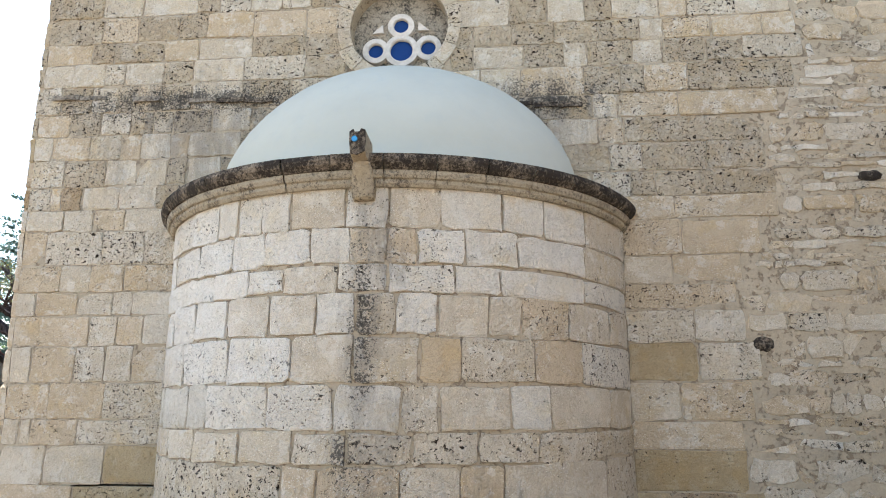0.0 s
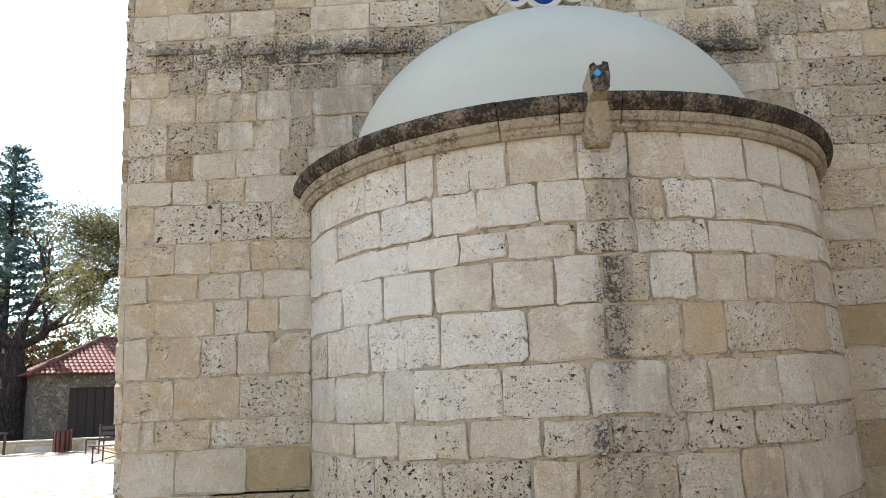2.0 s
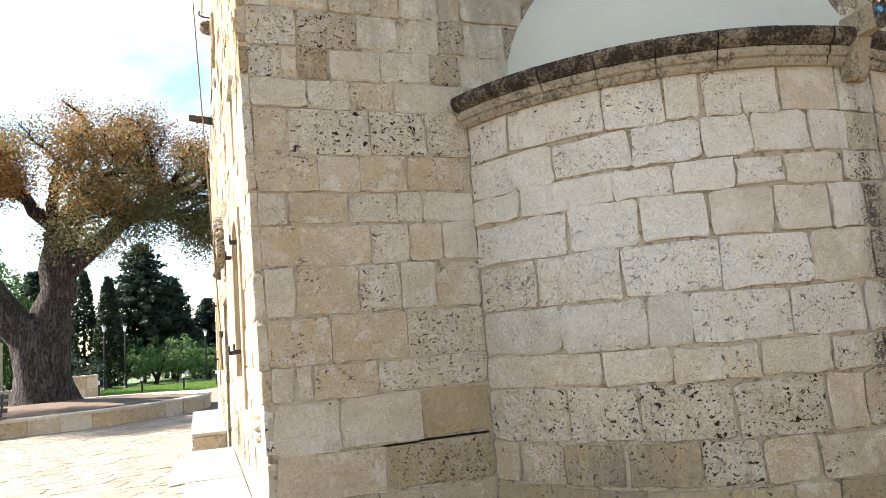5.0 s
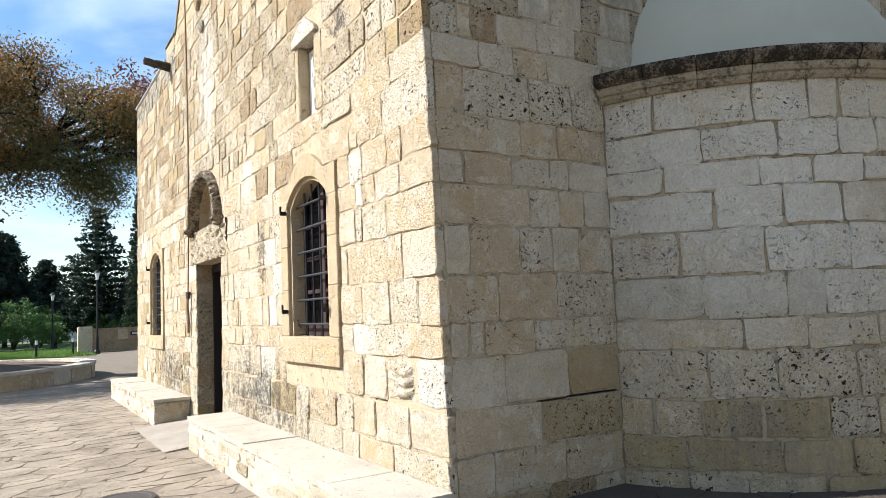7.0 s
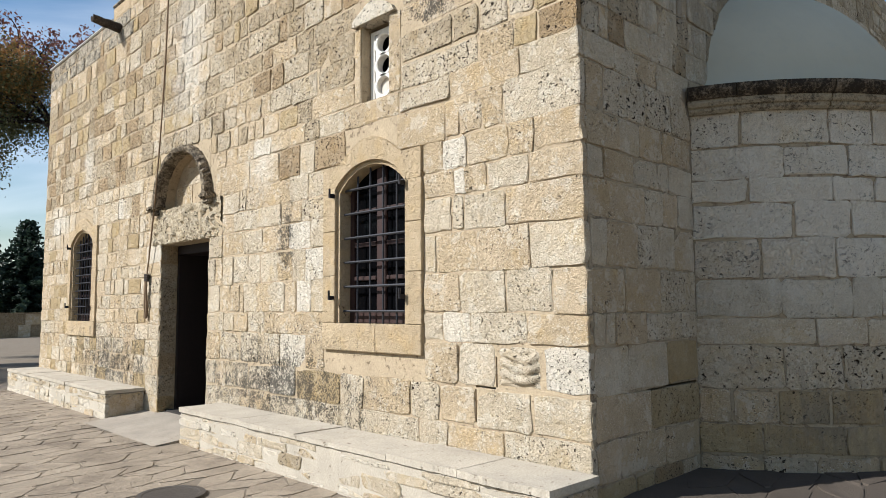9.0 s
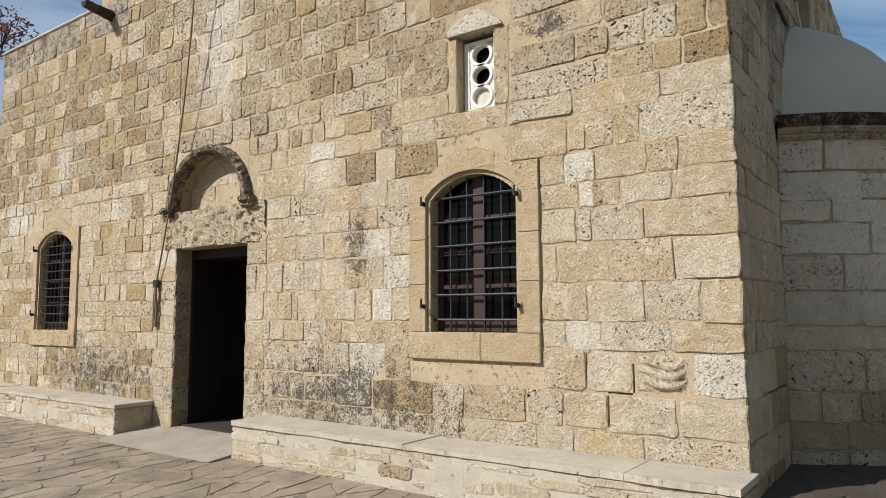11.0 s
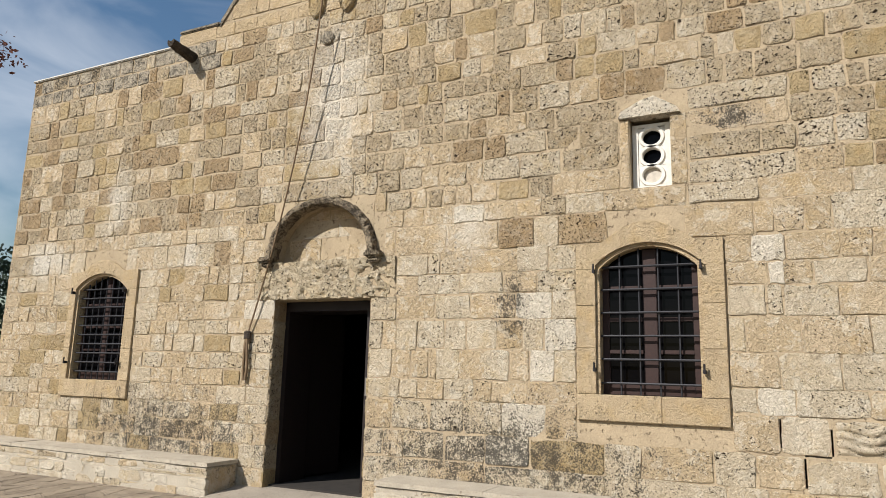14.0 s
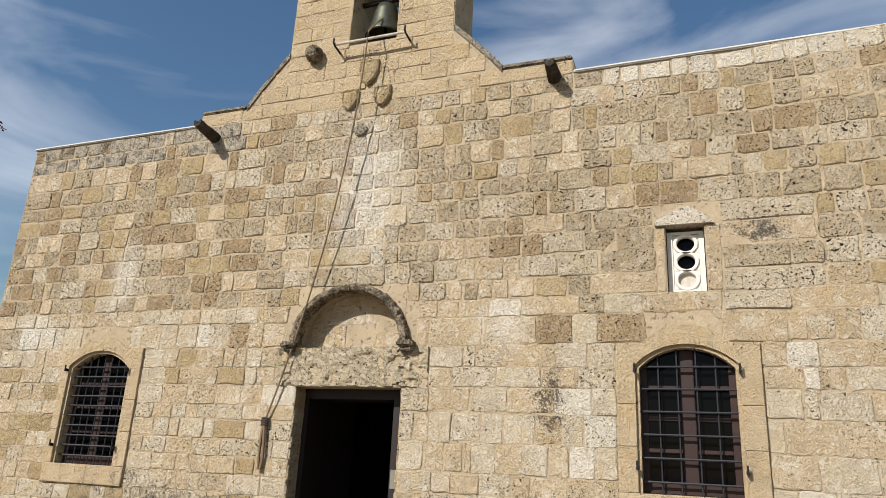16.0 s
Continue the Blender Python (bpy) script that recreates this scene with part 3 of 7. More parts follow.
def course_cuts(a, b, mean, rng, known=(), fill=0.85):
    """Joints of one course between a and b: the known ones, and others where they leave a long gap."""
    fixed = [a] + sorted(k for k in known if a + 0.09 < k < b - 0.09) + [b]
    cuts = [a]
    for p, q in zip(fixed, fixed[1:]):
        x = p
        while q - x > (max(fill, mean * 1.55) if known else mean * 1.55):
            x += mean * rng.choice((0.6, 0.8, 0.95, 1.1, 1.3, 1.5)) * rng.uniform(0.9, 1.1)
            if q - x < mean * 0.45:
                break
            cuts.append(x)
        cuts.append(q)
    return cuts

# ---------------------------------------------------------------- the church
FX, EY = -4.145, 5.5                 # faces of the entrance front (x) and of the apse end (y)
END_Y = 16.65                       # far end of the entrance front
TOP = 5.56                          # parapet
COURSES = [0.0, 0.27, 0.52, 0.79, 1.09, 1.29, 1.575, 1.87, 2.12, 2.32, 2.55, 2.84, 3.03, 3.24, 3.48, 3.71, 3.92, 4.18, 4.40, 4.60, 4.86, 5.14, 5.35, 5.56]
COURSES_FAR = [0.0, 0.27, 0.51, 0.74, 0.94, 1.14, 1.33, 1.52, 1.73, 1.90, 2.12]


# joints of the courses that stand nearest the path, by the foot of the course
JOINTS_APSE = {
    2.48: (-1.43, -1.09, -0.89, -0.68, -0.46, -0.08, 0.19, 0.52, 0.93, 1.26),
    2.25: (-1.76, -1.30, -0.92, -0.64, -0.31, -0.05, 0.18, 0.37, 0.67, 1.04, 1.65),
    2.07: (-2.01, -1.42, -1.09, -0.76, -0.49, -0.12, 0.19, 0.61, 0.91, 1.64),
    1.81: (-1.71, -1.30, -0.93, -0.58, -0.25, 0.00, 0.24, 0.50, 0.83, 1.06, 1.45),
    1.52: (-1.94, -1.42, -0.90, -0.41, -0.01, 0.39, 0.65, 1.15, 1.58),
    1.24: (-1.32, -1.08, -0.56, -0.12, 0.29, 0.51, 0.97, 1.27, 1.90),
    1.05: (-1.59, -1.21, -0.76, -0.37, -0.03, 0.35, 0.75, 1.17, 1.71),
    0.74: (-1.81, -1.41, -0.92, -0.44, -0.21, 0.28, 0.64, 0.91, 1.34),
}
JOINTS_EAST = {
    3.92: (-3.97, -3.68, -3.45, -3.25, -3.05),
    3.71: (-3.86, -3.57, -3.29, -3.09, -2.91),
    3.48: (-4.0, -3.65, -3.37, -3.18, -2.91, -2.75),
    3.24: (-3.86, -3.48, -3.2, -2.92, -2.75),
    3.03: (-3.96, -3.86, -3.67, -3.33, -3.0),
    2.84: (-3.81, -3.54, -3.26, -2.85),
    2.55: (-3.94, -3.43, -3.06),
    2.32: (-3.77, -3.51, -3.21),
    2.12: (-3.96, -3.6, -3.29, -3.12),
    1.87: (-3.47, -3.23, -3.0),
    1.575: (-3.94, -3.56, -3.3, -3.07),
    1.29: (-3.75, -3.28),
    1.09: (-3.97, -3.87, -3.48),
    0.79: (-3.72, -3.22),
}
JOINTS_MID = {
    0.52: (10.2, 9.96, 9.52, 9.09, 8.65),
    0.79: (10.11, 9.69, 9.32, 8.93, 8.5),
    1.09: (10.03, 9.83, 9.54, 9.22, 9.03, 8.68),
    1.29: (10.14, 9.91, 9.71, 9.62, 9.38, 9.11, 8.86, 8.66, 8.42),
    1.575: (10.26, 10.09, 9.85, 9.54, 9.31, 8.98, 8.73, 8.52),
    1.87: (10.11, 9.66, 9.27, 8.8, 8.44),
    2.12: (10.18, 9.86, 9.39, 8.93, 8.59),
    2.32: (10.2, 9.75, 9.61, 9.27, 8.79, 8.48),
    2.55: (10.15, 9.55, 8.98, 8.62, 8.38),
    2.84: (10.31, 10.06, 9.81, 9.48, 9.14, 8.81, 8.54, 8.31),
    3.03: (10.41, 10.27, 9.97, 9.78, 9.6, 9.45, 9.27, 9.0, 8.67, 8.44),
    3.24: (10.4, 10.12, 9.85, 9.65, 9.34, 9.16, 8.77, 8.35),
    3.48: (10.32, 10.08, 9.78, 9.52, 9.16, 8.92, 8.5, 8.18),
    3.71: (10.25, 9.9, 9.62, 9.32, 9.13, 8.69, 8.41),
}
JOINTS_CORNER = {
    0.52: (7.09, 6.78, 6.43, 5.94),
    0.79: (6.93, 6.59, 6.24, 5.85),
    1.09: (6.74, 6.47, 5.97),
    1.29: (6.57, 6.14, 5.76),
    1.575: (6.81, 6.4, 5.93),
    1.87: (6.64, 6.51, 6.12),
    2.12: (6.87, 6.61, 6.5, 6.29, 5.92),
    2.32: (6.73, 6.48, 6.09, 5.87),
    2.55: (6.7, 6.55, 6.33, 6.13),
}


def bulge(v):
    return min(0.075, 0.026 * max(0.0, v - 0.7))


def on_front(u, v, d):
    """Entrance front: u along y, v up, d outwards. The front bulges a little towards its near corner."""
    return (FX - d - bulge(v) * max(0.0, 1 - max(0.0, u - EY) / 1.4), u, v)


def on_east(u, v, d):
    return (u, EY - d, v)


AX, AY, AR = -0.948, 6.131, 1.93    # the apse's axis and radius


def on_apse(u, v, d):
    """u: arc length from the middle of the apse."""
    a = u / AR
    return (AX + (AR + d) * math.sin(a), AY - (AR + d) * math.cos(a), v)


# openings of the front: y0, y1, z0, z1
DOOR = (10.42, 11.70, 0.0, 2.11)
BIG_WIN = (7.16, 8.00, 1.20, 2.50)
FAR_WIN = (14.14, 15.06, 1.15, 2.50)
SMALL_WIN = (7.35, 7.70, 3.04, 3.70)
BELL_GAP = (10.80, 11.46, 6.44, 7.42)
def wider(h):
    return (h[0] - 0.004, h[1] + 0.004, h[2] - 0.004, h[3] + 0.004)


TYMP = (10.43, 11.75, 2.535, 3.215)
# open joints whose mortar has fallen out
FRONT_CRACKS = [(6.582, 6.596, 0.84, 1.06), (6.232, 6.247, 0.80, 1.0), (6.423, 6.438, 0.55, 0.77), (6.247, 6.43, 0.783, 0.797)]
EAST_CRACKS = [(-3.74, -3.25, 0.776, 0.790), (-3.25, -2.79, 0.782, 0.798)]
FRONT_HOLES = [DOOR, wider(BIG_WIN), wider(FAR_WIN), wider(SMALL_WIN), BELL_GAP, TYMP, *FRONT_CRACKS]


def inside(holes, u, v):
    return any(a < u < b and c < v < e for a, b, c, e in holes)


def front_top(y):
    """Height of the front: low parapets, two blocks, sloping shoulders and the bell gable."""
    if y < 8.59 or y > 13.64:
        return TOP
    if y < 9.41 or y > 12.91:
        return 5.74
    if 10.03 < y < 12.34:
        return 8.3
    s = (y - 9.41) / 0.62 if y < 10.03 else (12.91 - y) / 0.57
    return 5.76 + 0.69 * s ** 0.92


steps_r = [9.41 + 0.62 * i / 12 for i in range(13)]
steps_l = [12.34 + 0.57 * i / 12 for i in range(13)]
ys = sorted({EY + 0.014, 6.2, 6.9, END_Y, 8.59, 13.64, *steps_r, *steps_l, *[v for h in FRONT_HOLES for v in h[:2]]})
zs = sorted({-0.3, 0.7, 3.58, TOP, 5.74, 8.3, *[front_top(y) for y in steps_r[1:-1]], *[v for h in FRONT_HOLES for v in h[2:]]})
front_me = cell_wall("wall_south", ys, zs, lambda u, v: v < front_top(u) and not inside(FRONT_HOLES, u, v), on_front, -0.0068, -0.66, MORTAR)
wall_south = tagged(new("wall_south", front_me), "sunlit limestone ashlar church front with lime mortar joints", "wall", kind="structure")

OCULUS = (-0.93, 4.635, 0.43)
EAST_HOLES = [(OCULUS[0] - 0.45, OCULUS[0] + 0.45, OCULUS[1] - 0.45, OCULUS[1] + 0.45)]
EAST_END = 7.2
EAST_OPEN = EAST_HOLES + EAST_CRACKS
xs = sorted({FX + 0.014, EAST_END, *[v for h in EAST_OPEN for v in h[:2]]})
zs2 = sorted({-0.3, TOP, *[v for h in EAST_OPEN for v in h[2:]]})
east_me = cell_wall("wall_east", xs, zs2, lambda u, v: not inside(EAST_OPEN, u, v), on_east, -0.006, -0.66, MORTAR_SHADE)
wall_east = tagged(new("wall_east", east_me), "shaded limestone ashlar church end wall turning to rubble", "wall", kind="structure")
bm = bmesh.new()
plate_with_hole(bm, *EAST_HOLES[0], OCULUS[0], OCULUS[1], OCULUS[2], on_east, -0.0035, -0.4, 40)
part("oculus_recess", bm, MORTAR_SHADE, wall_east, "plastered round recess of the window")

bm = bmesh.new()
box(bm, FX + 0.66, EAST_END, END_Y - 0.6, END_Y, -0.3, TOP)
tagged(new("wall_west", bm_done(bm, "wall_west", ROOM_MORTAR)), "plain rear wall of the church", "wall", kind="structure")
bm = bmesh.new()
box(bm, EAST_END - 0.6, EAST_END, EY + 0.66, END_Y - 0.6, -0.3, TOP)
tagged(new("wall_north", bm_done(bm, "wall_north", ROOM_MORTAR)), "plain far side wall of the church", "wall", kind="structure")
# ceiling and floor are coloured near black so the doorway looks unlit
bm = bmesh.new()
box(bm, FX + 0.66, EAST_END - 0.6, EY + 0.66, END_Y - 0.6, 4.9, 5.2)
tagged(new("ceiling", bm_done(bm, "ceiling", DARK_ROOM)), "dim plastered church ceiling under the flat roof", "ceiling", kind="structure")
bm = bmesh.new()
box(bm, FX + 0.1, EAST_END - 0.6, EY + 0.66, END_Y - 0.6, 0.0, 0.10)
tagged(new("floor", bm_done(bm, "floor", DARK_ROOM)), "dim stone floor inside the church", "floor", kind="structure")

# added wall, never in view: blocks sky light from the right of the apse
bm = bmesh.new()
box(bm, 4.25, 4.65, -9.0, EY + 0.008, -0.3, 4.5)
tagged(new("wall_yard", bm_done(bm, "wall_yard", ROOM_MORTAR)), "plain yard wall closing the apse end", "wall", kind="structure")

# the front's blocks
rng = random.Random(11)
front_masonry = Masonry(wall_south)
KEEP_OUT = [(DOOR[0], DOOR[1], 0.0, 2.11), (10.12, 12.0, 2.11, 2.55), (10.28, 11.90, 2.55, 3.03), (10.42, 11.78, 3.03, 3.24),
            (6.94, 8.21, 0.97, 2.55), (7.25, 7.92, 2.55, 2.74), (13.92, 15.22, 0.92, 2.55), (14.2, 15.0, 2.55, 2.72), (7.20, 7.80, 3.03, 3.87)]


def free_spans(a, b, z0, z1, holes):
    spans = [(a, b)]
    for h0, h1, h2, h3 in holes:
        if h3 - 0.03 <= z0 or h2 + 0.03 >= z1:
            continue
        spans = [s for p, q in spans for s in ((p, min(q, h0)), (max(p, h1), q)) if s[1] - s[0] > 0.03]
    return spans


def front_kind(y, z):
    if (z == 1.575 and 8.2 < y < 8.5) or (z == 1.87 and 8.44 < y < 8.8) or (z == 0.79 and 8.5 < y < 8.93) or (z == 0.79 and y < 5.84):
        return "pale"
    if abs(y - 11.0 - 0.12 * (z - 4.3)) < 0.30 and 3.6 < z < 5.1:
        return rng.choice(("warm", "pitted", "grey"))
    if z == 5.35 and y < 8.4:
        return "pale"
    if z > 5.1 and y > 13 and rng.random() < 0.65:
        return STAINED
    if z > 2.95 and y > 12.2:
        return pick(rng, [("brown", 3.4), ("grey", 3.2), ("warm", 1.4), ("ochre", 1.8), ("pitted", 0.8)])
    if z > 2.95:
        return pick(rng, [("grey", 4.2), ("brown", 1.1), ("warm", 1.8), ("pitted", 2.4), ("ochre", 1.0)])
    if z > 2.5:
        return pick(rng, [("grey", 1.0), ("brown", 0.5), ("warm", 3.4), ("cream", 3.0), ("pale", 0.2)])
    if y > 12.2:
        return pick(rng, [("warm", 4.0), ("ochre", 1.3), ("cream", 2.2), ("pitted", 0.8)])
    return pick(rng, [("cream", 5.0), ("warm", 4.2), ("pale", 0.35), ("ochre", 0.3), ("pitted", 0.7)])


def wavy_stone(p, q, z0, z1):
    """A block eaten by the wind into wavy ridges."""
    bm2 = bmesh.new()
    nu, nv = 22, 26
    rows = []
    for j in range(nv + 1):
        rows.append([])
        for i in range(nu + 1):
            s, w = i / nu, j / nv
            edge = min(1.0, 6 * min(s, 1 - s), 6 * min(w, 1 - w))
            ridge = abs(math.sin(w * 13 + 1.6 * math.sin(s * 5.0) + 2.0 * s)) ** 0.6
            d = -0.02 + edge * (0.010 + 0.046 * ridge * (0.5 + 0.5 * noise.noise((s * 3, w * 2, 4.0)) + 0.25))
            rows[-1].append(bm2.verts.new(on_front(p + 0.008 + (q - p - 0.016) * s, z0 + 0.008 + (z1 - z0 - 0.016) * w, d)))
    for r0, r1 in zip(rows, rows[1:]):
        for i in range(nu):
            bm2.faces.new((r0[i], r0[i + 1], r1[i + 1], r1[i]))
    part("stone", bm2, STONE["cream"], wall_south, "wind-eaten wavy stone", smooth=True)


def lay_front(y0, y1, courses):
    for z0, z1 in zip(courses, courses[1:]):
        for a, b in free_spans(y0, y1, z0, z1, KEEP_OUT):
            mean = 0.235 if z0 > 2.9 else (0.48 if a < 7 else 0.37)
            if y0 > 11:
                mean = 0.27 if z0 < 2.1 else 0.26
            known = (*JOINTS_MID.get(z0, ()), *JOINTS_CORNER.get(z0, ())) if y0 < 11 else ()
            cuts = course_cuts(a, b, mean, rng, known)
            for p, q in zip(cuts, cuts[1:]):
                mid = (p + q) / 2
                wide = rng.uniform(0.014, 0.026) if z0 > 2.9 else rng.uniform(0.006, 0.016)
                if z0 in (0.52, 0.79) and mid < 6.7:
                    wide = 0.024
                lo = z0 + rng.uniform(-0.007, 0.007)
                hi = z1 + rng.uniform(-0.007, 0.007)
                if z0 == 0.0:
                    lo = -0.2
                v, f = stone_geometry(p, q, lo, min(hi, TOP), on_front, rng, proud=rng.uniform(-0.002, 0.005), gap=wide,
                                      rough=0.009, round_=0.07 if z0 > 2.9 else 0.06)
                if z0 == 0.79 and 5.84 < p and q < 6.26:
                    wavy_stone(p, q, z0, z1)
                    continue
                front_masonry.lay(v, f, front_kind(mid, z0), single=mid < 13.2 and 0.2 < z0 < 3.4)


lay_front(EY - 0.004, 11.70, COURSES)
lay_front(11.70, END_Y, COURSES_FAR + COURSES[9:])
# bell gable: close-jointed tan blocks
for i in range(13):
    z0 = TOP + 0.21 * i
    z1 = z0 + 0.21
    a = next((y for y in steps_r if front_top(y - 0.001) >= z1), 10.04) if z1 < 6.45 else 10.04
    b = next((y for y in reversed(steps_l) if front_top(y + 0.001) >= z1), 12.33) if z1 < 6.45 else 12.33
    if z0 < 5.6:
        a, b = 8.60, 13.62
    for p0, p1 in free_spans(a, b, z0, z1, [BELL_GAP]):
        cuts = course_cuts(p0, p1, 0.36, rng)
        for p, q in zip(cuts, cuts[1:]):
            v, f = stone_geometry(p, q, z0, min(z1, 5.735) if z0 < 5.6 else z1, on_front, rng, proud=rng.uniform(0.0, 0.003), gap=0.008, rough=0.002, round_=0.03)
            front_masonry.lay(v, f, "tan", single=False)
front_masonry.finish()

# rough lintel over the door, hood arch and tympanum
rng = random.Random(5)
lintel = empty("door_lintel")
tagged(lintel, "massive eroded limestone lintel over the door", "lintel", kind="structure")
bm = bmesh.new()
for (p, q, lo, hi) in ((10.13, 11.99, 2.12, 2.54),):
    n = 56
    rows = []
    for j in range(15):
        v = lo + (hi - lo) * j / 14
        rows.append([bm.verts.new(on_front(p + (q - p) * i / n, v + (0.03 * noise.noise((i * 0.5, 3.1, 0)) if j == 0 else 0),
                                           0.014 + 0.03 * noise.noise((i * 0.26, j * 0.4, 7.0)) + 0.016 * noise.noise((i * 0.9, j * 1.05, 1.0))
                                           - (0.32 if i < 14 else 0.08) * max(0.0, noise.noise((i * 0.33, j * 0.42, 3.0)) - 0.10)))
                     for i in range(n + 1)])
    for r0, r1 in zip(rows, rows[1:]):
        for i in range(n):
            bm.faces.new((r0[i], r0[i + 1], r1[i + 1], r1[i]))
    back = [[bm.verts.new(on_front(p + (q - p) * i / n, v, -0.06)) for i in range(n + 1)] for v in (lo, hi)]
    for i in range(n):
        bm.faces.new((back[0][i], back[0][i + 1], rows[0][i + 1], rows[0][i]))
        bm.faces.new((rows[-1][i], rows[-1][i + 1], back[1][i + 1], back[1][i]))
part("lintel_stone", bm, stone_material("eroded_lintel_stone", (0.62, 0.53, 0.38), (0.52, 0.425, 0.285), 0.75, 20, 0.3), lintel, "eaten pale lintel block")
ARCH_Y, ARCH_Z = 11.09, 2.585
tymp = empty("tympanum")
tagged(tymp, "shallow arched tympanum of worn stone over the lintel", "tympanum", kind="structure")
rng = random.Random(9)
for z0, z1, cuts in ((2.55, 2.83, (10.50, 10.86, 11.22, 11.68)), (2.83, 3.03, (10.58, 11.0, 11.62)), (3.03, 3.16, (10.78, 11.12, 11.40))):
    for p, q in zip(cuts, cuts[1:]):
        v, f = stone_geometry(p, q, z0, z1, on_front, rng, proud=rng.uniform(-0.175, -0.165), gap=0.008, deep=0.2, round_=0.05)
        part("stone", mesh_from("stone", v, f, STONE[rng.choice(("warm", "cream", "warm"))]), None, tymp)
bm = bmesh.new()
extrude_poly(bm, [(ARCH_Y + 0.70 * math.cos(a), ARCH_Z - 0.03 + 0.66 * math.sin(a)) for a in [math.pi * i / 20 for i in range(21)]], on_front, -0.19, -0.172)
part("backing", bm, MORTAR, tymp)
for sgn in (-1, 1):
    bm = bmesh.new()
    arc_pts = [(ARCH_Y + sgn * 0.655 * math.cos(a), ARCH_Z + 0.605 * math.sin(a)) for a in [math.pi / 2 * i / 10 for i in range(11)]]
    edge_y = TYMP[0] - 0.003 if sgn < 0 else TYMP[1] + 0.003
    extrude_poly(bm, arc_pts + [(ARCH_Y, TYMP[3] + 0.003), (edge_y, TYMP[3] + 0.003), (edge_y, ARCH_Z)], on_front, -0.002, -0.21)
    part("spandrel", bm, MORTAR, tymp)

hood = empty("hood_arch")
tagged(hood, "projecting eroded stone hood moulding round the tympanum", "hood mould", kind="structure")


def hood_piece(a0, a1, seg, seed):
    bm2 = bmesh.new()
    rings = []
    for i in range(seg + 1):
        a = a0 + (a1 - a0) * i / seg
        ring = []
        prof = [(0.615, -0.05), (0.615, 0.05), (0.635, 0.09), (0.668, 0.105), (0.70, 0.09), (0.712, 0.04), (0.712, -0.05)]
        for k, (r, d) in enumerate(prof):
            wob = 0.016 * noise.noise((i * 0.7 + seed, k * 1.3, 2.0)) + 0.008 * noise.noise((i * 2.1 + seed, k * 2.3, 5.0))
            rr = r + wob
            ring.append(bm2.verts.new(on_front(ARCH_Y - rr * math.cos(a) * 1.02, ARCH_Z + rr * math.sin(a) * 0.93, d + wob)))
        rings.append(ring)
    for r0, r1 in zip(rings, rings[1:]):
        for k in range(len(r0)):
            bm2.faces.new((r0[k], r0[(k + 1) % len(r0)], r1[(k + 1) % len(r0)], r1[k]))
    bm2.faces.new(rings[0])
    bm2.faces.new(rings[-1][::-1])
    return bm2


cut_angles = [0.0, 0.42, 0.86, 1.3, 1.78, 2.25, 2.7, math.pi]
for i, (a0, a1) in enumerate(zip(cut_angles, cut_angles[1:])):
    part("voussoir", hood_piece(a0 + 0.003, a1 - 0.003, 8, i * 9.0), RUIN, hood)
for y0, y1 in ((10.24, 10.50), (11.68, 11.93)):
    bm = bmesh.new()
    box(bm, FX - 0.125, FX + 0.03, y0 + 0.04, y1 - 0.03, 2.53, 2.60, 0.022, 0.012)
    box(bm, FX - 0.085, FX + 0.03, y0 + 0.06, y1 - 0.05, 2.485, 2.53, 0.015, 0.01)
    part("impost", bm, RUIN, hood, "broken carved impost block")

# door jambs, leaves, notice, threshold
door_jamb = empty("door_surround")
tagged(door_jamb, "worn stone jambs of the church door", "door surround", kind="structure")
rng = random.Random(31)
for side, y in ((1, DOOR[0]), (-1, DOOR[1])):
    def on_jamb(u, v, d, y=y, side=side):
        return (u, y + side * d, v)
    for z0, z1 in zip(COURSES[:9], COURSES[1:9]):
        p0 = max(z0, 0.0)
        cuts = [FX + 0.002, FX + 0.215]
        for p, q in zip(cuts, cuts[1:]):
            v, f = stone_geometry(p, q, p0, min(z1, 2.10), on_jamb, rng, proud=rng.uniform(0.004, 0.014), gap=0.01, deep=0.02, round_=0.10)
            # darker stone kinds only, to deepen the shade of the reveal by colour
            part("stone", mesh_from("stone", v, f, STONE[rng.choice(("ochre", "brown", "grey"))]), None, door_jamb)
for y0, y1, z0, z1 in ((10.405, 10.59, 0.1, 2.0), (11.645, 11.715, 0.1, 2.0), (10.405, 11.715, 2.0, 2.108)):
    bm = bmesh.new()
    box(bm, FX + 0.217, FX + 0.665, y0, y1, z0, z1, 0.004)
    part("door_lining", bm, DOOR_WOOD, door_jamb, "dark wooden lining")

door_1 = empty("door_1")
tagged(door_1, "dark wooden double church door with one leaf open", "door", kind="structure")


def leaf(parent, at):
    body = empty("door_leaf")
    body.parent = parent
    body.matrix_basis = at
    bm2 = bmesh.new()
    box(bm2, -0.022, 0.022, 0.0, 0.61, 0.12, 2.05, 0.004)
    part("leaf_board", bm2, DOOR_WOOD, body)
    for zz in (0.22, 0.85, 1.45):
        bm2 = bmesh.new()
        box(bm2, -0.036, -0.0225, 0.09, 0.52, zz, zz + (0.5 if zz < 1 else 0.45), 0.008)
        part("leaf_panel", bm2, DOOR_WOOD, body)
    return body


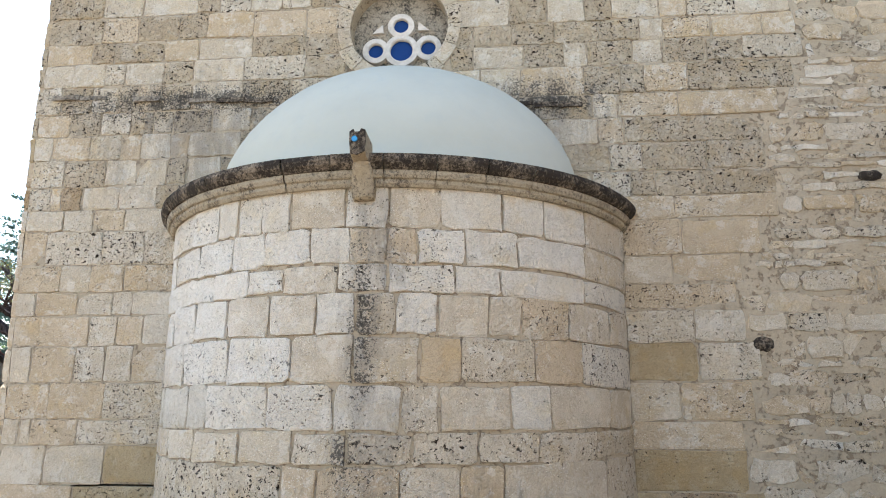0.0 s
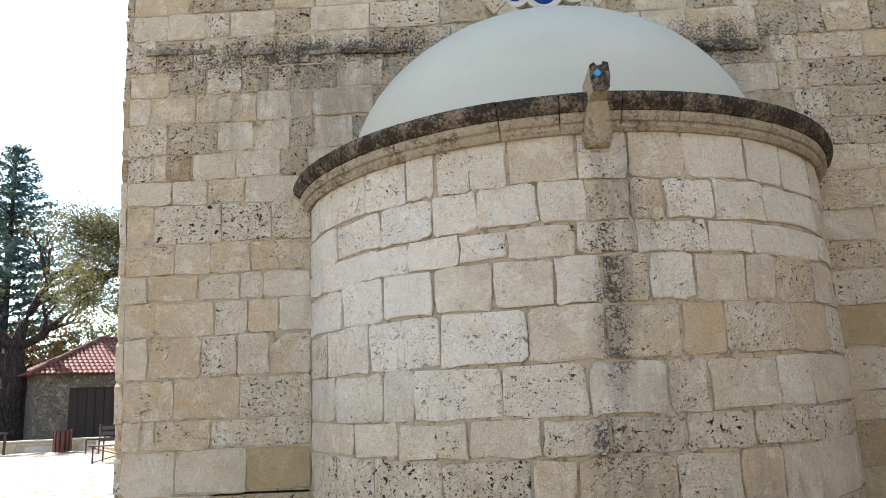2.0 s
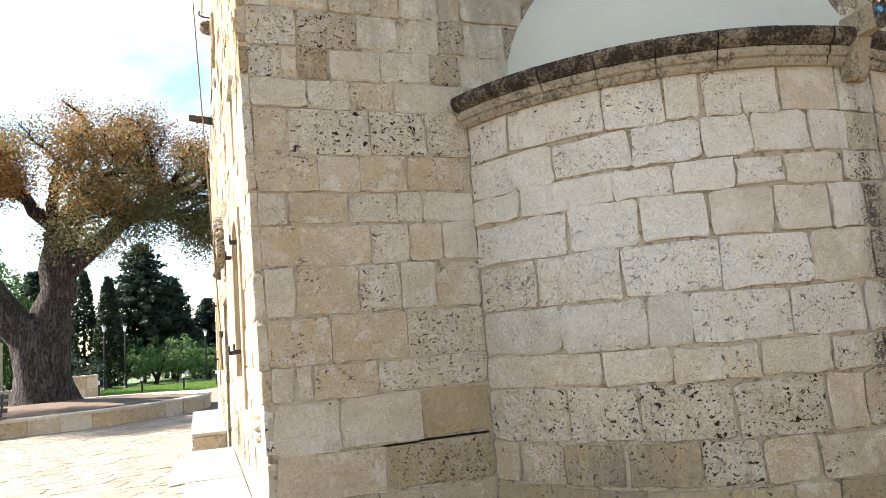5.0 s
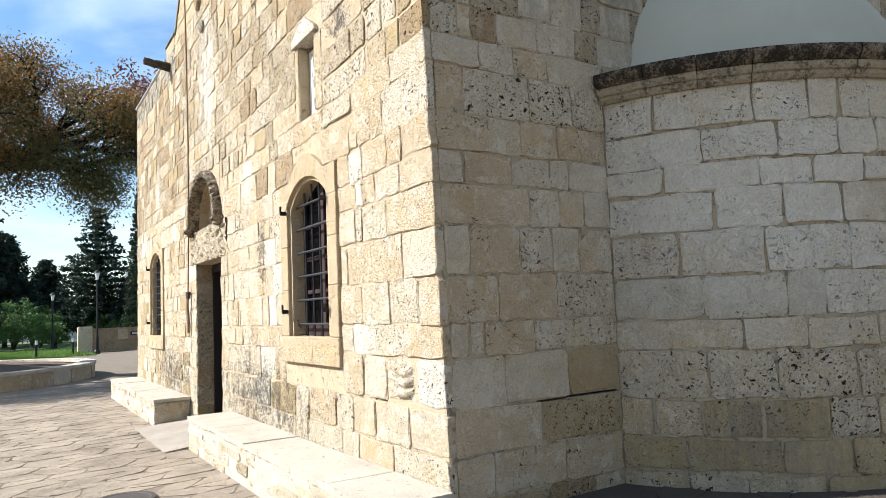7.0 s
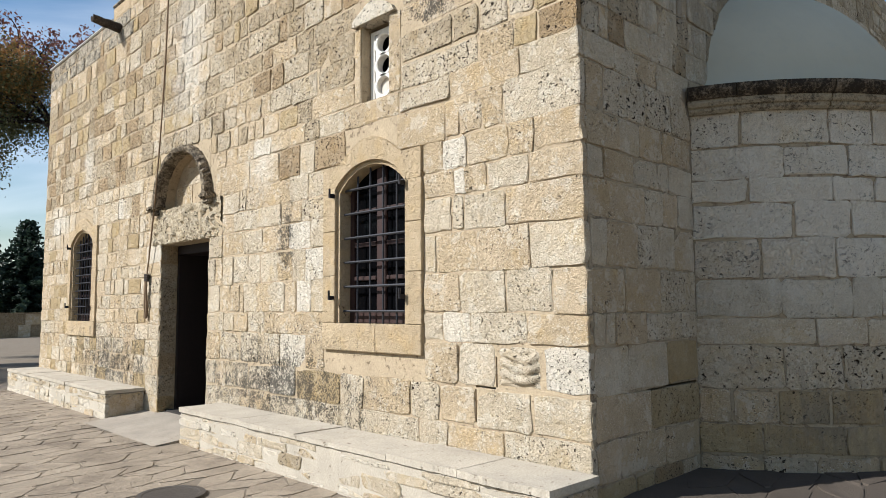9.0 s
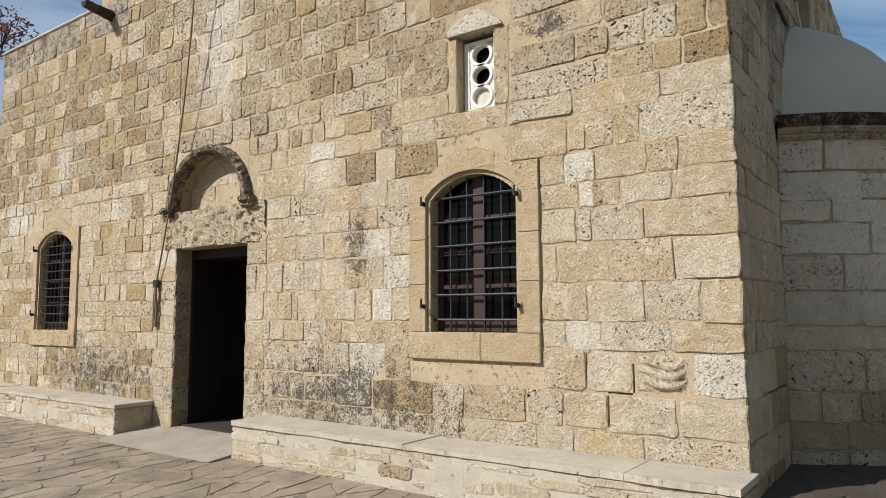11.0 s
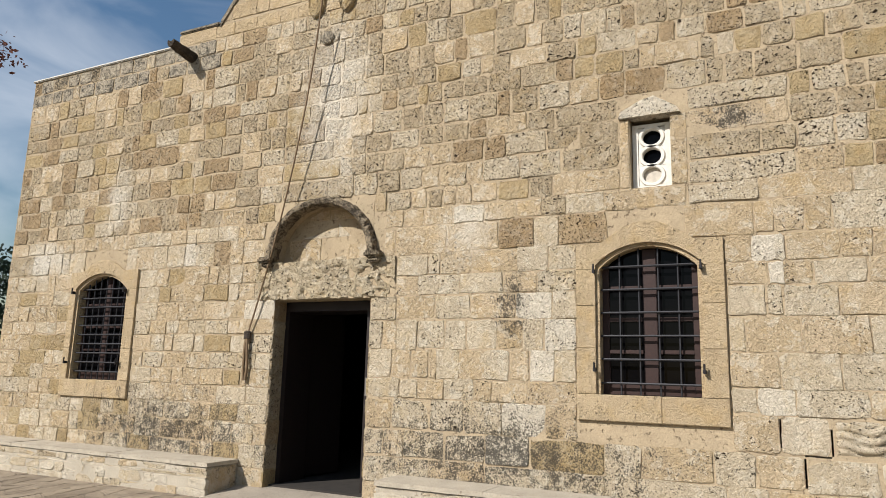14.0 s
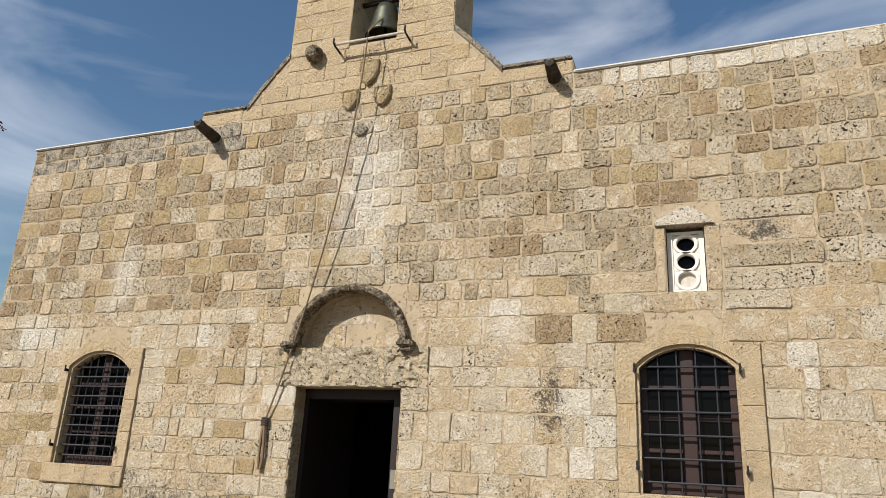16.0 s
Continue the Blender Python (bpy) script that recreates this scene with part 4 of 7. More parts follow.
leaf(door_1, pose(FX + 0.69, 11.70, 0, 0, 0, -97))
leaf(door_1, pose(FX + 0.69, 10.42, 0, 0, 0, -83))
bm = bmesh.new()
box(bm, FX + 0.211, FX + 0.2165, 10.485, 10.575, 1.09, 1.28)
tagged(part("notice", bm, DIM_PAPER, None), "small white paper notice on the dark door post", "notice")
bm = bmesh.new()
extrude_poly(bm, [(FX - 0.72, 0.004), (FX + 0.5, 0.004), (FX + 0.5, 0.10), (FX - 0.05, 0.075), (FX - 0.45, 0.03)],
             lambda u, v, d: (u, d, v), 10.02, 12.02)
tagged(new("doorstep", bm_done(bm, "doorstep", APRON)), "pale worn concrete apron before the church door", "doorstep", kind="structure")


# ------------------------------------------------ windows of the front
def window(name, hole, outer, label, columns, nb):
    y0, y1, z0, z1 = hole
    o0, o1, ob, ot, crown = outer
    mid, half = (y0 + y1) / 2, (y1 - y0) / 2
    spring = z1 - 0.19
    rad = (half ** 2 + 0.19 ** 2) / (2 * 0.19)
    win = tagged(empty(name), label, "window", kind="structure")

    def arc(y):
        return spring - (rad - 0.19) + math.sqrt(max(0.0, rad ** 2 - (y - mid) ** 2))

    def top(y):
        s = abs(y - mid)
        return ot if s > 0.40 else ot + (crown - ot) * (math.cos(math.pi * s / 0.80))

    surround = empty("surround")
    surround.parent = win
    d1 = 0.026
    zc = [z0, z0 + 0.40, z0 + 0.78, spring]
    reb = 0.032
    for a, b, c, e in ((o0, y0 - reb, y0 - reb + 0.001, y0), (y1 + reb, o1, y1, y1 + reb - 0.001)):
        for lo, hi in zip(zc, zc[1:]):
            bm2 = bmesh.new()
            extrude_poly(bm2, [(a, lo + 0.002), (b, lo + 0.002), (b, hi - 0.002), (a, hi - 0.002)], on_front, d1, -0.16)
            bmesh.ops.bevel(bm2, geom=bm2.edges[:], offset=0.004, segments=1, affect="EDGES")
            part("jamb_stone", bm2, STONE["tan"], surround)
        bm2 = bmesh.new()
        extrude_poly(bm2, [(c, z0 + 0.001), (e, z0 + 0.001), (e, spring), (c, spring)], on_front, d1 - 0.032, -0.16)
        part("rebate", bm2, STONE["tan"], surround)
    k_out = (half + reb) / half

    def outer_arc(y):
        return arc(mid + (y - mid) / k_out) + reb
    bm2 = bmesh.new()
    xs2 = [y0 - reb + 0.001 + (y1 - y0 + 2 * reb - 0.002) * i / 16 for i in range(17)]
    low = [(xs2[0], spring + 0.001), (y0, spring + 0.001)] + [(y, arc(y)) for y in xs2 if y0 < y < y1] + [(y1, spring + 0.001), (xs2[-1], spring + 0.001)]
    extrude_poly(bm2, low + [(y, outer_arc(y) - 0.001) for y in reversed(xs2)], on_front, d1 - 0.032, -0.159)
    part("rebate", bm2, STONE["tan"], surround)
    cutsy = [o0, mid - 0.24, mid + 0.22, o1]
    e0, e1 = y0 - reb, y1 + reb
    for a, b in zip(cutsy, cutsy[1:]):
        n = 10
        up = [(a + 0.001 + (b - a - 0.002) * i / n) for i in range(n + 1)]
        low = [(y, outer_arc(y) if e0 < y < e1 else spring) for y in up]
        if a < e0 < b:
            low = [(a + 0.001, spring), (e0, spring), (e0, outer_arc(e0))] + [p for p in low if p[0] > e0]
        if a < e1 < b:
            low = [p for p in low if p[0] < e1] + [(e1, outer_arc(e1)), (e1, spring), (b - 0.001, spring)]
        poly = low + [(y, top(y)) for y in reversed(up)]
        bm2 = bmesh.new()
        extrude_poly(bm2, poly, on_front, d1 + 0.001, -0.155)
        part("head_stone", bm2, STONE["tan"], surround)
    sill_cuts = [o0, mid - 0.1, o1]
    for a, b in zip(sill_cuts, sill_cuts[1:]):
        bm2 = bmesh.new()
        extrude_poly(bm2, [(a + 0.001, ob), (b - 0.001, ob), (b - 0.001, z0 - 0.002), (a + 0.001, z0 - 0.002)], on_front, d1 + 0.004, -0.3)
        bmesh.ops.bevel(bm2, geom=bm2.edges[:], offset=0.006, segments=1, affect="EDGES")
        part("sill_stone", bm2, STONE["tan"], surround)
    # wooden casements with panes
    casement = empty("casement")
    casement.parent = win
    wx = FX + 0.115

    def bar(a, b, lo, hi, thick=0.05, nm="sash_bar"):
        bm3 = bmesh.new()
        box(bm3, wx, wx + thick, a, b, lo, hi, 0.005)
        part(nm, bm3, WINDOW_WOOD, casement)
    bar(y0, y0 + 0.06, z0, spring + 0.05, nm="stile")
    bar(y1 - 0.06, y1, z0, spring + 0.05, nm="stile")
    bar(mid - 0.06, mid + 0.06, z0 + 0.091, z1 - 0.01, 0.055, "mullion")
    bar(y0 + 0.06, y1 - 0.06, z0, z0 + 0.09, 0.048, "rail")
    for i in (1, 2, 3):
        zz = z0 + 0.09 + (z1 - z0 - 0.16) * i / 4
        bar(y0 + 0.06, mid - 0.066, zz - 0.018, zz + 0.018, 0.04)
        bar(mid + 0.066, y1 - 0.06, zz - 0.018, zz + 0.018, 0.04)
    bm2 = bmesh.new()
    extrude_poly(bm2, [(y0, z0), (y1, z0), (y1, spring)] + [(mid + half * math.cos(a), arc(mid + half * math.cos(a))) for a in [math.pi * i / 14 for i in range(1, 14)]] + [(y0, spring)],
                 lambda u, v, d: (wx + d, u, v), 0.020, 0.026)
    part("pane", bm2, GLASS, casement, "dark old window glass")
    # iron grille
    grille = empty("grille")
    grille.parent = win
    gx = FX + 0.055
    for i in range(nb):
        zz = z0 + 0.10 + (spring + 0.02 - z0 - 0.10) * i / (nb - 1) if nb > 1 else z0
        bm2 = bmesh.new()
        tube(bm2, [(gx, y0 - 0.01, zz), (gx, y1 + 0.01, zz)], 0.011, 6)
        part("grille_bar", bm2, GRILLE_IRON, grille)
    for i in range(columns):
        yy = y0 + (y1 - y0) * (i + 1) / (columns + 1)
        bm2 = bmesh.new()
        tube(bm2, [(gx + 0.015, yy, z0 - 0.005), (gx + 0.015, yy, arc(yy) + 0.01)], 0.009, 6)
        part("grille_bar", bm2, GRILLE_IRON, grille)
    for yy, zz in ((y0 - 0.035, spring - 0.02), (y1 + 0.035, spring - 0.02), (y0 - 0.035, z0 + 0.22), (y1 + 0.035, z0 + 0.22)):
        bm2 = bmesh.new()
        box(bm2, FX - 0.085, FX - 0.03, yy - 0.012, yy + 0.012, zz - 0.025, zz + 0.01, 0.003)
        tube(bm2, [(FX - 0.08, yy, zz - 0.01), (FX - 0.08, yy, zz + 0.055)], 0.009, 6)
        part("pintle", bm2, IRON, win, "black iron shutter pintle")
    return win


window("window_1", BIG_WIN, (6.945, 8.205, 0.975, 2.54, 2.725), "segment-arched church window with tan stone surround and iron grille", 4, 6)
window("window_2", FAR_WIN, (13.93, 15.21, 0.93, 2.56, 2.715), "segment-arched church window nearer the far end, grilled", 7, 10)

# small traceried window
win3 = tagged(empty("window_3"), "small upright window with white pierced tracery of three circles", "window", kind="structure")
bm = bmesh.new()
ty0, ty1, tz0, tz1 = 7.354, 7.696, 3.045, 3.66
TD = -0.10
mid_y = (ty0 + ty1) / 2
step = (tz1 - tz0 - 0.07) / 3
box(bm, FX - TD + 0.075, FX - TD + 0.095, ty0, ty1, tz0, tz1)
part("backing", bm, GLASS, win3, "dark glass behind the tracery")
for i in range(3):
    a = tz0 + 0.035 + step * (i + 0.5)
    bm = bmesh.new()
    rings = []
    for k in range(32):
        g = 2 * math.pi * k / 32
        ring = [on_front(mid_y + r * math.cos(g), a + r * math.sin(g) * 0.9, d) for r, d in ((0.082, TD - 0.05), (0.082, TD + 0.004), (0.090, TD + 0.012), (0.112, TD + 0.012), (0.118, TD + 0.004), (0.118, TD - 0.05))]
        rings.append([bm.verts.new(v) for v in ring])
    for k in range(32):
        p, q = rings[k], rings[(k + 1) % 32]
        for m in range(5):
            bm.faces.new((p[m], p[m + 1], q[m + 1], q[m]))
    part("tracery_ring", bm, TRACERY, win3)
    bm = bmesh.new()
    plate_with_hole(bm, ty0 + 0.052, ty1 - 0.052, a - step / 2 + 0.001, a + step / 2 - 0.001, mid_y, a, 0.088, on_front, TD - 0.004, TD - 0.05)
    part("tracery_plate", bm, TRACERY, win3)
    if i == 0:
        bm = bmesh.new()
        extrude_poly(bm, [(mid_y + 0.08 * math.cos(g), a + 0.072 * math.sin(g)) for g in [2 * math.pi * k / 24 for k in range(24)]], on_front, TD - 0.03, TD - 0.05)
        part("blind_disc", bm, RING_PLASTER, win3, "blind grey disc")
for a, b, c, e in ((ty0, ty0 + 0.05, tz0, tz1), (ty1 - 0.05, ty1, tz0, tz1), (ty0 + 0.051, ty1 - 0.051, tz0, tz0 + 0.03), (ty0 + 0.051, ty1 - 0.051, tz1 - 0.03, tz1)):
    bm = bmesh.new()
    extrude_poly(bm, [(a, c), (b, c), (b, e), (a, e)], on_front, TD + 0.006, TD - 0.06)
    part("tracery_border", bm, TRACERY, win3)
bm = bmesh.new()
extrude_poly(bm, [(7.25, 3.70), (7.80, 3.70), (7.78, 3.76), (7.60, 3.85), (7.48, 3.88), (7.40, 3.83), (7.28, 3.75)], on_front, 0.035, -0.10)
part("drip_stone", bm, STONE["pale"], win3, "pale drip stone")
for a, b in ((7.20, 7.347), (7.705, 7.80)):
    v, f = stone_geometry(a, b, 3.04, 3.70, on_front, rng, proud=0.003, gap=0.012)
    part("jamb_stone", mesh_from("jamb_stone", v, f, STONE["warm"]), None, win3)

# white caps on the parapets, coping of the shoulders
for y0, y1, z in ((EY - 0.03, 8.585, TOP), (13.65, END_Y + 0.03, TOP)):
    bm = bmesh.new()
    box(bm, FX - 0.025, FX + 0.64, y0, y1, z + 0.003, z + 0.035, 0.01)
    tagged(new("parapet_cap", bm_done(bm, "parapet_cap", WHITE_CAP)), "thin whitewashed mortar cap along the parapet", "parapet cap", kind="structure")
for y0, y1 in ((8.60, 9.40), (12.93, 13.63)):
    bm = bmesh.new()
    box(bm, FX - 0.02, FX + 0.5, y0, y1, 5.742, 5.79, 0.012, 0.005)
    tagged(new("coping", bm_done(bm, "coping", COPING)), "dark weathered stone coping block beside the bell gable", "coping", kind="structure")
for steps in (steps_r, steps_l):
    for i in range(0, 12, 3):
        bm = bmesh.new()
        a, b = steps[i], steps[i + 3]
        za, zb = front_top(a + 1e-4 if steps is steps_r else a - 1e-4) if a not in (9.41, 12.91) else 5.76, front_top(b - 1e-4 if steps is steps_r else b + 1e-4)
        if steps is steps_l:
            za, zb = (6.45 if i == 0 else front_top(a)), (5.76 if i == 9 else front_top(b))
        extrude_poly(bm, [(a, za - 0.05), (b, zb - 0.05), (b, zb + 0.034), (a, za + 0.034)], on_front, 0.012, -0.67)
        tagged(new("coping", bm_done(bm, "coping", COPING)), "blackened sloping coping stone of the bell gable", "coping", kind="structure")

# sills and jambs inside the bell opening, rod, bell, rope, spouts, carvings
bell = tagged(empty("bell"), "dark bronze church bell hanging in the gable opening", "bell")
bm = bmesh.new()
lathe(bm, [(0.0, 0.50), (0.07, 0.50), (0.13, 0.465), (0.16, 0.375), (0.18, 0.23), (0.215, 0.10), (0.262, 0.015), (0.262, 0.0), (0.24, 0.0), (0.20, 0.10), (0.14, 0.34), (0.0, 0.43)], 32, (FX + 0.27, 11.10, 6.66))
part("bell_body", bm, BRONZE, bell, smooth=True)
bm = bmesh.new()
tube(bm, [(FX + 0.27, 10.79, 7.23), (FX + 0.27, 11.47, 7.23)], 0.035, 10)
part("headstock", bm, DOOR_WOOD, bell)
bm = bmesh.new()
tube(bm, [(FX + 0.27, 11.10, 7.22), (FX + 0.27, 11.10, 7.14)], 0.03, 8)
part("hanger", bm, IRON, bell)
bm = bmesh.new()
tube(bm, [(FX + 0.27, 11.10, 7.08), (FX + 0.27, 11.10, 6.62)], [0.012, 0.03], 8)
part("clapper", bm, IRON, bell)

rod = tagged(empty("rope_guide"), "thin iron rod on two hooked brackets under the bell", "bracket")
bm = bmesh.new()
tube(bm, [(FX - 0.15, 10.60, 6.38), (FX - 0.15, 11.58, 6.38)], 0.017, 8)
part("rod", bm, RING_PLASTER, rod, "whitened rod")
for yy in (10.60, 11.58):
    bm = bmesh.new()
    tube(bm, [(FX + 0.04, yy, 6.34), (FX - 0.10, yy, 6.355), (FX - 0.15, yy, 6.362), (FX - 0.19, yy, 6.39), (FX - 0.18, yy, 6.45)], 0.013, 8)
    part("bracket", bm, IRON, rod)

rope = tagged(empty("bell_rope"), "long twisted hemp bell rope looped at its end", "rope")
bm = bmesh.new()
pts = [(FX + 0.2, 11.06, 6.95), (FX - 0.05, 11.05, 6.68), (FX - 0.27, 11.05, 6.40)]
for i in range(1, 41):
    s = i / 40
    pts.append((FX - 0.27 + 0.235 * s ** 1.1, 11.05 + 0.98 * (0.25 * s + 0.75 * s ** 2), 6.40 - 4.68 * s))
tube(bm, pts, 0.0095, 7, jitter=0.12)
part("line", bm, ROPE, rope)
bm = bmesh.new()
kx, ky, kz = pts[-1]
for dy in (-0.018, 0.014):
    tube(bm, [(kx, ky, kz + 0.03), (kx - 0.012, ky + dy, kz - 0.14), (kx, ky + dy * 1.6, kz - 0.36), (kx, ky + dy * 0.8, kz - 0.51)], 0.016, 7, jitter=0.12)
part("loop", bm, ROPE, rope)
bm = bmesh.new()
for i in range(4):
    tube(bm, [(kx + 0.02 * math.cos(a) - 0.0, ky + 0.036 * math.sin(a), kz + 0.03 - 0.022 * i + 0.006 * math.cos(a * 2)) for a in [2 * math.pi * j / 10 for j in range(11)]], 0.012, 6, jitter=0.1)
part("knot", bm, plain("dirty_rope_knot", (0.06, 0.045, 0.035), 0.9, 0, 200, 0.6), rope, "dark wound knot")

for yy, zz, ln in ((13.36, 5.36, 0.38), (8.80, 5.52, 0.29)):
    bm = bmesh.new()
    n = 8
    prof = []
    for i in range(7):
        s = i / 6
        d = -0.05 + (ln + 0.05) * s
        rise = 0.05 * s + 0.012 * noise.noise((i * 1.3, yy, 0))
        w, h = 0.085 - 0.025 * s, 0.085 - 0.02 * s
        prof.append([bm.verts.new(on_front(yy + w * cx, zz + rise + h * cz, d)) for cx, cz in ((-0.8, -0.6), (0, -0.95), (0.8, -0.6), (1.0, 0.25), (0.75, 0.6), (0.35, 0.2), (-0.35, 0.2), (-0.75, 0.6), (-1.0, 0.25))])
    for r0, r1 in zip(prof, prof[1:]):
        for k in range(9):
            bm.faces.new((r0[k], r0[(k + 1) % 9], r1[(k + 1) % 9], r1[k]))
    bm.faces.new(prof[0])
    bm.faces.new(prof[-1][::-1])
    tagged(new("rain_spout", bm_done(bm, "rain_spout", SPOUT_DARK)), "dark weathered stone rain spout jutting from the parapet", "rain spout", group="rain spouts of the front")


def blob(name, label, cat, center, size, mat, seed, on=on_front, grid=14):
    """A worn carved boss in low relief on a wall."""
    bm2 = bmesh.new()
    bmesh.ops.create_icosphere(bm2, subdivisions=3, radius=1.0)
    for v in bm2.verts:
        k = 1 + 0.20 * noise.noise(v.co * 2.2 + Vector((seed, 0, 0))) + 0.09 * noise.noise(v.co * 6 + Vector((0, seed, 0)))
        c = v.co * k
        v.co = Vector(on(center[0] + c.x * size[0], center[1] + c.z * size[1], center[2] + max(c.y, -0.3) * size[2]))
    return tagged(new(name, bm_done(bm2, name, mat)), label, cat)


blob("carved_boss", "worn carved stone head jutting from the bell gable", "carving", (11.93, 6.36, 0.06), (0.12, 0.11, 0.13), RUIN, 3.0)
blob("carved_rosette", "small eroded carved rosette set in the front", "carving", (11.18, 5.205, 0.012), (0.09, 0.085, 0.035), STAINED, 8.0)


def shield(name, label, cy, cz, w, h, seed):
    bm2 = bmesh.new()
    outline = [(-0.5, 0.5), (-0.2, 0.54), (0.0, 0.5), (0.2, 0.54), (0.5, 0.5), (0.52, 0.0), (0.34, -0.34), (0.0, -0.56), (-0.34, -0.34), (-0.52, 0.0)]
    rings = []
    for k, d in ((1.0, -0.02), (1.0, 0.03), (0.86, 0.05), (0.74, 0.036), (0.35, 0.05)):
        rings.append([bm2.verts.new(on_front(cy + u * w * k, cz + v * h * k, d + 0.008 * noise.noise((u * 5 + seed, v * 5, d)))) for u, v in outline])
    for r0, r1 in zip(rings, rings[1:]):
        for i in range(10):
            bm2.faces.new((r0[i], r0[(i + 1) % 10], r1[(i + 1) % 10], r1[i]))
    bm2.faces.new(rings[-1])
    return tagged(new(name, bm_done(bm2, name, STONE["ochre"])), label, "carving")


shield("carved_shield", "eroded heraldic stone shield on the bell gable", 11.13, 5.985, 0.26, 0.34, 1.0)
shield("carved_shield", "smaller tan carved shield under the large one", 11.36, 5.63, 0.22, 0.27, 4.0)
shield("carved_shield", "smaller tan carved shield beside its twin", 10.92, 5.625, 0.22, 0.27, 7.0)

# ------------------------------------------------ apse end
rng = random.Random(23)
east_masonry = Masonry(wall_east)
EAST_COURSES = COURSES[:]
APSE_HALF = math.sqrt(AR ** 2 - (AY - EY) ** 2)
OC = (OCULUS[0] - 0.46, OCULUS[0] + 0.46, OCULUS[1] - 0.46, OCULUS[1] + 0.46)


def rubble_from(z):
    return 1.75 + 0.25 * max(0, z - 1.9) + 0.1 * math.sin(z * 5)


for z0, z1 in zip(EAST_COURSES, EAST_COURSES[1:]):
    blocked = [(AX - APSE_HALF + 0.0, AX + APSE_HALF, -1.0, 2.95), OC]
    for a, b in free_spans(FX + 0.05 - bulge((z0 + z1) / 2), rubble_from(z0), z0, z1, blocked):
        mean = 0.42 if z0 < 2.9 else 0.34
        cuts = course_cuts(a, b, mean, rng, JOINTS_EAST.get(z0, ()))
        for p, q in zip(cuts, cuts[1:]):
            crack = 0.009 if -3.8 < p and q < -2.6 else 0.0
            v, f = stone_geometry(p, q, max(-0.2, z0 + (crack if z0 == 0.79 else 0) + rng.uniform(-0.006, 0.006)) if z0 else -0.2, z1 - (crack if z1 == 0.79 else 0) + rng.uniform(-0.006, 0.006), on_east, rng,
                                  proud=rng.uniform(-0.001, 0.005), gap=rng.uniform(0.006, 0.014), rough=0.008, round_=0.06)
            if z0 < 0.6:
                kind = pick(rng, [("ochre", 3), ("warm", 2), ("brown", 0.6)])
            elif z0 in (0.52, 0.79) and p > -3.6:
                kind = "ochre"
            elif z0 == 3.03 and p < -3.8 < q:
                kind = "brown"
            elif z0 > 2.9:
                kind = pick(rng, [("grey", 3.2), ("cream", 2.6), ("warm", 1.6), ("pitted", 1.2)])
            else:
                kind = pick(rng, [("cream", 5), ("warm", 4), ("ochre", 0.5), ("pitted", 0.3)])
            east_masonry.lay(v, f, kind)
# rubble: flat stones of all sizes, bedded in much mortar
rng = random.Random(77)
z = 0.0
while z < TOP - 0.05:
    h = rng.choice((0.06, 0.08, 0.11, 0.15, 0.19))
    x = rubble_from(z) + 0.03
    while x < 4.6:
        w = rng.uniform(0.10, 0.42) * (0.7 if h < 0.1 else 1.0)
        hh = h * rng.uniform(0.8, 1.0)
        if rng.random() < 0.97:
            v, f = stone_geometry(x, x + w, z + (h - hh) * rng.random(), min(z + hh, TOP), on_east, rng, proud=rng.uniform(-0.008, 0.008), gap=0.012, rough=0.014, round_=0.2)
            east_masonry.lay(v, f, pick(rng, [("cream", 5), ("pale", 0.4), ("warm", 3), ("grey", 0.8), ("pitted", 0.8)]), single=False)
        x += w
    z += h
east_masonry.finish()
# dark lumps on the rubble; the first stands in for a hole's darkness
blob("putlog_stone", "dark burnt stone in the rubble wall", "stone", (1.87, 1.85, -0.012), (0.085, 0.055, 0.03), CORNICE_DARK, 2.0, on_east)
blob("putlog_stone", "dark burnt stone high in the rubble wall", "stone", (2.80, 3.15, -0.012), (0.10, 0.045, 0.03), CORNICE_DARK, 6.0, on_east)

# round window
oculus = tagged(empty("window_4"), "round stone recess with four blue glass circles in white rings", "window", kind="structure")
bm = bmesh.new()
extrude_poly(bm, [(OCULUS[0] + 0.445 * math.cos(a), OCULUS[1] + 0.445 * math.sin(a)) for a in [2 * math.pi * i / 40 for i in range(40)]], on_east, -0.16, -0.24)
part("backing_stone", bm, STAINED, oculus, "mottled stone slab behind the circles")
for u, v, r in ((-0.925, 4.47, 0.100), (-0.93, 4.71, 0.066), (-1.155, 4.475, 0.066), (-0.685, 4.485, 0.066)):
    bm = bmesh.new()
    prof = [(r, -0.16), (r, -0.125), (r * 1.12, -0.115), (r + 0.052, -0.12), (r + 0.058, -0.162)]
    rings = [[bm.verts.new(on_east(u + rr * math.cos(g), v + rr * math.sin(g), d)) for rr, d in prof] for g in [2 * math.pi * k / 32 for k in range(32)]]
    for k in range(32):
        p, q = rings[k], rings[(k + 1) % 32]
        for m in range(4):
            bm.faces.new((p[m], p[m + 1], q[m + 1], q[m]))
    part("ring", bm, RING_PLASTER, oculus, "white plaster ring")
    bm = bmesh.new()
    extrude_poly(bm, [(u + (r + 0.002) * math.cos(g), v + (r + 0.002) * math.sin(g)) for g in [2 * math.pi * k / 32 for k in range(32)]], on_east, -0.150, -0.158)
    part("pane", bm, BLUE_GLASS, oculus, "blue glass disc")
for u, v, s in ((-1.14, 4.69, 1), (-0.73, 4.70, -1)):
    bm = bmesh.new()
    extrude_poly(bm, [(u - 0.05 * s, v - 0.035), (u + 0.05 * s, v - 0.035), (u + 0.045 * s, v + 0.05)], on_east, -0.135, -0.165)
    part("spandrel", bm, RING_PLASTER, oculus, "small pale pierced triangle")
